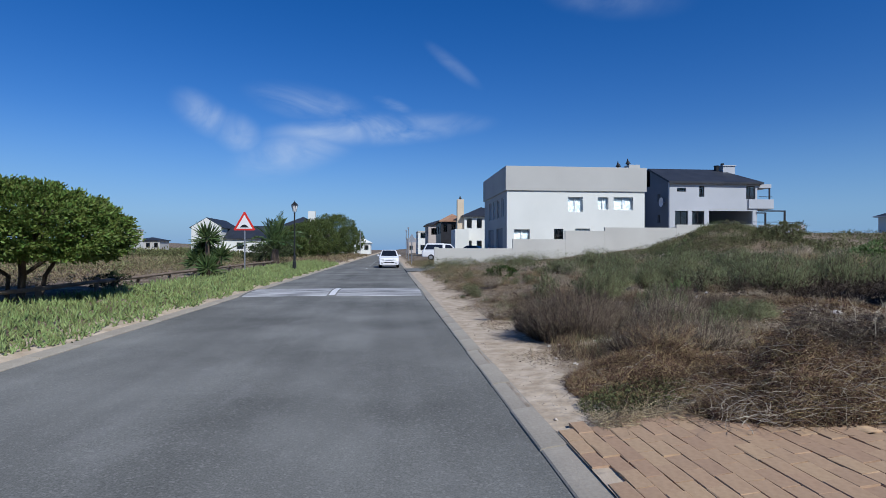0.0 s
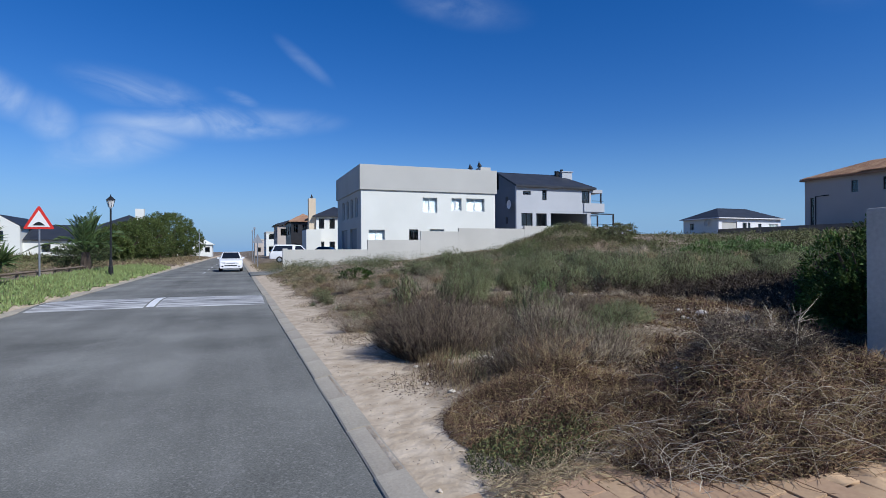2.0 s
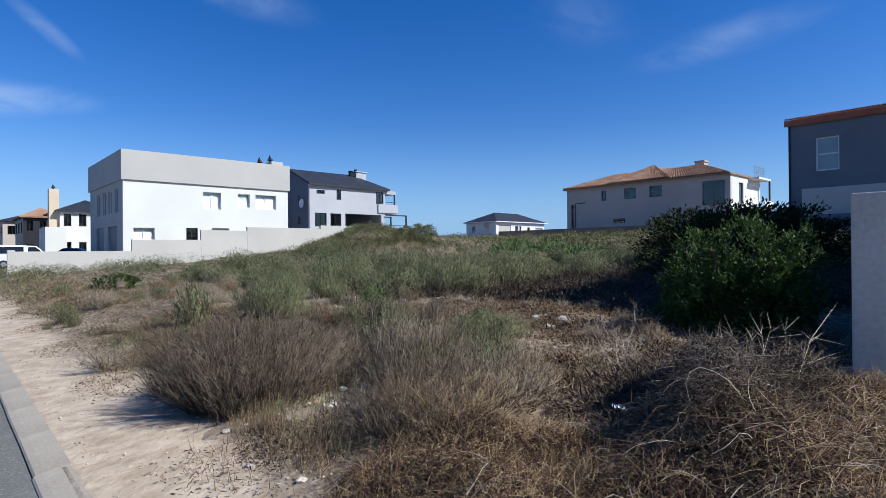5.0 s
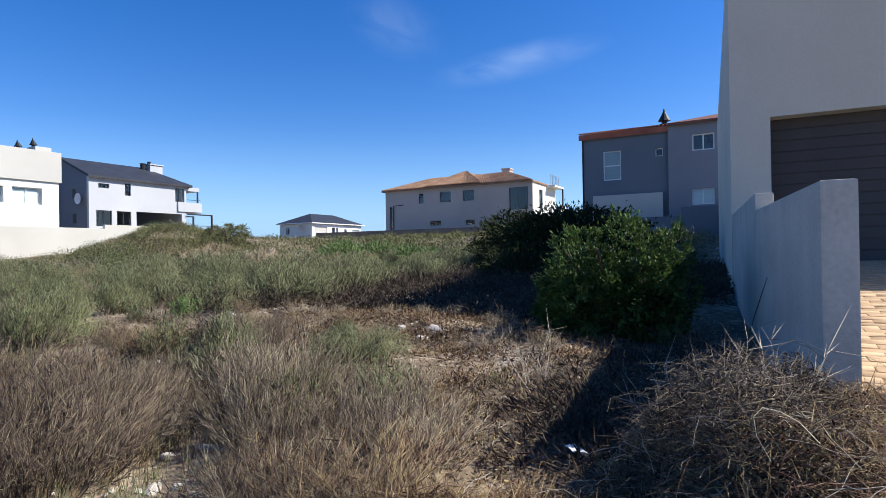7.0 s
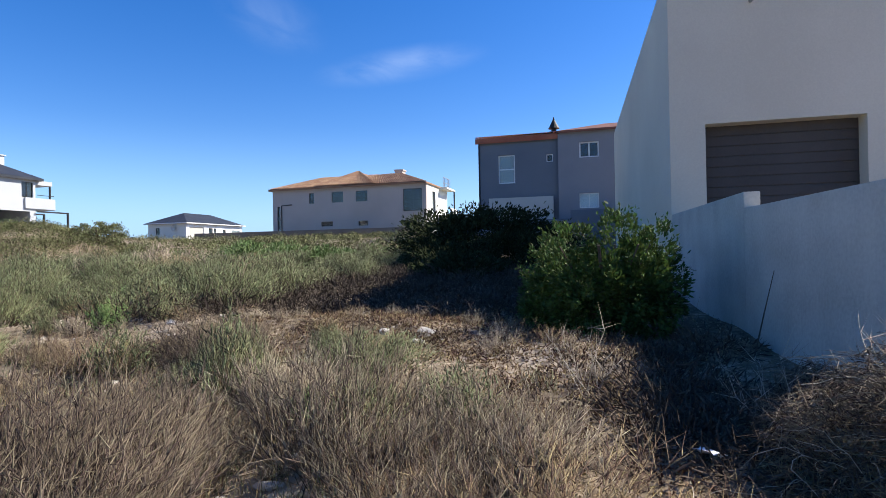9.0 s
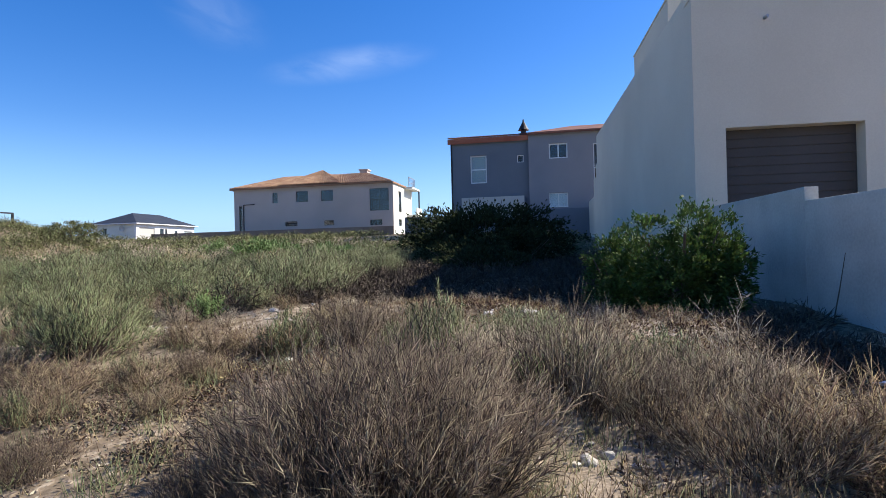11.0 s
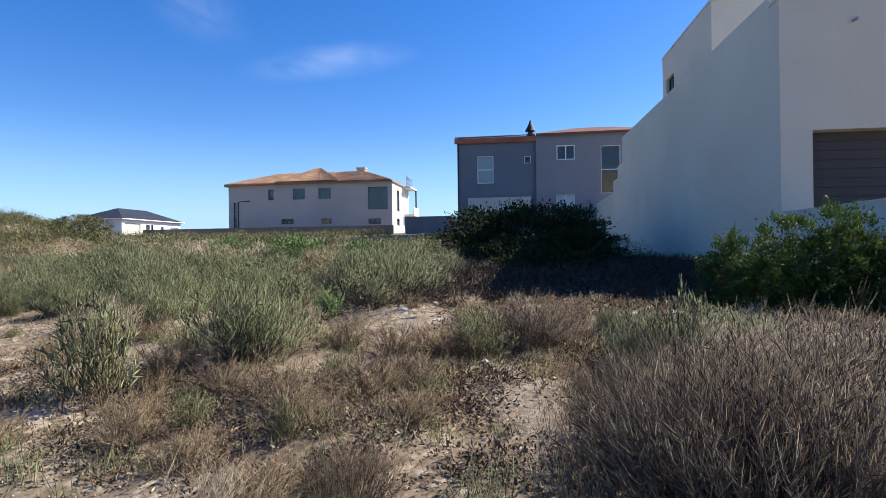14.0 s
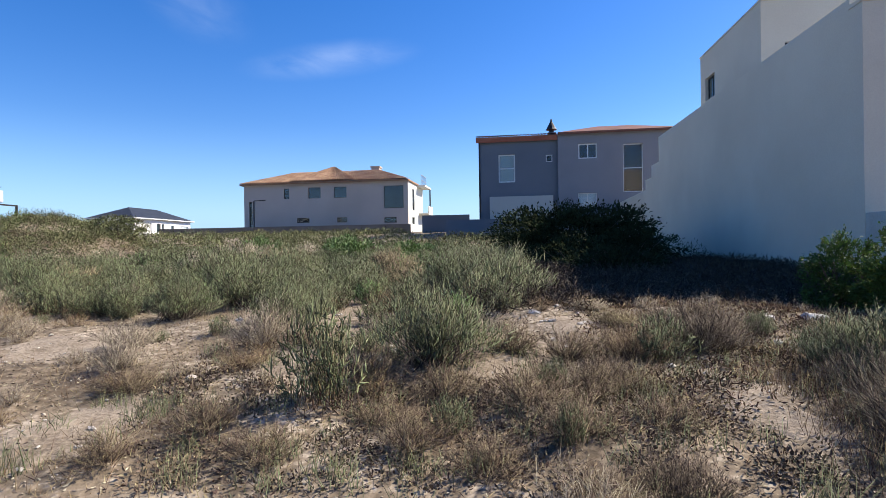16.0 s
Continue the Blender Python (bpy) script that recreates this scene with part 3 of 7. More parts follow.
lk.new(ab.inputs["Base Color"].links[0].from_socket, mxs.inputs["A"])
lk.new(mxs.outputs["Result"], ab.inputs["Base Color"])


# wheel tracks along the lanes, pale chips of stone in the surface
tm = nd.new("ShaderNodeMapping")
tm.inputs["Scale"].default_value = (1.1, 0.035, 1)
lk.new(tc.outputs["Object"], tm.inputs[0])
tn = nd.new("ShaderNodeTexNoise")
tn.inputs["Scale"].default_value, tn.inputs["Detail"].default_value = 1.0, 3
lk.new(tm.outputs[0], tn.inputs["Vector"])
tr_ = nd.new("ShaderNodeMapRange")
for key, val in (("From Min", 0.35), ("From Max", 0.65), ("To Min", 0.86), ("To Max", 1.14)):
    tr_.inputs[key].default_value = val
lk.new(tn.outputs["Fac"], tr_.inputs["Value"])
track = nd.new("ShaderNodeHueSaturation")
lk.new(tr_.outputs[0], track.inputs["Value"])
lk.new(mxs.outputs["Result"], track.inputs["Color"])
vo = nd.new("ShaderNodeTexVoronoi")
vo.inputs["Scale"].default_value = 55
lk.new(tc.outputs["Object"], vo.inputs["Vector"])
vs = nd.new("ShaderNodeSeparateColor")
lk.new(vo.outputs["Color"], vs.inputs[0])
chip = nd.new("ShaderNodeMapRange")
for key, val in (("From Min", 0.8), ("From Max", 1.0), ("To Min", 0.0), ("To Max", 0.28)):
    chip.inputs[key].default_value = val
lk.new(vs.outputs[0], chip.inputs["Value"])
mxc = nd.new("ShaderNodeMix")
mxc.data_type = "RGBA"
mxc.inputs["B"].default_value = (0.36, 0.35, 0.32, 1)
lk.new(chip.outputs[0], mxc.inputs["Factor"])
lk.new(track.outputs[0], mxc.inputs["A"])
lk.new(mxc.outputs["Result"], ab.inputs["Base Color"])


def marking(name, x0, x1, y0, y1, label, skew=0.0, curve=0.0):
    ys = np.linspace(y0, y1, 9)
    f = (ys - y0) / (y1 - y0)
    off = skew * f + curve * 4 * f * (1 - f)
    v, t = [], []
    for y, o in zip(ys, off):
        for x in (x0 + o, x1 + o):
            v.append((x, y, float(road_z(x, y)) + 0.006))
    for k in range(8):
        t += [(2 * k, 2 * k + 1, 2 * k + 3), (2 * k, 2 * k + 3, 2 * k + 2)]
    ob = part(name, mesh_from(name, v, t), M_PAINT if y0 > 30 else M_SIGNWHITE)
    return tagged(ob, label, "road marking", "road markings", "structure")


marking("centre_line", -2.05, -1.85, 19.0, 22.2, "worn white centre dash across the hump")
for k in range(7):
    marking("centre_line", -1.98, -1.86, 44 + 7 * k, 46.4 + 7 * k, "worn white centre dash on the road")
# hump paint: brushed white over both lanes
for x0, x1 in ((-4.75, -2.1), (-1.8, 0.98)):
    xs, ys = np.linspace(x0, x1, 8), np.linspace(18.85, 22.35, 14)
    v, tt = sheet(xs, ys, lambda gx, gy: road_z(gx, gy) + 0.005)
    tagged(part("hump_marking", mesh_from("hump_marking", v, tt), M_HUMP), "worn white paint brushed over the speed hump", "road marking", "road markings", "structure")
apron = part("side_road", mesh_from("side_road", *sheet(np.linspace(1.06, 3.3, 6), np.linspace(37.5, 43.7, 6), lambda x, y: ground_z(x, y) + 0.03)), M_ASPHALT)
tagged(apron, "short asphalt driveway apron beside the road", "driveway", kind="structure")


def kerb(name, x0, x1, label):
    """Concrete kerb of one-metre stones, rounded on the road side."""
    k = base(name)
    tagged(k, label, "kerb", kind="structure")
    inner, outer = (x0, x1) if x0 > 0 else (x1, x0)
    sgn = 1 if outer > inner else -1
    w = abs(outer - inner)
    prof = [(0, -0.1), (0, 0.015), (0.012 * sgn, 0.026), (0.06 * sgn, 0.036), (w * sgn, 0.055), (w * sgn, -0.1)]

    def stone(length):
        b = bmesh.new()
        ends = [[b.verts.new((px, yy, pz)) for px, pz in prof] for yy in (0.002, length - 0.002)]
        n = len(prof)
        for q in range(n):
            b.faces.new((ends[0][q], ends[0][(q + 1) % n], ends[1][(q + 1) % n], ends[1][q]))
        b.faces.new(ends[0][::-1])
        b.faces.new(ends[1])
        bmesh.ops.recalc_face_normals(b, faces=b.faces)
        me = mesh_of("kerb_stone", b)
        me.materials.append(M_KERB)
        return me
    near, far = stone(1.0), stone(4.0)
    rnd = random.Random(4)
    for q in range(38):
        o = new("kerb_stone", near)
        o.parent = k
        o.matrix_basis = pose(inner + rnd.uniform(-0.006, 0.006), q - 2, rnd.uniform(-0.006, 0.006), 0, 0, rnd.uniform(-0.3, 0.3))
    for q in range(28):
        o = new("kerb_stone", far)
        o.parent = k
        o.matrix_basis = pose(inner, 36 + 4 * q, 0)
    return k


kerb("kerb", 1.06, 1.27, "pale concrete kerb beside the sandy verge")
kerb("kerb", -5.15, -4.85, "pale concrete kerb beside the planted verge")


# ---- garage house ----
def leaf_door(name, parent, y0, y1, z0, z1, x, mat, slats, label):
    d = part(name, boxes((x, x + 0.04, y0, y1, z0, z1)), mat, parent, label)
    h = (z1 - z0) / slats
    me = mesh_of("slat", boxes((x - 0.018, x, y0 + 0.02, y1 - 0.02, 0.008, h - 0.008), bev=0.005))
    me.materials.append(mat)
    for k in range(slats):
        o = new("slat", me)
        o.parent = d
        o.matrix_basis = pose(0, 0, z0 + k * h)
    return d


GT = radians(2.2)
gar = base("garage_house", 11.5 - 11.5 * math.cos(GT) + 5.78 * math.sin(GT), 5.78 - 11.5 * math.sin(GT) - 5.78 * math.cos(GT), 0, 2.2)
tagged(gar, "cream plastered double-storey house with a brown garage door", "house")
GY = 5.78
GX0 = 11.5
part("wall", facade((GX0, GY), (0, -1), 16.0, 0.3, 6.12, 0.4, [(GY - 5.2, GY - 2.75, 1.2, 3.56), (GY - 1.6, GY + 0.9, 1.2, 3.56)]), M_CREAM, gar)
part("wall", facade((25.9, GY), (-1, 0), 25.9 - GX0 - 0.4, 0.3, 6.35, 0.3, []), M_CREAM, gar, "long plain side wall in shade")
part("wall", facade((25.9, GY - 16), (0, 1), 15.7, 0.3, 6.3, 0.3, []), M_CREAM, gar)
part("wall", facade((GX0 + 0.4, GY - 16), (1, 0), 13.7, 0.3, 6.2, 0.3, []), M_CREAM, gar)
part("roof", boxes((GX0 + 0.4, 25.6, GY - 15.7, GY - 0.3, 5.6, 5.8)), M_BAND, gar)
part("parapet", boxes((GX0 - 0.02, GX0 + 0.42, GY - 16, GY + 0.02, 6.123, 6.2), bev=0.015), M_CREAM, gar)
leaf_door("garage_door", gar, 2.75, 5.2, 1.2, 3.56, GX0 + 0.3, M_DOOR, 13, "dark brown sectional garage door")
leaf_door("garage_door", gar, -0.9, 1.6, 1.2, 3.56, GX0 + 0.3, M_DOOR, 13, "dark brown sectional garage door")
UX0, UX1, UY = 19.3, 25.0, 4.22
upper_front = [(0.75, 1.4, 7.15, 8.1)]
part("wall", facade((UX0, UY), (0, -1), 10, 5.8, 9.5, 0.3, upper_front), M_CREAM, gar)
upper_side = [(0.55, 1.6, 7.5, 8.45)]
part("wall", facade((UX1, UY), (-1, 0), UX1 - UX0 - 0.3, 5.8, 9.5, 0.3, upper_side), M_CREAM, gar)
part("wall", facade((UX1, UY - 10), (0, 1), 9.7, 5.8, 9.5, 0.3, []), M_CREAM, gar)
part("wall", facade((UX0 + 0.3, UY - 10), (1, 0), UX1 - UX0 - 0.6, 5.8, 9.5, 0.3, []), M_CREAM, gar)
part("roof", boxes((UX0 + 0.3, UX1 - 0.3, UY - 9.7, UY - 0.3, 9.2, 9.35)), M_BAND, gar)
part("coping", boxes((UX0 - 0.03, UX1 + 0.03, UY - 0.32, UY + 0.03, 9.503, 9.56), (UX0 - 0.03, UX0 + 0.33, UY - 10, UY - 0.32, 9.503, 9.56)), M_CREAM, gar)
window(gar, (UX0, UY), (0, -1), upper_front[0], M_DARKFRAME, 0)
window(gar, (UX1, UY), (-1, 0), upper_side[0], M_DARKFRAME, 1)
part("step_wall", boxes((25.903, 28.0, GY - 2.0, GY - 0.2, 0.5, 5.35), bev=0.03), M_CREAM, gar)
part("step_wall", boxes((28.003, 29.4, GY - 1.6, GY - 0.25, 0.7, 4.8), bev=0.03), M_CREAM, gar)
bm = boxes((GX0 - 0.12, GX0, 2.1, 2.32, 3.95, 4.25), bev=0.02)
part("wall_lamp", bm, M_LAMP, gar, "small white bulkhead lamp")
bm = tube(bmesh.new(), [(GX0 - 0.14, 4.45, 5.62), (GX0 + 0.02, 4.45, 5.62)], 0.03, 10)
part("overflow_pipe", bm, M_STEEL, gar)

yard = base("boundary_wall")
tagged(yard, "pale plastered boundary wall stepping up beside the driveway", "wall", kind="structure")
part("wall", boxes((0, 2.7, -0.178, 0, 0.0, 1.83), bev=0.015), M_WALLGREY, yard).matrix_basis = pose(4.82, 5.3, 0, 0, 0, 5.15)
part("raised_wall", boxes((0, 4.05, -0.165, 0, 0.0, 2.0), bev=0.015), M_WALLGREY, yard).matrix_basis = pose(7.49, 5.545, 0, 0, 0, 3.2)
far_wall = part("garden_wall", boxes((29.5, 41.5, GY - 0.45, GY - 0.2, 0.6, 4.6), bev=0.02), M_CREAM)
tagged(far_wall, "cream plastered garden wall beside the house", "wall", kind="structure")


# ---- brick driveway ----
drive = base("driveway")
tagged(drive, "uneven pinkish brick driveway sloping up to the garage", "driveway", kind="structure")
part("bedding", mesh_from("bedding", *sheet(spread((1.27, 11.8, 0.5)), spread((-9, 5.32, 0.5)), lambda x, y: drive_z(x) - np.where(np.asarray(x) < 1.4, 0.006, 0.03))), M_SOIL, drive)
BW, BL = 0.124, 0.25


def brick_mesh(seed):
    rnd = random.Random(seed)
    b = boxes((0.002, BW - 0.002, 0.002, BL - 0.002, -0.05, 0.0))
    bmesh.ops.bevel(b, geom=[e for e in b.edges if all(v.co.z > -0.01 for v in e.verts)], offset=0.004, segments=1, affect="EDGES")
    for v in b.verts:
        v.co += Vector((rnd.uniform(-0.003, 0.003), rnd.uniform(-0.004, 0.004), rnd.uniform(-0.003, 0.003)))
    me = mesh_of("brick", b)
    me.materials.append(M_BRICK)
    return me


brick_kinds = [brick_mesh(s) for s in range(6)]
rnd = random.Random(11)
rest_v, rest_t, rest_n, near_n = [], [], 0, 0
slope = math.degrees(math.atan(0.113))
for ix in range(82):
    for iy in range(0, 25):
        x, y = 1.276 + ix * BW, 5.27 - (iy + 1) * BL + (BL / 2 if ix % 2 else 0) - 0.02
        z = float(drive_z(x + BW / 2)) + rnd.uniform(-0.003, 0.003)
        m = pose(x, y, z, rnd.uniform(-1.0, 1.0), -slope + rnd.uniform(-1.2, 1.2), rnd.uniform(-1.2, 1.2))
        me = rnd.choice(brick_kinds)
        if x < 3.1 and y > 2.9 and near_n < 290:
            if rnd.random() < 0.022:
                continue
            o = new("brick", me)
            o.parent = drive
            o.matrix_basis = m
            near_n += 1
        else:
            co = [m @ v.co for v in me.vertices]
            me.calc_loop_triangles()
            rest_t += [[rest_n + i for i in tr.vertices] for tr in me.loop_triangles]
            rest_v += [tuple(c) for c in co]
            rest_n += len(co)
tagged(part("bricks", mesh_from("bricks", rest_v, rest_t), M_BRICK, drive), kind="stuff")


# ---- houses ----
def roof_mesh(pts, faces, thick=0.18):
    b = bmesh.new()
    vs = [b.verts.new(p) for p in pts]
    lo = [b.verts.new((p[0], p[1], p[2] - thick)) for p in pts]
    for f in faces:
        b.faces.new([vs[i] for i in f])
        b.faces.new([lo[i] for i in f][::-1])
    count = {}
    for f in faces:
        for a, c in zip(f, f[1:] + f[:1]):
            count[(a, c)] = 1
    for a, c in count:
        if (c, a) not in count:
            b.faces.new((vs[a], lo[a], lo[c], vs[c]))
    bmesh.ops.recalc_face_normals(b, faces=b.faces)
    return b


def cowl(parent, x, y, z, s=1.0):
    """A dark rotating chimney cowl: stub, hood and tip."""
    b = tube(bmesh.new(), [(x, y, z), (x, y, z + 0.25 * s)], 0.16 * s, 10)
    c = part("cowl", b, M_IRON, parent, "black chimney cowl")
    b = bmesh.new()
    tube(b, [(x, y, z + 0.252 * s), (x, y, z + 0.4 * s), (x - 0.05 * s, y, z + 0.75 * s), (x - 0.06 * s, y, z + 0.95 * s)], [0.36 * s, 0.27 * s, 0.08 * s, 0.03 * s], 10)
    part("hood", b, M_IRON, c)


def hip_roof(x0, x1, y0, y1, z, h, over=0.4):
    x0, x1, y0, y1 = x0 - over, x1 + over, y0 - over, y1 + over
    w, d = x1 - x0, y1 - y0
    if d > w:
        a, b = (x0 + w / 2, y0 + w / 2, z + h), (x0 + w / 2, y1 - w / 2, z + h)
        f = [[0, 1, 4], [1, 2, 5, 4], [2, 3, 5], [3, 0, 4, 5]]
    else:
        a, b = (x0 + d / 2, y0 + d / 2, z + h), (x1 - d / 2, y0 + d / 2, z + h)
        f = [[0, 1, 5, 4], [1, 2, 5], [2, 3, 4, 5], [3, 0, 4]]
    return roof_mesh([(x0, y0, z), (x1, y0, z), (x1, y1, z), (x0, y1, z), a, b], f)


def tile_rows(pa, pb, pc, pd, nrow, ncol, r=0.07):
    """Barrel tiles laid up a roof plane: eave pa-pb, ridge pd-pc."""
    pa, pb, pc, pd = (np.array(p, float) for p in (pa, pb, pc, pd))
    vs, ts, n = [], [], 0
    for i in range(ncol):
        u0 = (i + 0.5) / ncol
        for j in range(nrow):
            v0, v1 = j / nrow, (j + 1.12) / nrow
            lo, hi = (pa + (pb - pa) * u0), (pd + (pc - pd) * u0)
            a, b = lo + (hi - lo) * v0, lo + (hi - lo) * min(v1, 1)
            side = unit((pb - pa)[None])[0]
            nrm = unit(np.cross(pb - pa, hi - lo)[None])[0]
            if nrm[2] < 0:
                nrm = -nrm
            w = np.linalg.norm((pb - pa) * (1 - v0) + (pc - pd) * v0) / ncol / 2 * 0.9
            for p, lift in ((a, 0.05), (b, 0.02)):
                for q in (-1, -0.5, 0.5, 1):
                    vs.append(p + side * w * q + nrm * (lift + (0.07 if abs(q) < 1 else 0)))
            for k in range(3):
                ts += [(n + k, n + k + 1, n + k + 5), (n + k, n + k + 5, n + k + 4)]
            n += 8
    return np.array(vs), np.array(ts)


# white flat-roofed house
wh = base("white_house")
tagged(wh, "white double-storey house with a broad grey parapet band", "house")
X0, X1, Y0, Y1, Z0, ZB, ZT = 10.4, 23.3, 49.5, 61.2, 0.4, 6.9, 9.1
front = [(16.05 - X0, 17.45 - X0, 5.0, 6.36), (18.85 - X0, 19.85 - X0, 5.25, 6.38), (20.35 - X0, 22.2 - X0, 5.2, 6.4), (11.06 - X0, 12.5 - X0, 2.0, 3.4), (14.75 - X0, 15.62 - X0, 2.3, 3.46), (16.7 - X0, 18.1 - X0, 2.2, 3.5)]
part("wall", facade((X0, Y0), (1, 0), X1 - X0, Z0, ZB, 0.3, front), M_WHITE, wh)
for k, o in enumerate(front):
    if k == 4:
        window(wh, (X0, Y0), (1, 0), o, M_DARKFRAME, 1, 1)
    else:
        window(wh, (X0, Y0), (1, 0), o, M_FRAME, 1, 0, M_BLIND, depth=0.2)
L = Y1 - Y0 - 0.3
side = [(L - 2.2, L - 1.0, 4.6, 6.4), (L - 4.4, L - 3.2, 4.6, 6.4), (L - 6.4, L - 5.2, 4.6, 6.4), (L - 8.6, L - 7.4, 4.6, 6.4), (L - 4.6, L - 1.6, 1.5, 3.6), (L - 9.0, L - 6.0, 1.5, 3.6)]
# side away from the sun: grey plaster puts its shade into the colour
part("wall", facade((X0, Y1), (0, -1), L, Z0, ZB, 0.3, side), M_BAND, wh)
for o in side[:4]:
    window(wh, (X0, Y1), (0, -1), o, M_FRAME, 1, 0, M_BLIND)
for o in side[4:]:
    leaf_door("garage_door", wh, Y1 - o[1], Y1 - o[0], o[2], o[3], X0 + 0.15, M_GREYDOOR, 8, "grey garage door")
part("wall", facade((X1, Y0 + 0.3), (0, 1), Y1 - Y0 - 0.3, Z0, ZB, 0.3, []), M_WHITE, wh)
part("wall", facade((X1 - 0.3, Y1), (-1, 0), X1 - X0 - 0.6, Z0, ZB, 0.3, []), M_WHITE, wh)
t = 0.14
for row in ((X0 - t, X1 + t, Y0 - t, Y0 + 0.2), (X0 - t, X0 + 0.2, Y0 + 0.2, Y1 + t), (X1 - 0.2, X1 + t, Y0 + 0.2, Y1 + t), (X0 + 0.2, X1 - 0.2, Y1 - 0.2, Y1 + t)):
    part("parapet", boxes((*row, ZB + 0.003, ZT), bev=0.02), M_BAND, wh, "light grey plaster parapet")
part("roof", boxes((X0 + 0.2, X1 - 0.2, Y0 + 0.2, Y1 - 0.2, ZB + 0.2, ZB + 0.4)), M_BAND, wh)
part("chimney", boxes((21.95, 23.0, Y0 + 0.3, Y0 + 1.4, ZB + 0.4, ZT + 0.35), bev=0.02), M_BAND, wh)
part("stack", boxes((21.0, 21.9, Y0 + 1.5, Y0 + 2.3, ZB + 0.4, ZT + 0.2), bev=0.02), M_BAND, wh)
cowl(wh, 21.55, Y0 + 1.8, ZT + 0.2, 0.72)
cowl(wh, 22.15, Y0 + 1.0, ZT + 0.35, 0.7)

garden = base("stepped_garden_wall")
tagged(garden, "stepped grey plastered garden wall round the white house", "wall", kind="structure")
WY = 44.0
for x0, x1, zt in ((3.75, 9.7, 1.66), (9.7, 14.0, 2.4), (14.0, 17.3, 3.1), (17.3, 23.4, 3.38), (23.4, 26.2, 3.65)):
    part("wall", boxes((x0, x1 - 0.003, WY, WY + 0.23, 0.1, zt), bev=0.02), M_GARDEN, garden)
part("wall", boxes((26.2, 26.43, WY, 53.0, 0.8, 3.66), bev=0.02), M_GARDEN, garden)
part("pier", boxes((3.4, 3.747, WY - 0.06, WY + 0.29, 0.1, 1.74), bev=0.02), M_GARDEN, garden)

# grey-white house with a slate roof
h2 = base("slate_roof_house")
h2.matrix_basis = Matrix.Translation((0.25, 2.8, 1.5)) @ Matrix.Diagonal((1.17, 1.17, 1.17, 1)) @ Matrix.Translation((-0.25, -2.8, -1.5))
tagged(h2, "pale grey double-storey house with a dark slate roof and balconies", "house")
X0, X1, Y0, Y1, Z0, ZT = 28.0, 37.4, 54.0, 63.0, 2.2, 8.42
front = [(28.8 - X0, 29.75 - X0, 7.45, 7.85), (31.15 - X0, 31.7 - X0, 6.95, 8.05), (28.6 - X0, 29.95 - X0, 4.1, 5.5), (30.4 - X0, 31.7 - X0, 4.1, 5.5), (32.2 - X0, 36.9 - X0, 4.2, 5.55), (36.2 - X0, 37.2 - X0, 6.75, 8.1)]
part("wall", facade((X0, Y0), (1, 0), X1 - X0, Z0, ZT, 0.3, front), M_LIGHT, h2)
for k, o in enumerate(front):
    if k != 4:
        window(h2, (X0, Y0), (1, 0), o, M_DARKFRAME, 1 if k in (2, 3, 5) else 0, 0)
# this side and its gable use dark plaster, shade included in the colour
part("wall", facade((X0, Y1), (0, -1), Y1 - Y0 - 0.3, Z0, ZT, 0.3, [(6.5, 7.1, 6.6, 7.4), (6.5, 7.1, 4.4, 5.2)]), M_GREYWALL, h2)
part("wall", facade((X1, Y0 + 0.3), (0, 1), Y1 - Y0 - 0.3, Z0, ZT, 0.3, []), M_LIGHT, h2)
part("wall", facade((X1 - 0.3, Y1), (-1, 0), X1 - X0 - 0.6, Z0, ZT, 0.3, []), M_LIGHT, h2)
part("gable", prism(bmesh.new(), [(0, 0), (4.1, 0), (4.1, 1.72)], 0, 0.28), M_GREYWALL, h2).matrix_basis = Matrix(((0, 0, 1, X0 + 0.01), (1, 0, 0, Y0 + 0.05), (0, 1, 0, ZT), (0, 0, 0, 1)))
part("roof", roof_mesh([(X0 - 0.2, Y0 - 0.35, ZT + 0.05), (X1 + 0.5, Y0 - 0.35, ZT + 0.05), (X1 - 1.6, Y0 + 4.2, ZT + 1.95), (X0 - 0.2, Y0 + 4.2, ZT + 1.95), (X0 - 0.2, Y1 + 0.3, ZT + 0.05), (X1 + 0.5, Y1 + 0.3, ZT + 0.05)],
                       [[0, 1, 2, 3], [3, 2, 5, 4], [1, 5, 2]], 0.2), M_SLATE, h2, "dark slate roof")
part("chimney", boxes((35.75, 37.1, Y0 + 3.2, Y0 + 4.6, ZT + 0.8, ZT + 2.2), (35.65, 37.2, Y0 + 3.1, Y0 + 4.7, ZT + 2.203, ZT + 2.3)), M_LIGHT, h2)
part("flue", tube(bmesh.new(), [(35.3, Y0 + 3.7, ZT + 1.4), (35.3, Y0 + 3.7, ZT + 2.2), (35.3, Y0 + 3.7, ZT + 2.3)], [0.24, 0.24, 0.3], 10), M_IRON, h2)
part("flue", tube(bmesh.new(), [(36.1, Y0 + 3.9, ZT + 2.3), (36.1, Y0 + 3.9, ZT + 2.6)], 0.18, 10), M_IRON, h2)
part("balcony_roof", boxes((X1, X1 + 1.7, Y0 + 0.2, Y0 + 5, 7.95, 8.35), bev=0.02), M_LIGHT, h2)
part("balcony", boxes((X1, X1 + 1.7, Y0 - 0.1, Y0 + 5, 5.75, 5.95), (X1 - 1.0, X1 + 1.7, Y0 - 0.16, Y0 - 0.02, 5.8, 6.75), (X1 + 1.56, X1 + 1.7, Y0 - 0.02, Y0 + 5, 5.953, 6.75), bev=0.015), M_LIGHT, h2)
for xx in (X1 + 1.5,):
    part("post", boxes((xx, xx + 0.12, Y0 + 0.25, Y0 + 0.37, 5.95, 7.95)), M_DARKFRAME, h2)
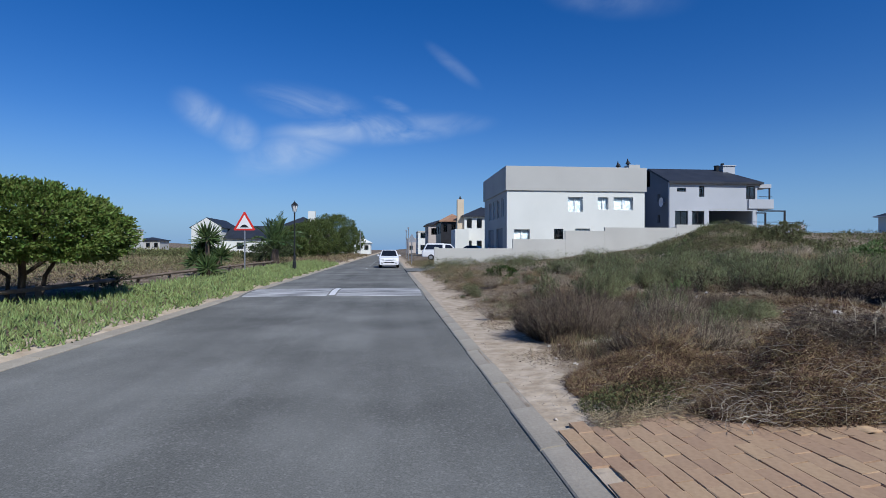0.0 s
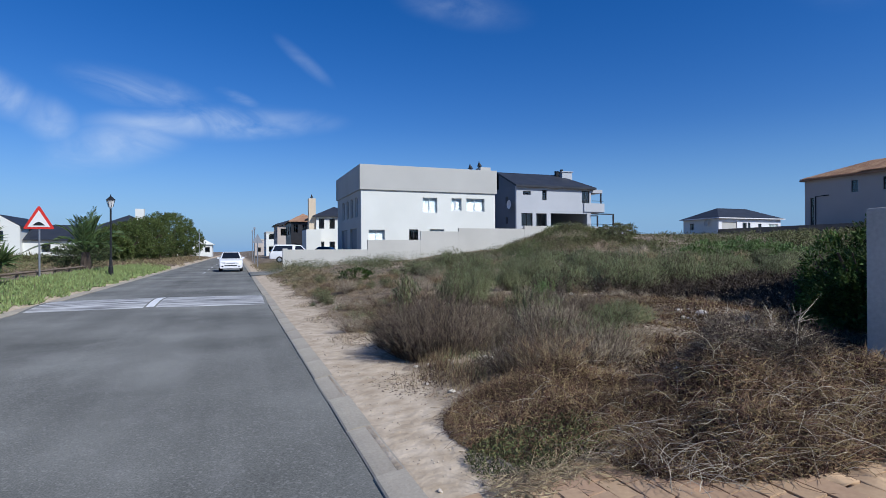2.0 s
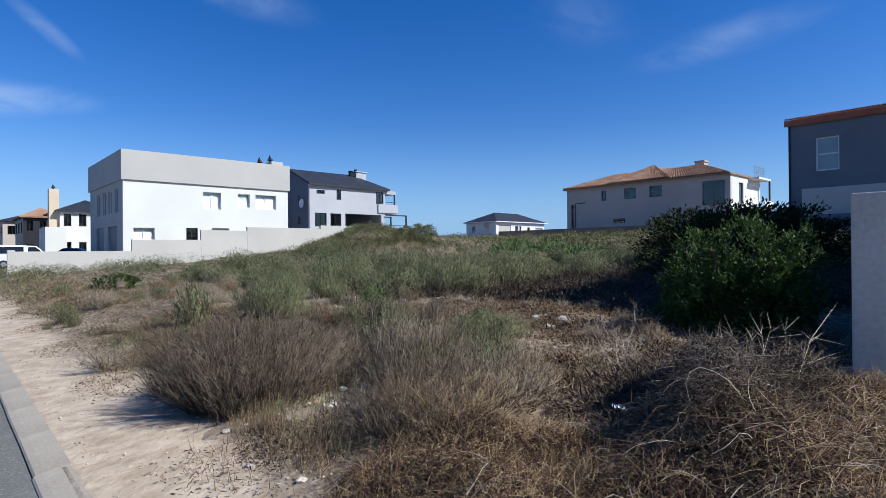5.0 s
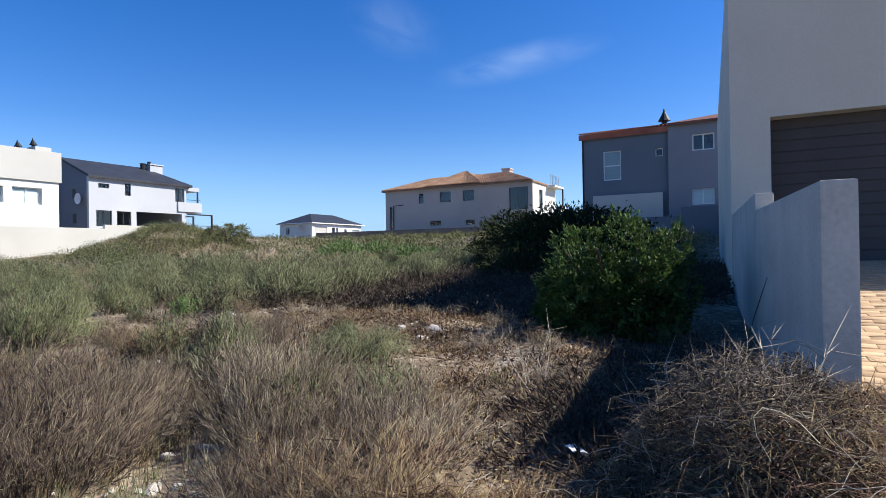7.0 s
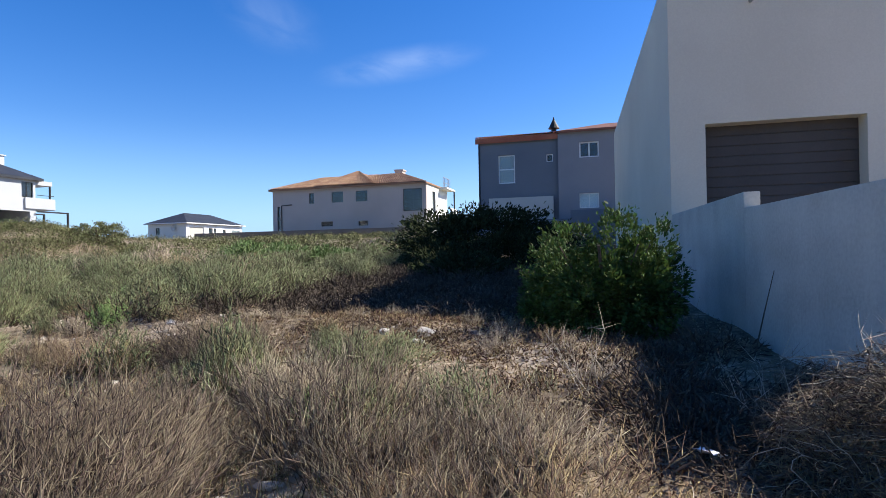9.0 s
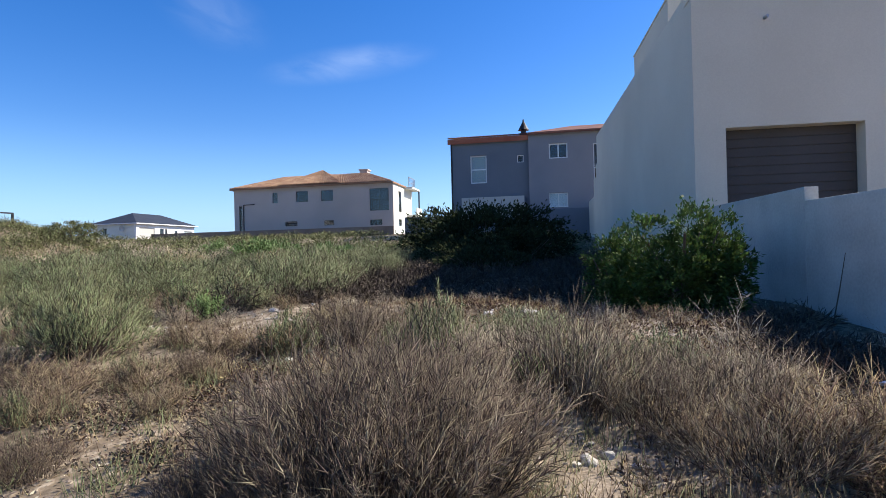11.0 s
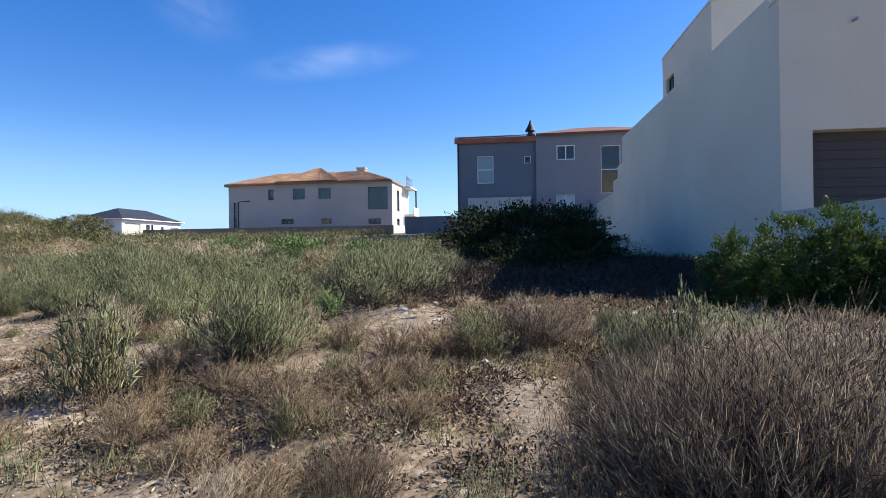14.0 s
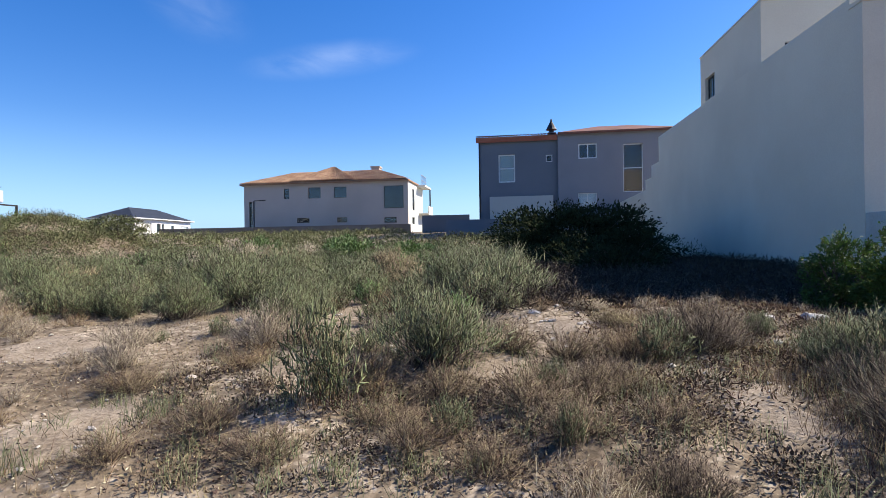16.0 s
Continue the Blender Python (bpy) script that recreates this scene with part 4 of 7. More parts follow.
part("balcony_rail", boxes((X1 + 0.1, X1 + 1.6, Y0 - 0.1, Y0 - 0.06, 7.0, 7.05)), M_DARKFRAME, h2)
for dy in (-0.3, 2.6):
    part("pergola_beam", boxes((X1, X1 + 2.9, Y0 + dy, Y0 + dy + 0.14, 5.5, 5.62)), M_DARKFRAME, h2)
    part("pergola_post", boxes((X1 + 2.76, X1 + 2.9, Y0 + dy, Y0 + dy + 0.14, 3.9, 5.497)), M_DARKFRAME, h2)
part("terrace_wall", boxes((X1 - 0.6, X1 + 4.3, Y0 - 1.2, Y0 - 1.0, 1.6, 4.1), bev=0.02), M_LIGHT, h2)
part("terrace", boxes((X0 + 4, X1 + 4.3, Y0 - 0.98, Y0 - 0.02, 1.6, 3.6)), M_LIGHT, h2)
part("terrace_rail", boxes((X0 + 4.2, X1 + 4.2, Y0 - 1.12, Y0 - 1.08, 4.35, 4.4)), M_DARKFRAME, h2)
b = bmesh.new()
bmesh.ops.create_cone(b, cap_ends=False, segments=20, radius1=0.0, radius2=0.48, depth=0.16)
part("satellite_dish", b, M_SIGNWHITE, h2, "pale satellite dish").matrix_basis = pose(X0 - 0.35, Y0 + 0.9, 6.45, 0, -90, 0)
part("dish_arm", tube(bmesh.new(), [(X0, Y0 + 0.9, 6.4), (X0 - 0.3, Y0 + 0.9, 6.45)], 0.03, 6), M_STEEL, h2)
part("rear_block", boxes((24.5, 27.7, 60.5, 66.0, 2.0, 8.6), bev=0.02), M_GREYWALL, h2)

# long house with a terracotta roof
th = base("terracotta_house")
tagged(th, "pale double-storey house with a hipped terracotta tile roof", "house")
X0, X1, Y0, Y1, Z0, ZT = 58.0, 66.5, 25.1, 44.2, 2.6, 9.0
L = Y1 - Y0
front = [(Y1 - 39.4, Y1 - 38.75, 7.2, 8.4), (Y1 - 36.5, Y1 - 35.05, 7.2, 8.42), (Y1 - 33.5, Y1 - 32.05, 7.2, 8.4), (Y1 - 27.8, Y1 - 25.6, 5.9, 8.35), (Y1 - 37.9, Y1 - 36.4, 4.5, 5.04), (Y1 - 33.2, Y1 - 32.0, 4.45, 5.0), (Y1 - 27.8, Y1 - 26.4, 4.3, 4.9), (0.6, 1.0, 4.0, 7.0)]
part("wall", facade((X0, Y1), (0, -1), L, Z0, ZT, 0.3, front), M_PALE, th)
for k, o in enumerate(front):
    window(th, (X0, Y1), (0, -1), o, M_DARKFRAME, 1 if k == 3 else 0, 1 if k == 3 else 0, M_DARK)
# sunlit end wall: whiter plaster than the rest puts sunlight into its colour
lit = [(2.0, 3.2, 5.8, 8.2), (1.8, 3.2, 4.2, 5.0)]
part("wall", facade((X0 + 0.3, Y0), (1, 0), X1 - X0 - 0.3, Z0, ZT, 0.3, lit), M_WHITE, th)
for o in lit:
    window(th, (X0 + 0.3, Y0), (1, 0), o, M_DARKFRAME, 1, 0, M_DARK)
part("wall", facade((X1, Y0 + 0.3), (0, 1), L - 0.3, Z0, ZT, 0.3, []), M_PALE, th)
part("wall", facade((X1 - 0.3, Y1), (-1, 0), X1 - X0 - 0.6, Z0, ZT, 0.3, []), M_PALE, th)
part("roof", hip_roof(X0, X1, Y0 + 0.2, Y1, ZT, 1.7, 0.35), M_TILE, th)
E0, E1 = (X0 - 0.35, Y1 + 0.35, ZT), (X0 - 0.35, Y0 - 0.15, ZT)
mid = (X0 + X1) / 2
tagged(part("roof_tiles", mesh_from("roof_tiles", *tile_rows(E0, E1, (mid, Y0 + 4.4, ZT + 1.7), (mid, Y1 - 4.3, ZT + 1.7), 12, 64)), M_TILE, th), kind="stuff")
part("roof_wing", roof_mesh([(X0 - 0.3, 38.6, ZT + 0.1), (X0 - 0.3, 30.9, ZT + 0.1), (X0 + 3.6, 34.7, ZT + 2.1), (X0 + 8, 34.7, ZT + 2.1), (X0 + 8, 38.6, ZT + 0.4), (X0 + 8, 30.9, ZT + 0.4)], [[0, 2, 1], [0, 4, 3, 2], [1, 2, 3, 5]]), M_TILE, th)
tagged(part("roof_tiles", mesh_from("roof_tiles", *tile_rows((X0 - 0.3, 38.6, ZT + 0.14), (X0 - 0.3, 30.9, ZT + 0.14), (X0 + 3.6, 34.6, ZT + 2.14), (X0 + 3.6, 34.8, ZT + 2.14), 12, 26)), M_TILE, th), kind="stuff")
part("chimney", boxes((63.3, 64.4, 29.75, 30.7, ZT + 0.6, ZT + 2.2), (63.2, 64.5, 29.65, 30.8, ZT + 2.203, ZT + 2.36)), M_PALE, th)
part("balcony", boxes((X1 - 2.5, X1 + 0.2, Y0 - 1.2, Y0 - 0.003, 5.5, 5.7), (X1 - 2.5, X1 + 0.2, Y0 - 1.2, Y0 - 1.1, 5.703, 6.5)), M_WHITE, th)
part("roof_terrace_rail", boxes(*[(X0 + 5.2 + 0.6 * k, X0 + 5.25 + 0.6 * k, Y0 - 0.5, Y0 - 0.45, 8.9, 10.1) for k in range(6)], (X0 + 5.2, X0 + 8.25, Y0 - 0.5, Y0 - 0.45, 10.1, 10.16), (X0 + 5.2, X0 + 8.25, Y0 - 0.5, Y0 - 0.45, 9.5, 9.54)), M_STEEL, th)
part("terrace_slab", boxes((X0 + 5.0, X1 + 0.2, Y0 - 1.0, Y0 - 0.01, 8.7, 8.9)), M_WHITE, th)
part("post", boxes((X1 - 0.1, X1 + 0.05, Y0 - 1.0, Y0 - 0.85, 5.7, 8.7)), M_DARKFRAME, th)
part("downpipe", tube(bmesh.new(), [(X0 - 0.06, Y1 - 1.2, 3.0), (X0 - 0.06, Y1 - 1.2, 7.1), (X0 - 0.06, Y1 - 2.6, 7.15)], 0.06, 8), M_DARKFRAME, th)
tw = part("boundary_wall", boxes((54.0, 54.2, 24.0, 52.0, 2.2, 3.95)), M_BROWNWALL)
tagged(tw, "low brownish boundary wall behind the scrub", "wall", kind="structure")
tw = part("boundary_wall", boxes((54.0, 54.2, 18, 22.8, 2.2, 4.75)), M_GREYWALL)
tagged(tw, "grey boundary wall between two houses", "wall", kind="structure")

# grey house with red tiles
gh = base("grey_house")
tagged(gh, "dark grey plastered double-storey house with red roof tiles", "house")
X0, X1, Z0 = 43.3, 52.0, 1.5
left = [(1.55, 2.85, 6.55, 8.75), (5.25, 5.75, 8.05, 8.62)]
part("wall", facade((X0, 16.05), (0, -1), 6.15, Z0, 10.05, 0.3, left), M_GREYWALL, gh)
window(gh, (X0, 16.05), (0, -1), left[0], M_FRAME, 0, 1, M_BAND, w=0.09)
window(gh, (X0, 16.05), (0, -1), left[1], M_FRAME, 0, 0, M_DARK)
XR = X0 - 0.35
right = [(1.55, 2.95, 8.15, 9.3), (4.85, 6.3, 5.5, 9.15), (1.5, 2.9, 4.4, 5.5)]
part("wall", facade((XR, 9.9), (0, -1), 9.0, Z0, 10.2, 0.3, right), M_MIDGREY, gh)
window(gh, (XR, 9.9), (0, -1), right[0], M_FRAME, 1, 0, M_DARK, w=0.09)
window(gh, (XR, 9.9), (0, -1), right[1], M_FRAME, 0, 1, M_CURTAIN)
window(gh, (XR, 9.9), (0, -1), right[2], M_FRAME, 1, 0, M_BLIND)
part("wall", facade((X0 + 0.3 + 8.4, 16.05), (-1, 0), 8.4, Z0, 10.05, 0.3, []), M_GREYWALL, gh)
part("wall", facade((XR + 0.3, 0.9), (1, 0), 8.7, Z0, 10.05, 0.3, []), M_GREYWALL, gh)
part("wall", boxes((X1, X1 + 0.3, 0.9, 16.05, Z0, 10.0)), M_GREYWALL, gh)
part("floor_slab", boxes((X0 + 0.3, X1, 1.2, 15.75, 9.6, 9.75)), M_BAND, gh)
part("roof", roof_mesh([(X0 - 0.25, 16.25, 10.12), (X0 - 0.25, 9.9, 10.12), (X0 + 4, 9.9, 10.95), (X0 + 4, 16.25, 10.95), (X1 + 0.4, 16.25, 10.1), (X1 + 0.4, 9.9, 10.1)], [[0, 3, 2, 1], [3, 4, 5, 2]], 0.42), M_TILERED, gh)
tagged(part("roof_tiles", mesh_from("roof_tiles", *tile_rows((X0 - 0.3, 16.25, 10.12), (X0 - 0.3, 9.95, 10.12), (X0 + 4, 9.95, 10.95), (X0 + 4, 16.25, 10.95), 10, 24)), M_TILERED, gh), kind="stuff")
part("roof", roof_mesh([(XR - 0.3, 9.9, 10.2), (XR - 0.3, 0.6, 10.2), (XR + 3.5, 4.0, 11.3), (XR + 3.5, 6.5, 11.3), (XR + 8, 0.6, 10.2), (XR + 8, 9.9, 10.2)], [[0, 3, 2, 1], [1, 2, 4], [0, 5, 3], [2, 3, 5, 4]]), M_SHADETILE, gh)
part("chimney", boxes((X0 + 1.0, X0 + 1.7, 9.95, 10.6, 9.75, 10.55)), M_GREYWALL, gh)
cowl(gh, X0 + 1.35, 10.3, 10.5, 1.25)
part("white_panel", boxes((X0 - 0.45, X0 - 0.3, 10.3, 15.2, 2.2, 5.4)), M_BAND, gh, "white painted wall panel below the windows")
part("downpipe", tube(bmesh.new(), [(X0 - 0.05, 16.0, 3), (X0 - 0.05, 16.0, 10)], 0.06, 8), M_DARKFRAME, gh)
gw = part("boundary_wall", boxes((41.6, 41.8, 0.5, 9.0, 1.2, 4.2), (41.6, 41.8, 9.003, 18.5, 1.2, 3.6)), M_GREYWALL)
tagged(gw, "grey boundary wall in front of the grey house", "wall", kind="structure")

# white bungalow far off
bg = base("white_bungalow", 78.7, 74.6, 0.1, 0)
tagged(bg, "white single-storey bungalow with a dark hipped roof", "house")
BX, BY, BT = 15.0, 8.0, 7.0
ob = [(0.7, 4.3, 4.4, 6.3), (5.6, 6.6, 4.7, 6.2), (6.9, 7.5, 4.7, 6.2), (9.4, 10.2, 4.7, 6.0), (12.0, 14.4, 4.4, 6.0)]
part("wall", facade((0, 0), (1, 0), BX, 2.6, BT, 0.3, ob), M_FRAME, bg)
leaf_ob = boxes((ob[0][0], ob[0][1], 0.14, 0.2, ob[0][2], ob[0][3]))
part("garage_door", leaf_ob, M_BAND, bg, "light grey garage door")
for o in ob[1:4]:
    window(bg, (0, 0), (1, 0), o, M_DARKFRAME, 0)
window(bg, (0, 0), (1, 0), ob[4], M_FRAME, 2, 0, M_BAND)
part("wall", facade((0, BY), (0, -1), BY - 0.3, 2.6, BT, 0.3, [(1.6, 2.5, 5.0, 6.2)]), M_WHITE, bg)
window(bg, (0, BY), (0, -1), (1.6, 2.5, 5.0, 6.2), M_DARKFRAME, 1)
part("wall", facade((BX, 0.3), (0, 1), BY - 0.3, 2.6, BT, 0.3, []), M_WHITE, bg)
part("wall", facade((BX - 0.3, BY), (-1, 0), BX - 0.6, 2.6, BT, 0.3, []), M_WHITE, bg)
part("roof", hip_roof(0, BX, 0, BY, BT, 2.0, 0.45), M_SLATE, bg, "dark hipped roof")
part("gutter", boxes((-0.5, BX + 0.5, -0.56, -0.45, BT - 0.16, BT), (-0.56, -0.45, -0.45, BY + 0.45, BT - 0.16, BT)), M_FRAME, bg, "white gutter board")
dish = bmesh.new()
bmesh.ops.create_cone(dish, cap_ends=False, segments=16, radius1=0.0, radius2=0.5, depth=0.15)
part("satellite_dish", dish, M_BAND, bg, "grey satellite dish").matrix_basis = pose(-0.3, 2.4, 6.1, 0, -90, 0)
fw = part("garden_wall", boxes((90.0, 108.0, 70.0, 70.2, 2.6, 5.6), bev=0.02), M_MIDGREY)
tagged(fw, "grey garden wall beside a white bungalow", "wall", kind="structure")


def street_house(name, x0, x1, y0, y1, z0, zt, wall_mat, roof_mat, label, roof_h=0.0, wins=3, chim=None, chim_mat=None):
    """A plain house farther down the road, with windows to the road and to the south."""
    h = base(name)
    tagged(h, label, "house", "houses down the road")
    w, L = x1 - x0, y1 - y0
    fr = [(w * (k + 0.25) / wins, w * (k + 0.75) / wins, zb, zb + 1.3) for k in range(wins) for zb in ((z0 + 1.2, z0 + 4.2) if zt - z0 > 5.5 else (z0 + 1.2,))]
    sd = [(L * (k + 0.25) / wins, L * (k + 0.7) / wins, zb, zb + 1.4) for k in range(wins) for zb in ((z0 + 1.0, z0 + 4.0) if zt - z0 > 5.5 else (z0 + 1.0,))]
    part("wall", facade((x0, y0), (1, 0), w, z0, zt, 0.3, fr), wall_mat, h)
    part("wall", facade((x0, y1), (0, -1), L - 0.3, z0, zt, 0.3, sd), wall_mat, h)
    part("wall", facade((x1, y0 + 0.3), (0, 1), L - 0.3, z0, zt, 0.3, []), wall_mat, h)
    part("wall", facade((x1 - 0.3, y1), (-1, 0), w - 0.6, z0, zt, 0.3, []), wall_mat, h)
    for o in fr:
        window(h, (x0, y0), (1, 0), o, M_DARKFRAME, 1)
    for o in sd:
        window(h, (x0, y1), (0, -1), o, M_DARKFRAME, 1)
    if roof_h:
        part("roof", hip_roof(x0, x1, y0, y1, zt, roof_h, 0.4), roof_mat, h)
    else:
        part("roof", boxes((x0 - 0.1, x1 + 0.1, y0 - 0.1, y1 + 0.1, zt, zt + 0.35)), roof_mat, h)
    if chim:
        part("chimney", boxes((chim[0], chim[0] + 0.9, chim[1], chim[1] + 0.9, z0 + 2, chim[2]), bev=0.02), chim_mat, h)
        cowl(h, chim[0] + 0.45, chim[1] + 0.45, chim[2], 0.6)
    return h


M_OCHRE = surf("ochre_plaster", (0.56, 0.46, 0.32), (0.64, 0.54, 0.4), 0.88, 0.5, 30, 0.2)
street_house("townhouse", 10.0, 15.5, 75, 84, 0.3, 6.2, M_WHITE, M_SLATE, "white double-storey house with an ochre chimney tower", 1.4, 4, (9.1, 75.4, 8.45), M_OCHRE)
part("porch", boxes((8.2, 9.99, 70.5, 74.9, 0.2, 4.2), bev=0.02), M_WHITE, bpy.data.objects["townhouse"])
street_house("tiled_house", 8.4, 12.5, 92, 102, 0.3, 6.4, M_DARKFRAME, M_TILE, "double-storey house with dark balconies and a tiled roof", 1.3, 3)
street_house("pale_house", 7.4, 12, 108, 118, 0.3, 6.6, M_PALE, M_SLATE, "pale double-storey house with a dark roof", 0.9, 2)
street_house("small_house", 7, 12, 140, 150, 0.3, 6.0, M_WHITE, M_BAND, "white flat-roofed house beside the road", 0, 2)
street_house("small_house", 5.5, 10, 175, 184, 0.3, 5.0, M_PALE, M_BAND, "pale flat-roofed house beside the road", 0, 2)
street_house("white_cottage", -10.2, -5.6, 158, 166, 0.3, 3.6, M_WHITE, M_WHITE, "white cottage at the end of the road", 1.4, 2)
street_house("far_villa", -70.5, -62.5, 138, 147, 1.0, 6.2, M_WHITE, M_BAND, "white flat-roofed villa far across the field", 0, 3)
street_house("far_villa", -66.5, -60.5, 152, 158, 0.8, 4.0, M_BAND, M_SLATE, "low grey house far across the field", 0.8, 3)
street_house("white_cottage", -22, -15, 175, 184, 0.3, 3.4, M_WHITE, M_BAND, "white cottage at the end of the road", 1.2, 2)

# white gabled house across the field
lh = base("gabled_house")
tagged(lh, "white gabled house with dark roofs behind the field", "house")
part("wall", facade((-29.6, 86), (1, 0), 4.3, 0.2, 4.9, 0.3, [(1.5, 2.6, 3.0, 4.3)]), M_WHITE, lh)
window(lh, (-29.6, 86), (1, 0), (1.5, 2.6, 3.0, 4.3), M_DARKFRAME, 1, 1)
gb = prism(bmesh.new(), [(0, 0), (4.3, 0), (2.15, 1.35)], 0, 0.3)
part("gable", gb, M_WHITE, lh).matrix_basis = Matrix(((1, 0, 0, -29.6), (0, 0, -1, 86.3), (0, 1, 0, 4.903), (0, 0, 0, 1)))
part("wall", boxes((-29.6, -29.3, 86.303, 96, 0.2, 4.9), (-25.6, -25.3, 86.303, 96, 0.2, 4.9)), M_WHITE, lh)
part("roof", roof_mesh([(-29.9, 86.1, 4.85), (-27.45, 86.1, 6.35), (-25.0, 86.1, 4.85), (-29.9, 96, 4.85), (-27.45, 96, 6.35), (-25.0, 96, 4.85)], [[0, 1, 4, 3], [1, 2, 5, 4]], 0.15), M_SLATE, lh)
part("wall", facade((-25.297, 87), (1, 0), 11.5, 0.2, 3.3, 0.3, [(2, 3, 1.6, 2.6), (5, 7.5, 1.4, 2.4)]), M_WHITE, lh)
window(lh, (-25.3, 87), (1, 0), (2, 3, 1.6, 2.6), M_DARKFRAME, 1)
window(lh, (-25.3, 87), (1, 0), (5, 7.5, 1.4, 2.4), M_DARKFRAME, 2)
part("roof", roof_mesh([(-25.2, 86.7, 3.25), (-13.4, 86.7, 3.25), (-13.4, 91, 5.3), (-25.2, 91, 5.3), (-25.2, 95.3, 3.25), (-13.4, 95.3, 3.25)], [[0, 1, 2, 3], [3, 2, 5, 4]], 0.15), M_SLATE, lh)
part("wall", boxes((-25.3, -13.8, 94.7, 95, 0.2, 3.3), (-14.1, -13.8, 87.303, 94.697, 0.2, 3.3)), M_WHITE, lh)
lh2 = street_house("slate_cottage", -18.5, -12.6, 98, 106, 0.3, 5.7, M_WHITE, M_SLATE, "white cottage with a dark roof and chimney", 1.7, 2)
part("chimney", boxes((-14.4, -13.2, 99, 100.2, 5, 8.3)), M_WHITE, lh2)


# ---- cars ----
def car(name, label, length, width, height, paint, pickup=False):
    """A car with its front along -y: body, glasshouse, wheels, lamps, bumper."""
    c = base(name)
    tagged(c, label, "car")
    h, L, w = height, length / 2, width / 2
    hood, belt = h * 0.56, h * 0.62
    if pickup:
        prof = [(-L, 0.3), (-L, 0.72), (-L * 0.93, hood * 1.02), (-L * 0.48, belt), (-L * 0.23, h * 0.97), (L * 0.02, h * 0.985), (L * 0.06, h), (L * 0.8, h), (L * 0.94, belt), (L, belt * 0.8), (L, 0.36)]
        panes = [[(-L * 0.42, belt + 0.03), (-L * 0.22, h * 0.92), (-L * 0.02, h * 0.93), (L * 0.0, belt + 0.03)], [(L * 0.1, belt + 0.06), (L * 0.1, h * 0.93), (L * 0.76, h * 0.93), (L * 0.86, belt + 0.06)]]
    else:
        prof = [(-L, 0.28), (-L, 0.6), (-L * 0.92, hood), (-L * 0.45, belt), (-L * 0.1, h * 0.985), (L * 0.38, h), (L * 0.68, belt + 0.06), (L * 0.97, belt), (L, 0.62), (L, 0.3)]
        panes = [[(-L * 0.4, belt + 0.02), (-L * 0.085, h * 0.945), (L * 0.1, h * 0.955), (L * 0.1, belt + 0.04)], [(L * 0.13, belt + 0.04), (L * 0.13, h * 0.955), (L * 0.36, h * 0.96), (L * 0.6, belt + 0.07)]]

    def shell(outline, inset, squeeze):
        b = bmesh.new()
        cols = []
        for sx in (-1, -0.86, 0.86, 1):
            ring = []
            for y, z in outline:
                narrow = 1 - squeeze * max(0, (z - belt)) / (h - belt)
                shrink = 1 if abs(sx) < 1 else 0.97
                ring.append(b.verts.new((sx * (w - inset) * narrow, y * shrink, belt + (z - belt) * shrink if z > belt else z)))
            cols.append(ring)
        n = len(outline)
        for r0, r1 in zip(cols, cols[1:]):
            for k in range(n):
                b.faces.new((r0[k], r0[(k + 1) % n], r1[(k + 1) % n], r1[k]))
        b.faces.new(cols[0])
        b.faces.new(cols[-1][::-1])
        bmesh.ops.recalc_face_normals(b, faces=b.faces)
        sharp = [e for e in b.edges if len(e.link_faces) == 2 and e.calc_face_angle() > 0.3]
        bmesh.ops.bevel(b, geom=sharp, offset=0.07, segments=3, affect="EDGES", profile=0.5)
        return b
    body = part("body", shell(prof, 0, 0.28), paint, c, smooth=True)
    for sx, outline in [(a, q) for a in (-1, 1) for q in panes]:
        sg = bmesh.new()
        q = []
        for y, z in outline:
            narrow = 1 - 0.28 * max(0, (z - belt)) / (h - belt)
            q.append(sg.verts.new((sx * (w * narrow + 0.004), y, z)))
        sg.faces.new(q if sx > 0 else q[::-1])
        part("side_window", sg, M_CARGLASS, body)
    for (ya, za), (yb, zb), nm in (((-L * 0.42, belt + 0.03), (-L * 0.13, h * 0.95), "windscreen"), ((L * 0.42, h * 0.96), (L * 0.66, belt + 0.1), "rear_window")):
        if pickup and nm == "rear_window":
            continue
        b = bmesh.new()
        nrm = Vector((0, -(zb - za), (yb - ya))).normalized() * 0.02
        vs = [b.verts.new(Vector((sx * (w * 0.82 if z < h * 0.8 else w * 0.64), y, z)) + nrm) for sx, y, z in ((-1, ya, za), (1, ya, za), (1, yb, zb), (-1, yb, zb))]
        b.faces.new(vs)
        part(nm, b, M_CARGLASS, body)
    for sx in (-1, 1):
        lamp_part = part("headlight", boxes((-0.19, 0.19, -0.03, 0.1, -0.07, 0.07), bev=0.03), M_LAMP, c, "clear headlight")
        lamp_part.matrix_basis = pose(sx * w * 0.66, -L * 0.985, 0.68, 0, 0, sx * 24)
        part("fog_lamp", boxes((sx * w * 0.7 - 0.07, sx * w * 0.7 + 0.07, -L - 0.066, -L, 0.36, 0.44), bev=0.02), M_CARGLASS, c)
        part("mirror", boxes((sx * (w + 0.07) - 0.08, sx * (w + 0.07) + 0.08, -L * 0.36, -L * 0.3, belt + 0.02, belt + 0.15), bev=0.02), paint, c)
    part("grille", boxes((-w * 0.36, w * 0.36, -L - 0.014, -L + 0.02, 0.6, 0.68), bev=0.02), M_STEEL, c)
    part("air_intake", boxes((-w * 0.55, w * 0.55, -L - 0.064, -L + 0.02, 0.4, 0.5), bev=0.03), M_RUBBER, c)
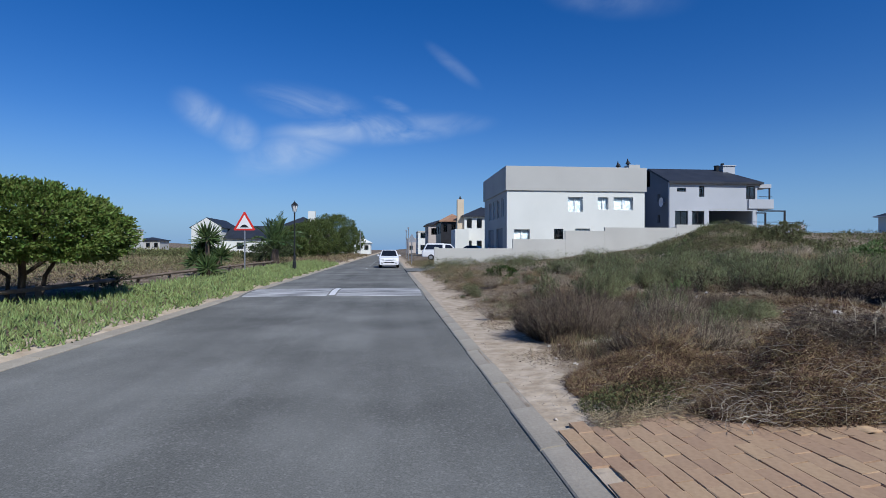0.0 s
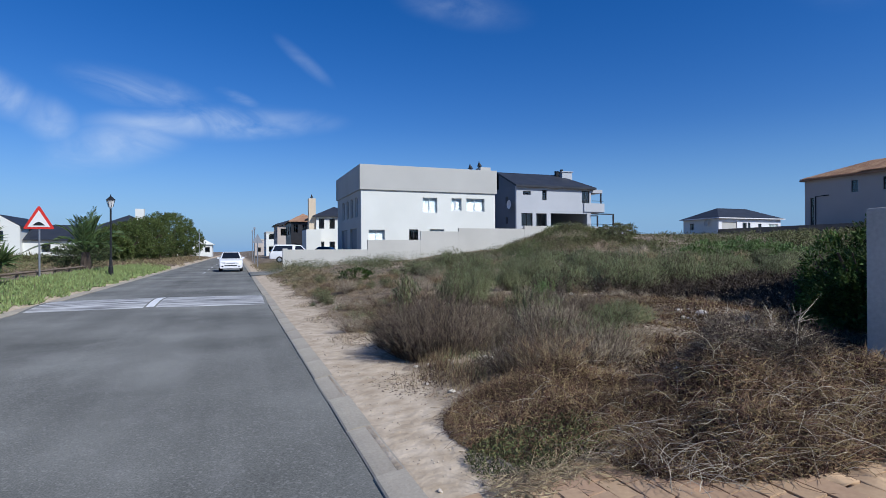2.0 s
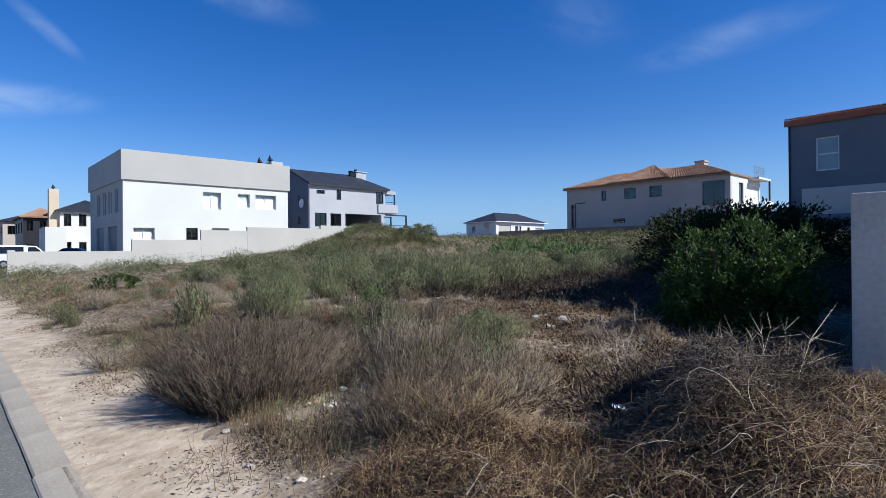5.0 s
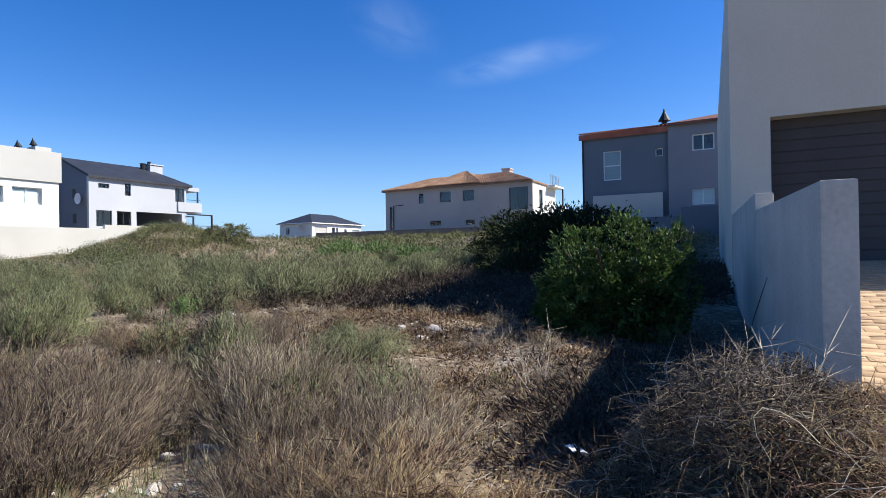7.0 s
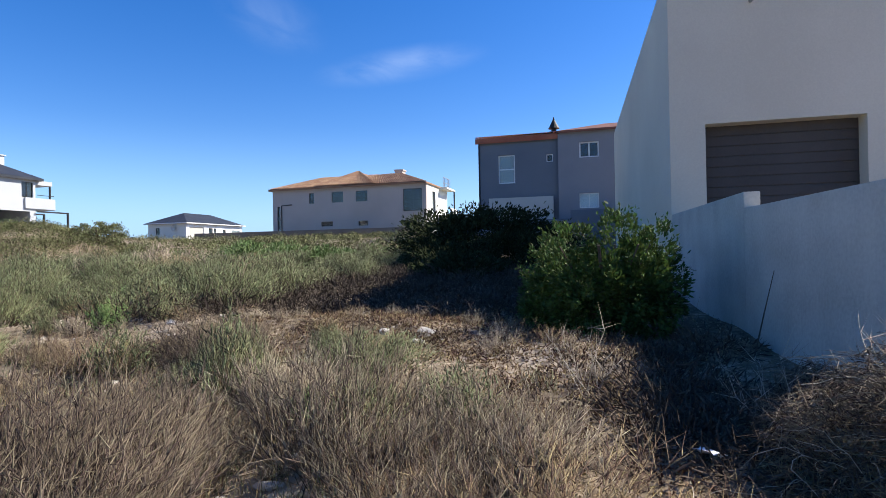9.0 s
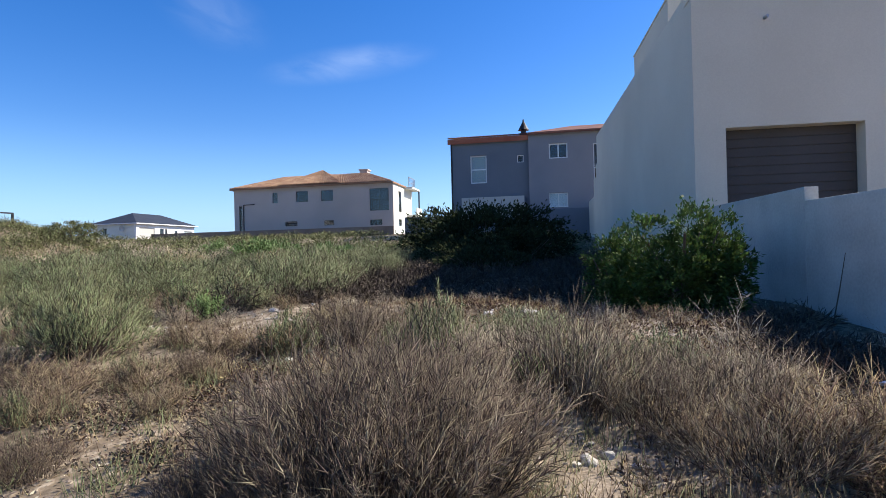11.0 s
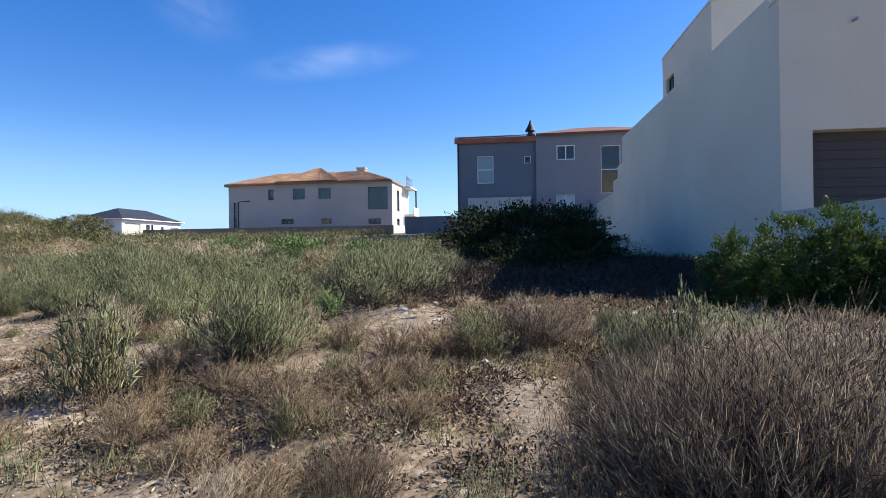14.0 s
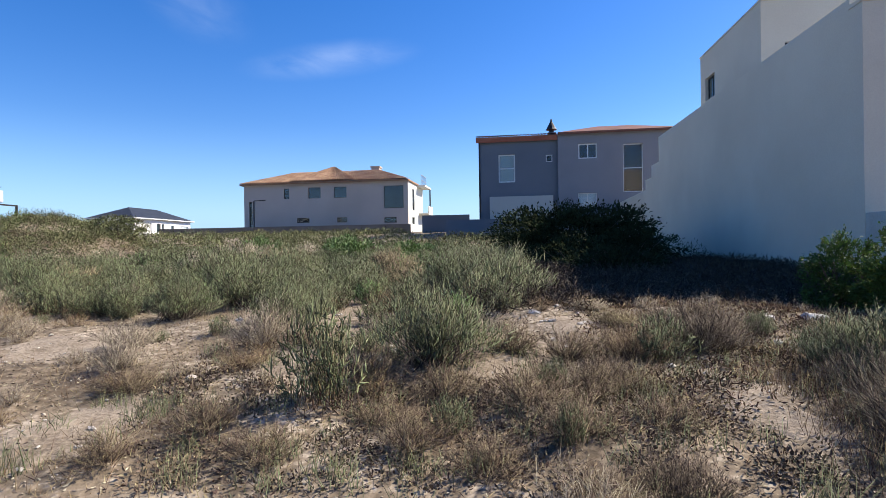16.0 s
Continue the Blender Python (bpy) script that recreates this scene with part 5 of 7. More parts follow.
    part("bumper", boxes((-w * 0.93, w * 0.93, -L - 0.06, -L + 0.1, 0.24, 0.55), bev=0.05), paint, c)
    part("number_plate", boxes((-0.25, 0.25, -L - 0.075, -L - 0.062, 0.27, 0.35)), M_SIGNWHITE, c)
    for sx in (-1, 1):
        for yy in (-L * 0.62, L * 0.6):
            b = tube(bmesh.new(), [(sx * (w - 0.2), yy, 0.31), (sx * (w - 0.17), yy, 0.31), (sx * (w + 0.0), yy, 0.31), (sx * (w + 0.02), yy, 0.31)], [0.27, 0.31, 0.31, 0.27], 18)
            wheel = part("wheel", b, M_RUBBER, c)
            part("rim", tube(bmesh.new(), [(sx * (w + 0.005), yy, 0.31), (sx * (w + 0.03), yy, 0.31)], [0.2, 0.17], 14), M_STEEL, wheel)
    return c


sedan = car("white_sedan", "white saloon car standing on the road", 4.2, 1.66, 1.5, M_CARWHITE)
sedan.matrix_basis = pose(-0.15, 48.7, 0.03)
bakkie = car("white_pickup", "white pickup with a windowed canopy parked beside a garden wall", 4.7, 1.74, 1.74, M_CARWHITE, True)
bakkie.matrix_basis = pose(5.55, 57.0, float(ground_z(5.55, 57)) + 0.02, 0, 0, 84)
dark = car("dark_hatchback", "dark parked car behind the garden wall", 4.2, 1.7, 1.45, M_CARDARK)
dark.matrix_basis = pose(9.2, 60.0, float(ground_z(9.2, 60)) + 0.02, 0, 0, 60)


# ---- plants ----
def mass(name, verts_tris, mat, parent, label=""):
    """A part too fine to pick apart."""
    return tagged(part(name, mesh_from(name, *verts_tris), mat, parent, label), kind="stuff")


def thing(name, label, category, group=""):
    ob = base(name)
    return tagged(ob, label, category, group)


def put(proto, kind_list, x, y, s=1.0, z=None, sz=None, turn=None, rnd=random):
    """A copy of one of the prototypes, standing on the ground."""
    src = rnd.choice(kind_list)
    zz = float(ground_z(x, y)) - 0.02 if z is None else z
    m = pose(x, y, zz, rnd.uniform(-5, 5), rnd.uniform(-5, 5), rnd.uniform(0, 360) if turn is None else turn)
    return copy_thing(src, m @ Matrix.Diagonal((s, s, sz or s, 1)))


def dome(rs, n, r, h, power=0.5):
    a = rs.uniform(0, math.tau, n)
    q = rs.uniform(0, 1, n) ** power
    return np.stack([np.cos(a) * q * r, np.sin(a) * q * r, h * np.sqrt(np.maximum(1 - q * q * 0.85, 0)) * rs.uniform(0.7, 1.05, n)], 1)


def twig_shrub(name, seed, r, h, stems, twigs, mat, twig_mat, label, thin=0.0022, upright=0.5):
    """A twiggy shrub: stems fan out of the root, finer twigs leave them."""
    rs = np.random.RandomState(seed)
    t = thing(name, label, "shrub", "shrubs on the plot")
    tips = dome(rs, stems, r, h)
    root = np.stack([rs.normal(0, r * 0.12, stems), rs.normal(0, r * 0.12, stems), np.full(stems, -0.03)], 1)
    way = tips - root
    ln = np.linalg.norm(way, axis=1)
    bend = rs.normal(0, 0.12, (stems, 3))
    mass("stem_tangle", spikes(root, way, ln, np.full(stems, thin * 1.7), bend), mat, t)
    k = rs.randint(0, stems, twigs)
    f = rs.uniform(0.3, 1.0, twigs)[:, None]
    at = root[k] + way[k] * f + bend[k] * ln[k][:, None] * f * f
    d = unit(way[k]) * 0.7 + rs.normal(0, 0.5, (twigs, 3)) + np.array([0, 0, upright])
    mass("twig_tangle", spikes(at, d, rs.uniform(0.05, 0.19, twigs) * (0.6 + h * 0.6), rs.uniform(0.7, 1.3, twigs) * thin, rs.normal(0, 0.18, (twigs, 3)), 1), twig_mat, t)
    return t


def reed_shrub(name, seed, r, h, stems, mat, label, dry_mat=None):
    """A succulent shrub of upright finger-like stems."""
    rs = np.random.RandomState(seed)
    t = thing(name, label, "shrub", "shrubs on the plot")
    tips = dome(rs, stems, r, h, 0.6)
    root = np.stack([rs.normal(0, r * 0.28, stems), rs.normal(0, r * 0.28, stems), np.full(stems, -0.03)], 1)
    way = (tips - root) * 0.86
    ln = np.linalg.norm(way, axis=1)
    bend = np.zeros((stems, 3))
    bend[:, 2] = 0.1
    mass("stem_tangle", spikes(root, way, ln, np.full(stems, 0.004), bend), dry_mat or mat, t)
    n = stems * 14
    k = rs.randint(0, stems, n)
    f = (rs.uniform(0.08, 1.0, n) ** 0.6)[:, None]
    at = root[k] + way[k] * f + bend[k] * ln[k][:, None] * f * f
    d = unit(way[k]) * 0.5 + rs.normal(0, 0.55, (n, 3)) + np.array([0, 0, 0.55])
    mass("foliage", spikes(at, d, rs.uniform(0.035, 0.1, n) * (0.5 + h * 0.8), rs.uniform(0.0045, 0.0075, n), rs.normal(0, 0.12, (n, 3)), 1), mat, t)
    return t


def round_shrub(name, seed, r, h, clumps, fingers, mat, label, thick=0.0065, length=(0.07, 0.16)):
    """A rounded succulent shrub: tufts of short upright fingers over a low dome, bare wood inside."""
    rs = np.random.RandomState(seed)
    t = thing(name, label, "shrub", "shrubs on the plot")
    tips = dome(rs, clumps, r, h, 0.55)
    tips *= rs.uniform(0.55, 1.1, clumps)[:, None]
    root = np.stack([rs.normal(0, r * 0.2, clumps), rs.normal(0, r * 0.2, clumps), np.full(clumps, -0.03)], 1)
    way = tips - root
    mass("stem_tangle", spikes(root, way, np.linalg.norm(way, axis=1), np.full(clumps, 0.006), rs.normal(0, 0.08, (clumps, 3))), P_DARKTWIG, t)
    n = clumps * fingers
    k = np.repeat(np.arange(clumps), fingers)
    at = tips[k] + rs.normal(0, 0.085, (n, 3)) * np.array([r, r, h * 0.8]) - unit(way[k]) * rs.uniform(0, 0.22, n)[:, None] * h
    at[:, 2] = np.maximum(at[:, 2], 0.0)
    d = unit(way[k]) * 0.6 + rs.normal(0, 0.5, (n, 3)) + np.array([0, 0, 0.6])
    mass("foliage", spikes(at, d, rs.uniform(*length, n), rs.uniform(0.7, 1.25, n) * thick, rs.normal(0, 0.1, (n, 3)) + np.array([0, 0, 0.12]), 1), mat, t)
    return t


def stalk_shrub(name, seed, r, h, stems, twigs, mat, label, thin=0.0026, wood=None):
    """A shrub of close-set, almost upright stalks with short twigs along them."""
    rs = np.random.RandomState(seed)
    t = thing(name, label, "shrub", "shrubs on the plot")
    a, q = rs.uniform(0, math.tau, stems), np.sqrt(rs.uniform(0, 1, stems))
    flat = np.stack([np.cos(a), np.sin(a), np.zeros(stems)], 1)
    root = flat * (q * r * 0.72)[:, None] - np.array([0, 0, 0.03])
    tall = h * np.sqrt(1 - 0.7 * q * q) * rs.uniform(0.55, 1.08, stems)
    way = flat * (q * r * 0.38)[:, None] + rs.normal(0, 0.07, (stems, 3)) * h
    way[:, 2] = tall
    bend = rs.normal(0, 0.09, (stems, 3))
    ln = np.linalg.norm(way, axis=1)
    mass("stem_tangle", spikes(root, way, ln, np.full(stems, thin * 1.3), bend), wood or mat, t)
    k = rs.randint(0, stems, twigs)
    f = (rs.uniform(0.1, 1.0, twigs) ** 0.8)[:, None]
    at = root[k] + way[k] * f + bend[k] * ln[k][:, None] * f * f
    d = unit(way[k]) + rs.normal(0, 0.38, (twigs, 3))
    mass("twig_tangle", spikes(at, d, rs.uniform(0.04, 0.15, twigs), rs.uniform(0.7, 1.3, twigs) * thin, rs.normal(0, 0.12, (twigs, 3)), 1), mat, t)
    return t


def leafy_crown(rs, n, rx, ry, rz, clumps, size, flat=-0.35, width=0.42, loose=0.075, inner=0.55):
    """Leaves in clumps on and inside an uneven flattened dome."""
    d = unit(rs.normal(size=(clumps, 3)))
    d[:, 2] = np.where(d[:, 2] < flat, flat * rs.uniform(0.4, 1.0, clumps), d[:, 2])
    rad = rs.uniform(inner, 1.0, clumps) ** 0.5
    c = d * rad[:, None] * np.array([rx, ry, rz])
    k = rs.randint(0, clumps, n)
    at = c[k] + rs.normal(0, loose, (n, 3)) * np.array([rx, ry, rz])
    way = unit(at / np.array([rx, ry, rz])) + rs.normal(0, 0.65, (n, 3)) + np.array([0, 0, 0.25])
    return leaves(at, way, rs.uniform(0.7, 1.3, n) * size, rs.uniform(0.8, 1.2, n) * size * width)


def leafy_bush(name, seed, rx, ry, h, n, size, mat, label, category="bush", clumps=150, lobes=()):
    """A bush down to the ground: one crown, or several lobes (dx, dy, rx, ry, height) grown together."""
    rs = np.random.RandomState(seed)
    t = thing(name, label, category)
    pairs = []
    for dx, dy, lx, ly, lh in lobes or ((0, 0, rx, ry, h),):
        share = max(1, len(lobes))
        v, tr = leafy_crown(rs, n // share, lx, ly, lh * 0.55, clumps // share, size, -0.85, inner=0.12)
        pairs.append((v + np.array([dx, dy, lh * 0.5]), tr))
    v, tr = joined(*pairs)
    v[:, 2] = np.maximum(v[:, 2], 0.02)
    part("crown", mesh_from("crown", v, tr), mat, t)
    b = bmesh.new()
    for k in range(9):
        a = rs.uniform(0, math.tau)
        tube(b, [(math.cos(a) * 0.08, math.sin(a) * 0.08, -0.05), (math.cos(a) * rx * 0.3, math.sin(a) * ry * 0.3, h * 0.35), (math.cos(a) * rx * 0.7, math.sin(a) * ry * 0.7, h * 0.72)], [0.03, 0.02, 0.008], 5)
    part("bough_frame", b, M_BARK, t)
    return t


def strands(pts, radius):
    """Three-sided strands along point rows (n, s, 3)."""
    n, s, _ = pts.shape
    d = unit(np.gradient(pts, axis=1))
    side = unit(np.cross(d, np.array([0.31, 0.2, 0.93])))
    up = np.cross(d, side)
    taper = np.linspace(1, 0.35, s)[None, :, None] * radius[:, None, None]
    ring = [pts + (side * math.cos(k * 2.0944) + up * math.sin(k * 2.0944)) * taper for k in range(3)]
    v = np.stack(ring, 2).reshape(-1, 3)
    tri = []
    for j in range(s - 1):
        for k in range(3):
            a, b2, c, e = 3 * j + k, 3 * j + (k + 1) % 3, 3 * j + 3 + (k + 1) % 3, 3 * j + 3 + k
            tri += [(a, b2, c), (a, c, e)]
    t = (np.array(tri)[None] + (np.arange(n) * 3 * s)[:, None, None]).reshape(-1, 3)
    return v, t


def brush_heap(name, seed, cx, cy, rx, ry, h, n, mat, label, fine, pale=0):
    """Cut brush thrown in a heap: long arching strands and a mass of short twigs."""
    rs = np.random.RandomState(seed)
    t = thing(name, label, "brush pile")

    def at(m, lift=1.0):
        a, q = rs.uniform(0, math.tau, m), np.sqrt(rs.uniform(0, 1, m))
        x, y = cx + np.cos(a) * q * rx, cy + np.sin(a) * q * ry
        top = h * np.maximum(1 - q ** 2.2, 0) * rs.uniform(0.15, 1.0, m) ** 0.6 * lift
        top = top * (0.7 + 0.35 * np.sin(x * 3.1 + y * 1.7) * np.sin(y * 4.3 - x) + 0.2 * np.sin(x * 7.7) * np.sin(y * 6.1))
        return x, y, np.maximum(ground_z(x, y), np.where(y < 5.3, drive_z(x), 0)) + 0.01 + top

    def arcs(m, length, rad, m_arc, nm, lab="", curve=0.8, s=5, jitter=0.42, front=0.0):
        x, y, z = at(m)
        if front:
            y = np.minimum(y, cy - ry * front * rs.uniform(0, 1, m))
            z = np.maximum(ground_z(x, y), np.where(y < 5.3, drive_z(x), 0)) + rs.uniform(0.02, 0.3, m) * h
        a = rs.uniform(0, math.tau, m)
        ln = rs.uniform(0.5, 1.0, m) * length
        f = np.linspace(0, 1, s)[None]
        curl = rs.normal(0, curve, m)[:, None]
        ang = a[:, None] + curl * f + np.cumsum(rs.normal(0, jitter, (m, s)), 1)
        step = ln[:, None] / s
        px = x[:, None] + np.cumsum(np.cos(ang) * step, 1) - np.cos(a)[:, None] * ln[:, None] * 0.4
        py = y[:, None] + np.cumsum(np.sin(ang) * step, 1) - np.sin(a)[:, None] * ln[:, None] * 0.4
        rise = rs.uniform(-0.05, 0.28, m)[:, None] * ln[:, None]
        pz = z[:, None] + rise * np.sin(f * math.pi * rs.uniform(0.7, 1.2, m)[:, None]) + rs.normal(0, 0.006, (m, s))
        pz = np.maximum(pz, ground_z(px, py) + 0.008)
        mass(nm, strands(np.stack([px, py, pz], -1), rs.uniform(0.6, 1.3, m) * rad), m_arc, t, lab)
    arcs(n, 0.42, 0.0021, mat, "branch_tangle", "", 1.2)
    if pale:
        arcs(pale // 2, 0.6, 0.0024, P_BLEACH, "bleached_tangle", "bleached bare branches", 1.6, 9, 0.2, 0.8)
        arcs(pale, 0.5, 0.002, P_BLEACH, "bleached_tangle", "bleached bare branches", 1.3, 7, 0.3)
    x, y, z = at(fine)
    mass("crumbled_leaves", leaves(np.stack([x, y, z], 1), rs.normal(0, 1, (fine, 3)), rs.uniform(0.012, 0.034, fine), rs.uniform(0.006, 0.014, fine)), mat, t)
    fine = fine // 2
    x, y, z = at(fine)
    mass("twig_tangle", spikes(np.stack([x, y, z], 1), rs.normal(0, 1, (fine, 3)) + np.array([0, 0, 0.45]), rs.uniform(0.04, 0.13, fine), rs.uniform(0.0018, 0.0036, fine), rs.normal(0, 0.3, (fine, 3)), 1), mat, t)
    return t


def stuff(name, v, t, mat, label, category):
    return tagged(part(name, mesh_from(name, v, t), mat), label, category, kind="stuff")


def spread_copies(protos, rows, rnd):
    """Moves the prototypes to the first places and copies them to the others."""
    used = 0
    for i, (x, y, s, sz) in enumerate(rows):
        z = float(ground_z(x, y)) - 0.02
        m = pose(x, y, z, rnd.uniform(-6, 6), rnd.uniform(-6, 6), rnd.uniform(0, 360)) @ Matrix.Diagonal((s, s, sz, 1))
        if i < len(protos):
            later.append((protos[i], m))
        else:
            copy_thing(protos[i % len(protos)], m)
    for ob, m in later:
        ob.matrix_basis = m
    later.clear()


later = []
# blackish stems under lighter twigs: the shrubs' inner shade is in their colour
big = stalk_shrub("dark_twig_shrub", 18, 0.86, 0.8, 1150, 18000, P_BIGTWIG, "large dark brown twiggy shrub beside the sandy verge", 0.0028, P_DARKBUSH)
big.matrix_basis = pose(2.8, 9.5, float(ground_z(2.8, 9.5)) - 0.02)
stalky = [stalk_shrub("stalk_shrub", 160 + k, 0.5, 0.5, 300, 2600, P_STALK, "brown shrub of dense upright stalks on sandy ground", 0.0026, P_DARKBUSH) for k in range(3)]
STALKY = [(3.55, 9.4, 0.9, 1.05), (3.45, 9.85, 0.85, 0.9), (4.05, 9.8, 0.7, 0.7), (3.75, 9.1, 0.6, 0.65), (3.4, 8.85, 1.1, 1.3), (3.95, 8.5, 1.1, 1.25), (3.0, 8.2, 0.9, 0.95), (3.6, 8.0, 0.9, 0.75), (3.1, 7.6, 1.0, 0.75), (3.9, 7.5, 1.0, 0.85)]
dark_stalky = [stalk_shrub("dark_stalk_shrub", 170 + k, 0.5, 0.5, 380, 3000, P_DARKBUSH, "dark brown shrub of dense upright stalks on sandy ground") for k in range(2)]
DARK_STALKY = [(2.35, 10.25, 0.55, 0.6), (2.5, 9.1, 0.55, 0.6), (2.6, 11.5, 0.5, 0.45), (2.95, 8.75, 0.9, 1.05), (2.55, 9.35, 0.8, 1.0), (2.75, 8.95, 0.75, 1.05)]
dry = [twig_shrub("dry_shrub", 20 + k, 0.5, 0.5, 90, 1700, P_DRY, P_GREY if k % 2 else P_DRY, "dry brown twiggy shrub on sandy ground") for k in range(4)]
grey = [twig_shrub("grey_shrub", 30 + k, 0.5, 0.5, 110, 1700, P_GREY, P_GREY, "greyish bare twiggy shrub on the plot", 0.003, 0.9) for k in range(3)]
reed = [reed_shrub("reed_shrub", 40 + k, 0.45, 0.55, 85, P_REED, "grey-green shrub of upright finger-like stems", P_DRY) for k in range(4)]
fresh = [reed_shrub("green_shrub", 50 + k, 0.38, 0.5, 75, P_GREEN, "fresh green shrub of upright stems", P_GREEN) for k in range(2)]
small = [twig_shrub("small_dry_shrub", 26 + k, 0.5, 0.5, 45, 620, P_DRY, P_GREY if k else P_DRY, "small dry brown shrub on sandy ground", 0.003) for k in range(3)]
rusty = [twig_shrub("rust_shrub", 180 + k, 0.5, 0.42, 60, 1500, P_RUST, P_RUST, "low rust-brown dry shrub on sandy ground", 0.003, 0.4) for k in range(3)]
RUSTY = [(3.1, 14.45, 0.75, 0.6), (2.85, 13.9, 0.7, 0.55), (3.45, 13.3, 0.7, 0.5), (3.0, 13.0, 0.65, 0.6), (3.6, 12.3, 0.8, 0.7), (3.15, 12.0, 0.7, 0.6), (3.9, 11.85, 0.8, 0.75), (4.25, 11.5, 0.7, 0.6), (3.45, 11.4, 0.7, 0.5), (2.75, 12.5, 0.6, 0.5), (3.85, 12.9, 0.7, 0.6), (5.0, 11.9, 0.8, 0.8), (5.2, 12.4, 0.7, 0.7), (4.2, 13.6, 0.8, 0.7), (5.3, 14.6, 0.7, 0.6), (6.6, 10.9, 0.8, 0.4), (6.9, 10.2, 0.9, 0.35), (5.4, 11.2, 0.7, 0.6), (2.6, 14.8, 0.5, 0.5), (3.9, 15.6, 0.7, 0.5), (2.5, 11.9, 0.6, 0.5)]
rounded = [round_shrub("round_shrub", 140 + k, 0.5, 0.5, 150, 21, P_REED, "rounded grey-green succulent shrub on sandy ground", 0.0042, (0.035, 0.095)) for k in range(5)]
dull = [round_shrub("dull_shrub", 150 + k, 0.5, 0.5, 80, 20, P_GREY if k else P_FARDRY, "rounded grey-brown shrub on sandy ground", 0.005) for k in range(2)]
ROUND = [(8.45, 12.75, 1.9, 1.85), (9.3, 13.6, 1.8, 1.7), (4.62, 13.12, 1.3, 1.35), (6.0, 15.2, 1.05, 1.2), (7.0, 17.3, 1.2, 1.2), (7.0, 15.5, 1.1, 1.4), (10.8, 13.3, 1.9, 2.0), (5.25, 8.9, 1.2, 0.7), (6.2, 9.75, 0.4, 0.6), (4.65, 9.75, 0.8, 0.85), (4.05, 12.1, 0.3, 0.5)]
brown = [twig_shrub("brown_shrub", 190 + k, 0.5, 0.5, 110, 2400, P_DARKTWIG, P_BIGTWIG, "low dark brown twiggy shrub on bare sand", 0.0026, 0.5) for k in range(2)]
DULL = [(6.3, 11.3, 0.6, 0.4), (7.3, 11.5, 0.7, 0.3), (5.9, 9.2, 0.5, 0.4)]
BROWN = [(5.3, 10.6, 1.0, 1.0), (5.75, 10.35, 0.7, 0.75), (6.15, 10.75, 0.6, 0.6), (4.3, 11.7, 0.5, 0.5)]
rnd = random.Random(31)
for _ in range(900):
    x, y = rnd.uniform(7.2, 19), rnd.uniform(12.6, 25)
    if len(ROUND) > 62 or (x < 9 and y < 16) or (x > 15 and y > 28):
        continue
    s = rnd.uniform(1.2, 2.1)
    if all(math.hypot(x - p[0], y - p[1]) > 0.42 * (s + p[2]) for p in ROUND + DULL):
        (DULL if rnd.random() < 0.15 else ROUND).append((x, y, s, s * rnd.uniform(0.75, 1.0)))
rows = {"rounded": ROUND, "stalky": [r for r in STALKY if bare(r[0], r[1]) < 0.1], "dark": [r for r in DARK_STALKY if bare(r[0], r[1]) < 0.1], "rusty": RUSTY, "brown": BROWN, "dull": DULL, "small": [(3.2 + 0.21 * k, 7.95 + 0.37 * ((k * 7) % 4), 0.6, 0.5) for k in range(9)], "dry": [(3.15, 7.15, 1.1, 0.9), (2.1, 12.0, 0.8, 0.7)], "grey": [(4.35, 7.9, 0.7, 0.6), (3.8, 7.35, 1.0, 0.6)],
        "reed": [(3.68, 13.85, 0.98, 1.6), (3.2, 12.8, 0.45, 0.55), (3.0, 12.05, 0.3, 0.55), (4.3, 9.5, 0.75, 1.25), (4.25, 7.85, 0.9, 0.85), (3.95, 8.35, 0.8, 0.7), (4.5, 8.6, 0.6, 0.6), (4.1, 9.8, 0.6, 0.6)], "fresh": [(4.15, 8.8, 0.55, 0.6), (8.6, 14.9, 0.9, 0.9)]}
rnd = random.Random(77)
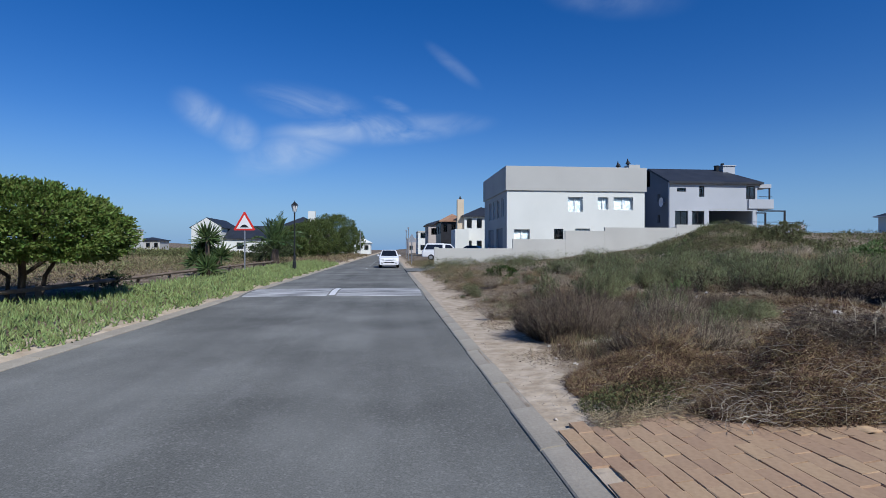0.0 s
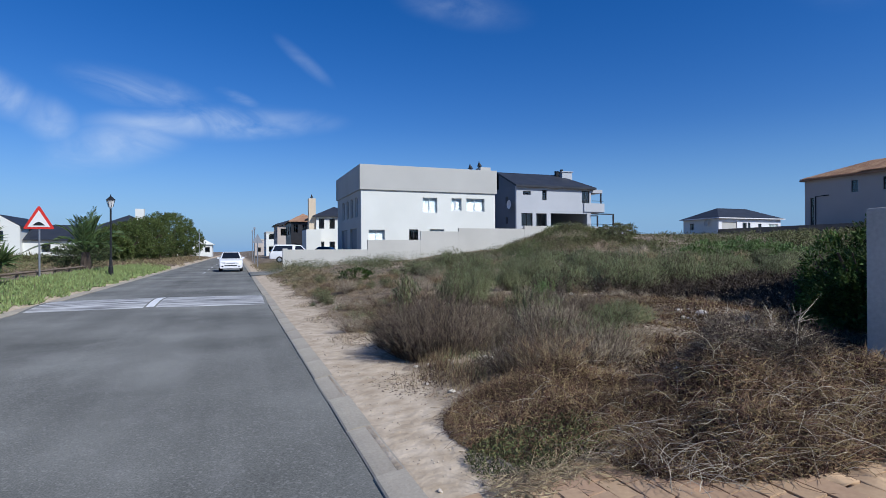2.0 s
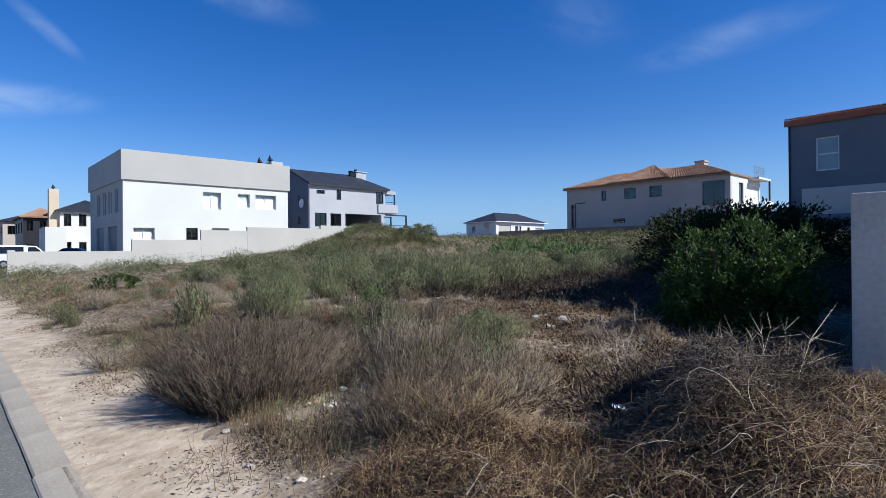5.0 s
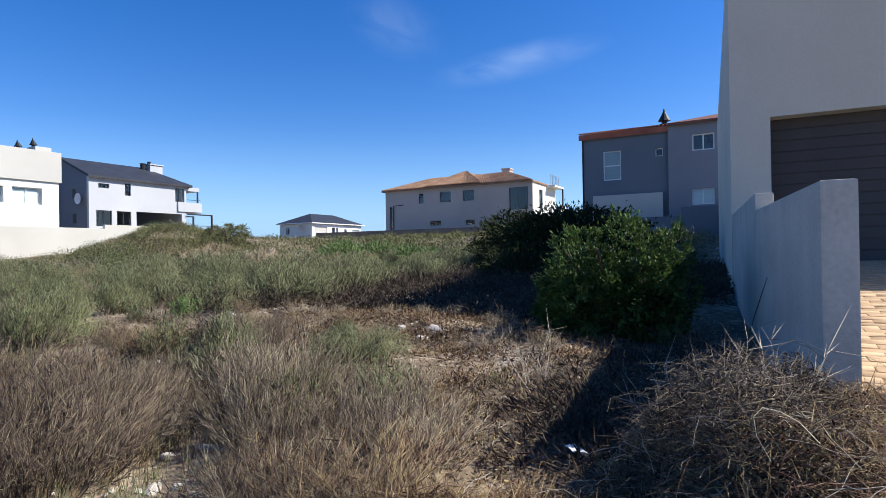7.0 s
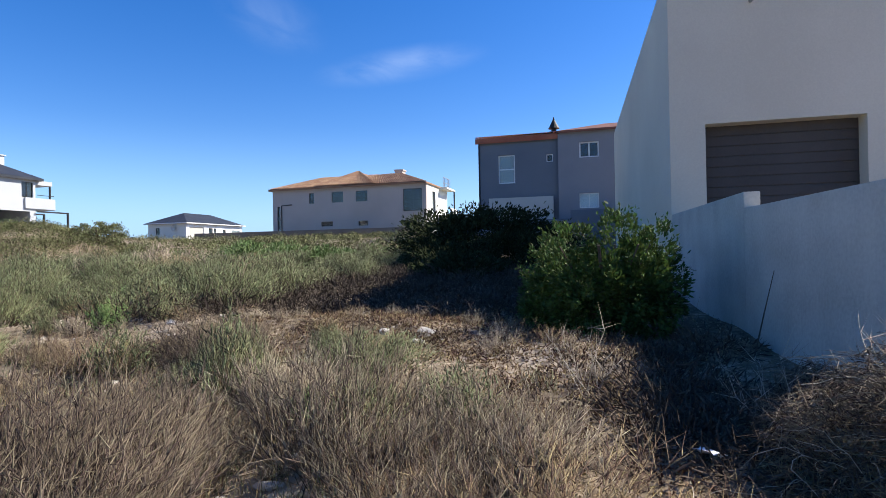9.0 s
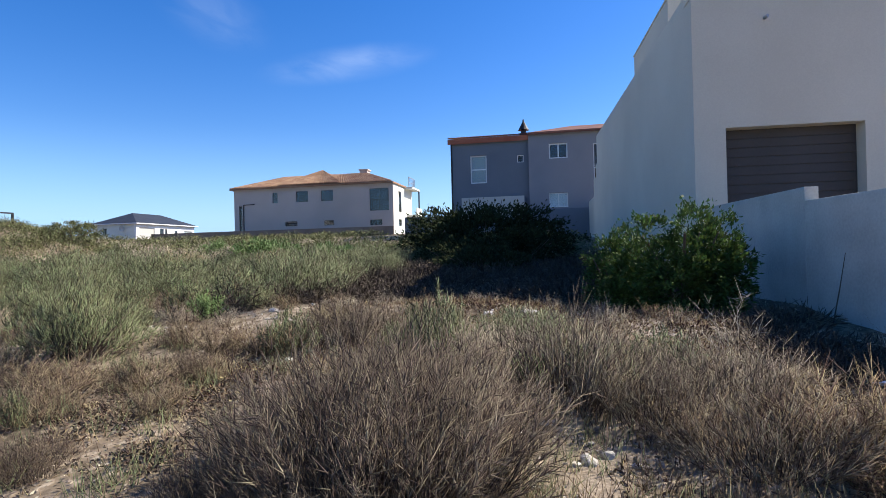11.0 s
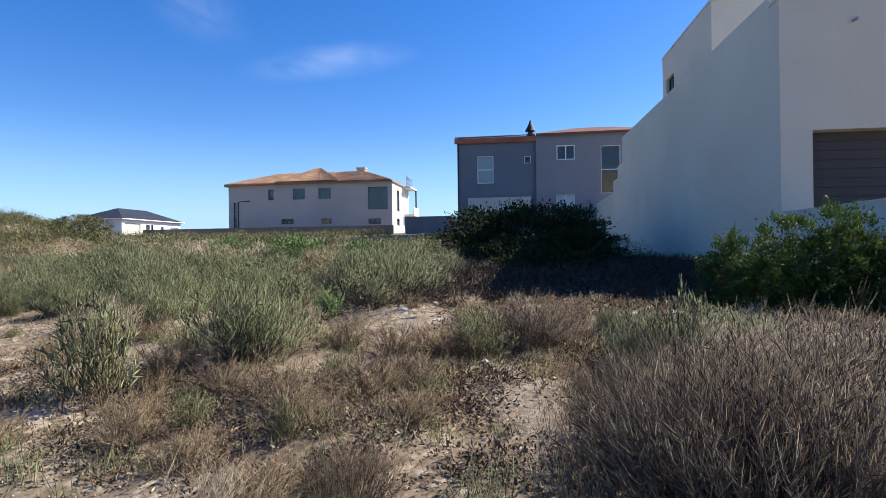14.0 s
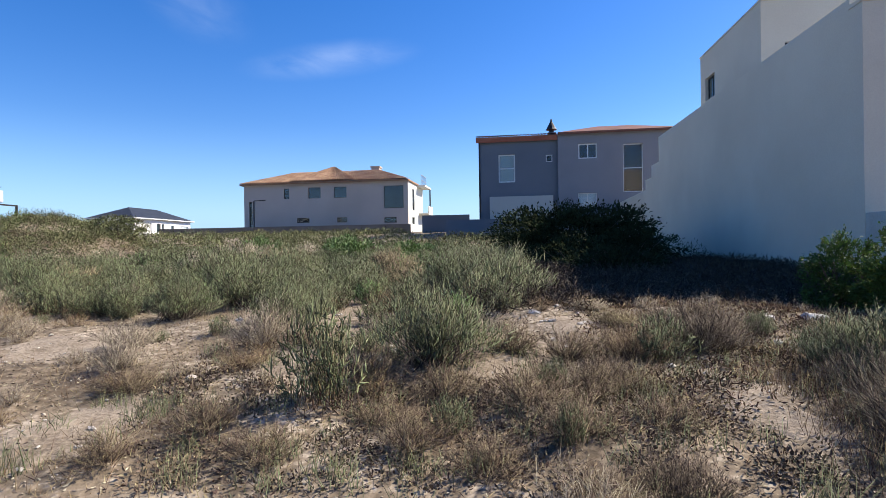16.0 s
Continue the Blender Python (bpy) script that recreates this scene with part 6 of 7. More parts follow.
for i in range(14):
    for j in range(34):
        x, y = 2.0 + (i + rnd.uniform(0.05, 0.95)) * 0.56, 5.6 + (j + rnd.uniform(0.05, 0.95)) * 0.56
        p, q = rnd.random(), rnd.random()
        if bare(x, y) > 0.1 or (6.8 < y < 8.7 and x < 2.95) or x < 2.15 + 1.7 * math.exp(-((y - 8.9) / 0.3) ** 2) + 0.35 * math.sin(y * 2.1) or (y < 7.0 and x < 5.4) or y < 6.2 or math.hypot(x - 6.87, y - 8.9) < 0.7 or math.hypot(x - 4.8, y - 10.45) < 0.5 or math.hypot(x - 3.05, y - 8.3) < 0.42 or math.hypot(x - 2.7, y - 9.6) < 0.85 or any(math.hypot(x - p[0], y - p[1]) < 0.5 * p[2] + 0.1 for p in ROUND[:11] + STALKY + DARK_STALKY + BROWN) or (9.9 < y < 15 and x < 4.2 and rnd.random() < 0.55) or math.hypot(x - 7.65, y - 6.95) < 1.1:
            continue
        if (x > 6.0 + 0.25 * (y - 6) and y < 11.2) or (x > 4.4 and y < 8.5) or (x > 5.2 and y < 12.4):
            if p > 0.35:
                continue
            s = rnd.uniform(0.35, 0.6)
            kind = "dry" if q < 0.6 else "grey"
        elif y > 11.5 and x < 6.6:
            if p > 0.6:
                continue
            s = rnd.uniform(0.25, 0.55) if p > 0.22 else rnd.uniform(0.5, 0.95)
            kind = ("reed" if q < 0.35 else "dry" if q < 0.8 else "grey") if p < 0.22 else "dry" if q < 0.6 else "grey" if q < 0.85 else "reed"
        elif x < 5.4:
            if p > 0.78:
                continue
            s = rnd.uniform(0.7, 1.2) if y < 9.5 else rnd.uniform(0.6, 1.0)
            kind = "dry" if q < 0.45 else "grey" if q < 0.82 else "reed" if q < 0.95 else "fresh"
        else:
            if p > 0.55:
                continue
            s = rnd.uniform(0.7, 1.2)
            kind = "reed" if q < 0.6 else "dry" if q < 0.75 else "grey" if q < 0.88 else "fresh"
        if s < 0.62 and kind in ("dry", "grey"):
            kind = "small"
        rows[kind].append((x, y, s, s * rnd.uniform(0.75, 1.1)))
for kind, protos in (("rounded", rounded), ("stalky", stalky), ("dark", dark_stalky), ("rusty", rusty), ("brown", brown), ("dull", dull), ("small", small), ("dry", dry), ("grey", grey), ("reed", reed), ("fresh", fresh)):
    spread_copies(protos, rows[kind], rnd)

# cut brush beside the driveway
brush_heap("brush_pile", 3, 3.75, 5.35, 1.42, 0.92, 0.44, 4200, P_HEAP, "tangled heap of cut brown brush beside the driveway", 42000, 700)
brush_heap("brush_pile", 5, 4.2, 5.7, 0.95, 0.55, 0.84, 2000, P_DARKTWIG, "tall tangled heap of cut brown brush against the pier", 14000, 130)
brush_heap("brush_pile", 4, 2.75, 6.35, 1.0, 1.0, 0.28, 1500, P_HEAP, "low heap of dry brown twigs on the sand", 26000, 90)
sticks = twig_shrub("bare_bush", 36, 0.45, 0.62, 10, 95, P_BLEACH, P_BLEACH, "bare bleached branching bush beside the pier", 0.0021, 0.3)
sticks.matrix_basis = pose(4.55, 6.05, float(ground_z(4.55, 6.05)))
for bx, by, turn in ((4.2, 5.6, 60),):
    copy_thing(sticks, pose(bx, by, float(ground_z(bx, by)) + 0.12, 12, -10, turn) @ Matrix.Diagonal((1.15, 1.15, 1.1, 1)))
sticks = copy_thing(sticks, pose(5.2, 7.1, float(ground_z(5.2, 7.1)), 0, 0, 130))
rs = np.random.RandomState(8)
n = 5200
a, q = rs.uniform(0, math.tau, n), np.sqrt(rs.uniform(0, 1, n))
x, y = 2.25 + np.cos(a) * q * 0.62, 5.75 + np.sin(a) * q * 0.45
mat_low = thing("low_green_shrub", "low dull green shrub spreading over the paving edge", "shrub", "shrubs on the plot")
mass("foliage", leaves(np.stack([x, y, ground_z(x, y) + rs.uniform(0.02, 0.22, n) * (1 - q * q * 0.8)], 1), rs.normal(0, 1, (n, 3)) + np.array([0, 0, 0.8]), rs.uniform(0.018, 0.04, n), rs.uniform(0.008, 0.014, n)), P_DULL, mat_low)
n = 5200
x = rs.uniform(1.6, 4.8, n)
y = 5.32 - np.clip(x - 2.2, 0, 3) * 0.42 + rs.normal(0, 0.11, n)
stuff("straw_litter", *spikes(np.stack([x, y, np.maximum(ground_z(x, y), drive_z(x)) + 0.01], 1), rs.normal(0, 1, (n, 3)) * np.array([1, 1, 0.25]), rs.uniform(0.05, 0.2, n), np.full(n, 0.0025), rs.normal(0, 0.2, (n, 3)), 1), P_STRAW, "pale straw along the edge of the paving", "straw")

# dry stalks and litter between the shrubs
rs = np.random.RandomState(12)
n = 42000
x, y = 1.75 + 8 * rs.uniform(0, 1, n) ** 1.2, rs.uniform(5.5, 26, n)
keep = (np.sin(x * 2.3 + y) + np.sin(y * 1.9 - x * 0.7) + rs.normal(0, 0.9, n) > 0.1) & (x > 2.0 + 1.7 * np.exp(-((y - 8.95) / 0.22) ** 2) + 0.3 * np.sin(y * 2.1)) & ((y > 5.7) | (x > 3)) & (rs.uniform(0, 1.1, n) > bare(x, y))
x, y = x[keep], y[keep]
n = len(x)
stuff("dry_grass", *spikes(np.stack([x, y, ground_z(x, y) - 0.005], 1), rs.normal(0, 0.55, (n, 3)) + np.array([0, 0, 1.0]), rs.uniform(0.03, 0.16, n), rs.uniform(0.0018, 0.0035, n), rs.normal(0, 0.25, (n, 3)), 1), P_DRY, "short dry brown stalks on sandy soil", "grass")
n = 150
cx, cy = rs.uniform(2.3, 4.9, n), rs.uniform(7.4, 10.5, n)
ok = np.hypot(cx - 3.05, cy - 8.3) > 0.4
k = np.repeat(np.where(ok)[0], 46)
n = len(k)
x, y = cx[k] + rs.normal(0, 0.1, n), cy[k] + rs.normal(0, 0.1, n)
stuff("dry_stalks", *spikes(np.stack([x, y, ground_z(x, y) - 0.01], 1), rs.normal(0, 0.28, (n, 3)) + np.array([0, 0, 1.0]), rs.uniform(0.07, 0.27, n), rs.uniform(0.0014, 0.0026, n), rs.normal(0, 0.12, (n, 3))), P_DRY, "upright dry brown stalks standing in clumps", "grass")
n = 46000
x, y = 1.6 + 7 * rs.uniform(0, 1, n) ** 1.2, rs.uniform(5.5, 22, n)
keep = (x > 1.9 + 1.7 * np.exp(-((y - 8.95) / 0.22) ** 2) + 0.35 * np.sin(y * 2.1) + rs.normal(0, 0.1, n)) & (rs.uniform(0, 1.4, n) > bare(x, y))
x, y = x[keep], y[keep]
n = len(x)
stuff("leaf_litter", *leaves(np.stack([x, y, ground_z(x, y) + 0.006], 1), rs.normal(0, 1, (n, 3)) * np.array([1, 1, 0.25]), rs.uniform(0.015, 0.05, n), rs.uniform(0.006, 0.016, n)), P_GREY, "brown leaf litter on sand", "litter")


# scrub over the rest of the plot and the far dunes
def scrub(name, seed, xr, yr, count, mat, label, blades, r, h, test, blade=(0.12, 0.3), wid=0.022):
    rs = np.random.RandomState(seed)
    cx, cy = rs.uniform(*xr, count), rs.uniform(*yr, count)
    ok = test(cx, cy, rs)
    cx, cy = cx[ok], cy[ok]
    size = rs.uniform(0.6, 1.3, len(cx))
    k = np.repeat(np.arange(len(cx)), blades)
    m = len(k)
    a, q = rs.uniform(0, math.tau, m), np.sqrt(rs.uniform(0, 1, m))
    x, y = cx[k] + np.cos(a) * q * r * size[k], cy[k] + np.sin(a) * q * r * size[k]
    z = ground_z(x, y) + h * size[k] * np.sqrt(np.maximum(1 - q * q, 0)) * rs.uniform(0.2, 0.9, m)
    way = np.stack([np.cos(a) * q, np.sin(a) * q, np.full(m, 0.5)], 1) + rs.normal(0, 0.6, (m, 3))
    return stuff(name, *leaves(np.stack([x, y, z], 1), way, rs.uniform(*blade, m) * size[k], np.full(m, wid) * rs.uniform(0.7, 1.5, m)), mat, label, "scrub")


def on_plot(x, y, rs):
    house = (x > 11) & (y < 6.6 + (x - 11.5) * 0.04)
    shade = (x > 8.5) & (x < 17.5) & (y < 12.3)
    built = shade | ((x > 41) & (y < 24)) | ((y > 43) & (x > 3.2)) | (x > 53.6)
    return ~house & ~built & (y > 5.8) & (x > 2.3 + 0.3 * np.sin(y))


far_rows = lambda x, y, rs: on_plot(x, y, rs) & ((x > 9.2) | (y > 24))
scrub("olive_scrub", 61, (2.2, 28), (6, 43.8), 700, P_REED, "grey-green scrub in rounded clumps over the plot", 330, 0.78, 0.72, lambda x, y, rs: far_rows(x, y, rs) & (rs.uniform(0, 1, len(x)) < 0.62 + 0.4 * np.sin(x * 0.9 + 1.3 * np.sin(y * 0.6))), (0.06, 0.16), 0.017)
scrub("green_scrub", 62, (9, 30), (8, 40), 90, P_GREEN, "brighter green scrub among the dry bushes", 380, 0.7, 0.65, lambda x, y, rs: far_rows(x, y, rs) & (np.sin(x * 0.6) * np.sin(y * 0.5 + 1) > 0.1), (0.06, 0.15), 0.018)
scrub("dry_scrub", 63, (2.2, 36), (6, 43.8), 950, P_FARDRY, "dry brown scrub covering the plot", 50, 0.5, 0.3, far_rows, (0.06, 0.2), 0.011)
# scrub kept to the shadow outlines; its dark colour deepens the shade
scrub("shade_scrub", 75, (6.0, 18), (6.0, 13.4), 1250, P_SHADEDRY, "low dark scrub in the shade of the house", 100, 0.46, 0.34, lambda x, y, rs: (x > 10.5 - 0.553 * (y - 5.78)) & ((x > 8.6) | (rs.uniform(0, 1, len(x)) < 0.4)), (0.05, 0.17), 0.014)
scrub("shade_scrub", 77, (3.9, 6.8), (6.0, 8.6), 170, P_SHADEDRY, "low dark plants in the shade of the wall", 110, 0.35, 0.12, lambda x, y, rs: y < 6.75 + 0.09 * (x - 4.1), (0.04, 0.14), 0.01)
scrub("dry_mat", 81, (3.7, 10.2), (6.5, 11.6), 560, P_HEAP, "low crumbled brown litter on the sand", 95, 0.26, 0.07, lambda x, y, rs: y > 6.6 + 0.09 * (x - 4.1), (0.02, 0.07), 0.011)
scrub("dry_mat", 78, (2.2, 5.2), (6.8, 15.5), 620, P_RUST, "low crisp rust-brown dry plants matted on the sand", 75, 0.17, 0.05, lambda x, y, rs: (x > 2.3 + 0.3 * np.sin(y * 2.1)) & (np.sin(x * 2.1 + 1) + np.sin(y * 1.4 + x) > -0.7) & (bare(x, y) < 0.1), (0.015, 0.045), 0.012)
# small green sprouts between the dry plants
rs = np.random.RandomState(19)
n = 190
cx, cy = rs.uniform(2.3, 5.6, n), rs.uniform(7.4, 15.6, n)
k = np.repeat(np.arange(n), 34)
n = len(k)
x, y = cx[k] + rs.normal(0, 0.07, n), cy[k] + rs.normal(0, 0.07, n)
stuff("green_sprouts", *spikes(np.stack([x, y, ground_z(x, y) - 0.01], 1), rs.normal(0, 0.3, (n, 3)) + np.array([0, 0, 1.0]), rs.uniform(0.05, 0.2, n), rs.uniform(0.0025, 0.004, n), rs.normal(0, 0.12, (n, 3)), 1), P_REED, "small grey-green sprouts among dry litter", "sprouts")
scrub("dune_scrub", 64, (24, 54), (4, 60), 1100, P_FAR, "olive scrub on the dune", 80, 0.9, 0.55, on_plot, (0.12, 0.28), 0.045)
scrub("dune_scrub", 65, (44, 170), (44, 170), 900, P_FAR, "olive scrub on the far dune", 40, 1.6, 0.5, lambda x, y, rs: ~((abs(x - 90) < 12) & (abs(y - 81) < 14)) & ((x > 68) | (y > 66)), (0.3, 0.6), 0.13)
scrub("field_scrub", 66, (-70, -8.6), (6, 84), 1300, P_FARDRY, "dry brown scrub in the field behind the fence", 60, 0.9, 0.4, lambda x, y, rs: x < -8.6, (0.1, 0.22), 0.028)
scrub("field_scrub", 67, (-70, -9), (20, 84), 450, P_FAR, "olive scrub in the field behind the fence", 60, 1.0, 0.55, lambda x, y, rs: x < -9.5, (0.15, 0.35), 0.045)
scrub("field_scrub", 79, (-27, -8.4), (6, 50), 620, P_FARDRY, "dry brown scrub close behind the pole fence", 170, 0.75, 0.42, lambda x, y, rs: (x < -8.5) & (np.hypot(x + 8.25, y - 13.7) > 1.2), (0.05, 0.14), 0.012)
scrub("field_scrub", 80, (-27, -8.6), (8, 50), 160, P_FAR, "olive scrub close behind the pole fence", 240, 0.7, 0.5, lambda x, y, rs: x < -8.8, (0.05, 0.14), 0.014)
mound = lambda x, y, rs: ((x - 21.2) / 5.0) ** 2 + ((y - 33.8) / 4.2) ** 2 < 1
scrub("mound_scrub", 69, (16.2, 26.2), (29.6, 38), 210, P_FAR, "olive scrub covering a low sandy mound", 240, 0.6, 0.42, mound, (0.06, 0.18), 0.02)
scrub("mound_scrub", 70, (16.2, 26.2), (29.6, 38), 110, P_FARDRY, "dry scrub covering a low sandy mound", 160, 0.5, 0.42, mound, (0.06, 0.18), 0.015)
scrub("field_scrub", 76, (-220, -14), (84, 260), 900, P_FAR, "olive scrub far across the field", 30, 2.6, 0.9, lambda x, y, rs: ~((x > -31) & (x < -9) & (y < 108)), (0.5, 1.0), 0.16)
scrub("field_scrub", 82, (-13, -5.3), (50, 130), 700, P_FARDRY, "dry brown scrub under the trees beside the road", 60, 0.8, 0.28, lambda x, y, rs: x < -5.75, (0.1, 0.26), 0.04)
scrub("field_scrub", 83, (-60, -9), (55, 110), 420, P_DULL, "dark olive scrub across the field", 70, 1.3, 0.7, lambda x, y, rs: ~((x > -31) & (x < -9) & (y > 84)), (0.25, 0.5), 0.09)
scrub("verge_scrub", 68, (1.75, 4.2), (19, 62), 460, P_FARDRY, "dry grass beside the road", 90, 0.4, 0.2, lambda x, y, rs: (x > 2.35 - 0.012 * (y - 19)) & ~((y > 37) & (y < 44.5) & (x < 3.4)), (0.05, 0.15), 0.012)

# bushes
b = leafy_bush("leafy_bush", 71, 0.8, 0.84, 1.5, 26000, 0.06, P_LEAF, "dense dark green leafy bush beside the boundary wall", clumps=420,
               lobes=((0.05, -0.15, 0.66, 0.6, 1.42), (0.0, 0.4, 0.55, 0.48, 1.25), (0.15, -0.52, 0.5, 0.4, 1.3), (-0.32, 0.15, 0.45, 0.5, 0.95), (-0.25, -0.35, 0.42, 0.4, 1.02), (0.1, 0.75, 0.35, 0.25, 0.75)))
b.matrix_basis = pose(7.65, 6.95, float(ground_z(7.65, 6.95)) - 0.05)
b = leafy_bush("leafy_bush", 74, 0.55, 0.55, 1.2, 7000, 0.058, P_LEAF, "smaller dark green bush behind a leafy bush", clumps=130)
b.matrix_basis = pose(8.75, 7.6, float(ground_z(8.75, 7.6)) - 0.05)
b = leafy_bush("dark_bush", 72, 3.1, 2.9, 2.1, 19000, 0.13, P_SHADELEAF, "broad bush in the shade of the house, its leaves coloured dark for it", clumps=260)
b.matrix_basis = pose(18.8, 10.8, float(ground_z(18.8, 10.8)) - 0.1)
# low bushes added only to make the shaded ground darker
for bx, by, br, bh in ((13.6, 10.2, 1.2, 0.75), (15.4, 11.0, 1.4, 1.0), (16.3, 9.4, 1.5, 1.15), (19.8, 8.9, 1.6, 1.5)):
    b = leafy_bush("low_dark_bush", int(bx * 10), br, br, bh, 3800, 0.1, P_SHADELEAF, "low bush added to darken the shade of the house", clumps=120)
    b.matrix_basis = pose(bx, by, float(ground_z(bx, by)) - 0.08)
for sx, sy, s in ((4.6, 23.6, 0.55), (16.5, 17.8, 1.0), (19.0, 16.4, 0.9), (22, 20, 1.0), (28.5, 27, 1.2), (23.2, 31.6, 1.1), (24.6, 33.0, 1.25)):
    b = leafy_bush("green_bush", int(80 + sx), 1.2 * s, 1.0 * s, 1.0 * s, 3500, 0.1, P_LEAF if s < 0.6 else P_FAR if sy > 29 else P_GREEN, "rounded fresh green bush on the plot" if sy < 29 else "rounded olive bush on the end of the mound", clumps=110)
    b.matrix_basis = pose(sx, sy, float(ground_z(sx, sy)) - 0.05)

# ---- planted verge across the road ----
rs = np.random.RandomState(14)
n = 20000
y = 4 + 52 * rs.uniform(0, 1, n) ** 1.7
x = -5.12 - 2.5 * rs.uniform(0, 1, n) - 0.1 * np.sin(y * 2.3)
stuff("ice_plants", *spikes(np.stack([x, y, ground_z(x, y) + rs.uniform(-0.01, 0.05, n)], 1), rs.normal(0, 0.5, (n, 3)) + np.array([0, 0, 1.0]), rs.uniform(0.07, 0.15, n) * (1 + (y - 4) / 60), rs.uniform(0.014, 0.021, n) * (1 + (y - 4) / 30), rs.normal(0, 0.2, (n, 3)), 1), P_ICE, "bright green ice plants covering the road verge", "ground cover")

fence = thing("pole_fence", "low weathered wooden pole fence along the verge", "fence")
FX = -7.75
for k in range(13):
    yy = 9 + 2.4 * k
    z = float(ground_z(FX, yy))
    part("post", tube(bmesh.new(), [(FX, yy, z - 0.2), (FX, yy, z + 0.36), (FX, yy, z + 0.38)], [0.06, 0.058, 0.045], 8), M_WOOD, fence)
    if k < 12:
        z2 = float(ground_z(FX, yy + 2.4))
        part("rail", tube(bmesh.new(), [(FX + 0.07, yy - 0.08, z + 0.28), (FX + 0.07, yy + 2.48, z2 + 0.28)], [0.05, 0.045], 8), M_WOOD, fence)

# round-crowned tree
rs = np.random.RandomState(90)
tr = thing("round_tree", "round-crowned evergreen tree with several slim trunks", "tree")
b = bmesh.new()
tips = []
for k in range(7):
    a = k * math.tau / 7 + rs.uniform(-0.3, 0.3)
    bx, by = math.cos(a) * rs.uniform(0.15, 0.75), math.sin(a) * rs.uniform(0.15, 0.75)
    tx, ty = math.cos(a) * rs.uniform(0.9, 1.7), math.sin(a) * rs.uniform(0.9, 1.7)
    tube(b, [(bx, by, -0.15), (bx * 1.1 + 0.05, by * 1.1, 0.5), (tx * 0.75, ty * 0.75, 1.15), (tx, ty, 1.9)], [0.055, 0.045, 0.035, 0.02], 7)
    for m in range(3):
        c = rs.uniform(0, math.tau)
        tube(b, [(tx * 0.62, ty * 0.62, 0.95), (tx * 0.8 + math.cos(c) * 0.4, ty * 0.8 + math.sin(c) * 0.4, 1.35), (tx + math.cos(c) * 0.7, ty + math.sin(c) * 0.7, 1.85)], [0.035, 0.025, 0.01], 5)
part("trunk", b, M_BARK, tr)
v, t = leafy_crown(rs, 85000, 2.3, 2.5, 1.13, 1700, 0.092, -0.5, 0.5, 0.032)
part("crown", mesh_from("crown", v + np.array([0, 0, 1.42]), t), P_TREE, tr)
tr.matrix_basis = pose(-8.25, 13.7, float(ground_z(-8.25, 13.7)))
low = leafy_bush("low_shrub", 91, 0.6, 0.5, 0.45, 1500, 0.06, P_DARKGREEN, "low dark shrub under the tree", clumps=70)
low.matrix_basis = pose(-7.9, 17.2, float(ground_z(-7.9, 17.2)))

# spiky yucca
yu = thing("yucca", "spiky green yucca with sword-shaped leaves", "yucca")
rs = np.random.RandomState(95)
b = bmesh.new()
pairs = []
for hx, hy, hz, s, lean in ((0, 0, 1.35, 1.0, 0.1), (0.4, 0.2, 0.7, 0.85, 0.4), (-0.4, 0.1, 0.55, 0.85, -0.4), (0.1, -0.3, 0.3, 0.9, 0.2), (-0.2, 0.3, 0.9, 0.8, -0.2)):
    tube(b, [(hx * 0.3, hy * 0.3, -0.1), (hx, hy, hz)], [0.09, 0.07], 7)
    m = 150
    a, e = rs.uniform(0, math.tau, m), rs.uniform(-0.5, 1.35, m)
    d = np.stack([np.cos(a) * np.cos(e), np.sin(a) * np.cos(e), np.sin(e)], 1)
    pairs.append(leaves(np.tile([hx, hy, hz], (m, 1)) + rs.normal(0, 0.04, (m, 3)), d, rs.uniform(0.5, 0.75, m) * s, np.full(m, 0.055), 0.15))
part("trunk", b, M_BARK, yu)
part("foliage", mesh_from("foliage", *joined(*pairs)), P_PALM, yu)
yu.matrix_basis = pose(-7.5, 24.2, float(ground_z(-7.5, 24.2))) @ Matrix.Diagonal((1.15, 1.15, 1.15, 1))

# date palm
pm = thing("date_palm", "young date palm with arching feathery fronds", "palm")
rs = np.random.RandomState(97)
part("trunk", tube(bmesh.new(), [(0, 0, -0.1), (0, 0, 0.4), (0, 0, 0.8)], [0.2, 0.19, 0.14], 10), M_BARK, pm)
at, way, ln, stems = [], [], [], []
for k in range(34):
    a, up = rs.uniform(0, math.tau), rs.uniform(0.62, 1.42)
    L = rs.uniform(2.0, 2.6)
    f = np.linspace(0, 1, 26)
    drop = L * (1.45 - up * 0.65) * 0.55
    px = np.stack([np.cos(a) * np.cos(up) * L * f, np.sin(a) * np.cos(up) * L * f, 0.75 + np.sin(up) * L * f - drop * f * f], 1)
    stems.append(px[::5][:6])
    sd = np.array([-math.sin(a), math.cos(a), 0.0])
    for s in (-1, 1):
        for p, q, ff in zip(px[4:], px[3:-1], f[4:]):
            at.append(p)
            way.append(unit((p - q)[None])[0] * 0.9 + sd * s * 0.8 + np.array([0, 0, 0.15]))
            ln.append(0.42 * (1 - 0.6 * ff * ff))
part("fronds", mesh_from("fronds", *joined(leaves(np.array(at), np.array(way), np.array(ln), np.full(len(at), 0.035), 0.1), strands(np.array(stems), np.full(len(stems), 0.02)))), P_PALM, pm)
pm.matrix_basis = pose(-7.7, 38.5, float(ground_z(-7.7, 38.5))) @ Matrix.Diagonal((1.4, 1.4, 1.4, 1))

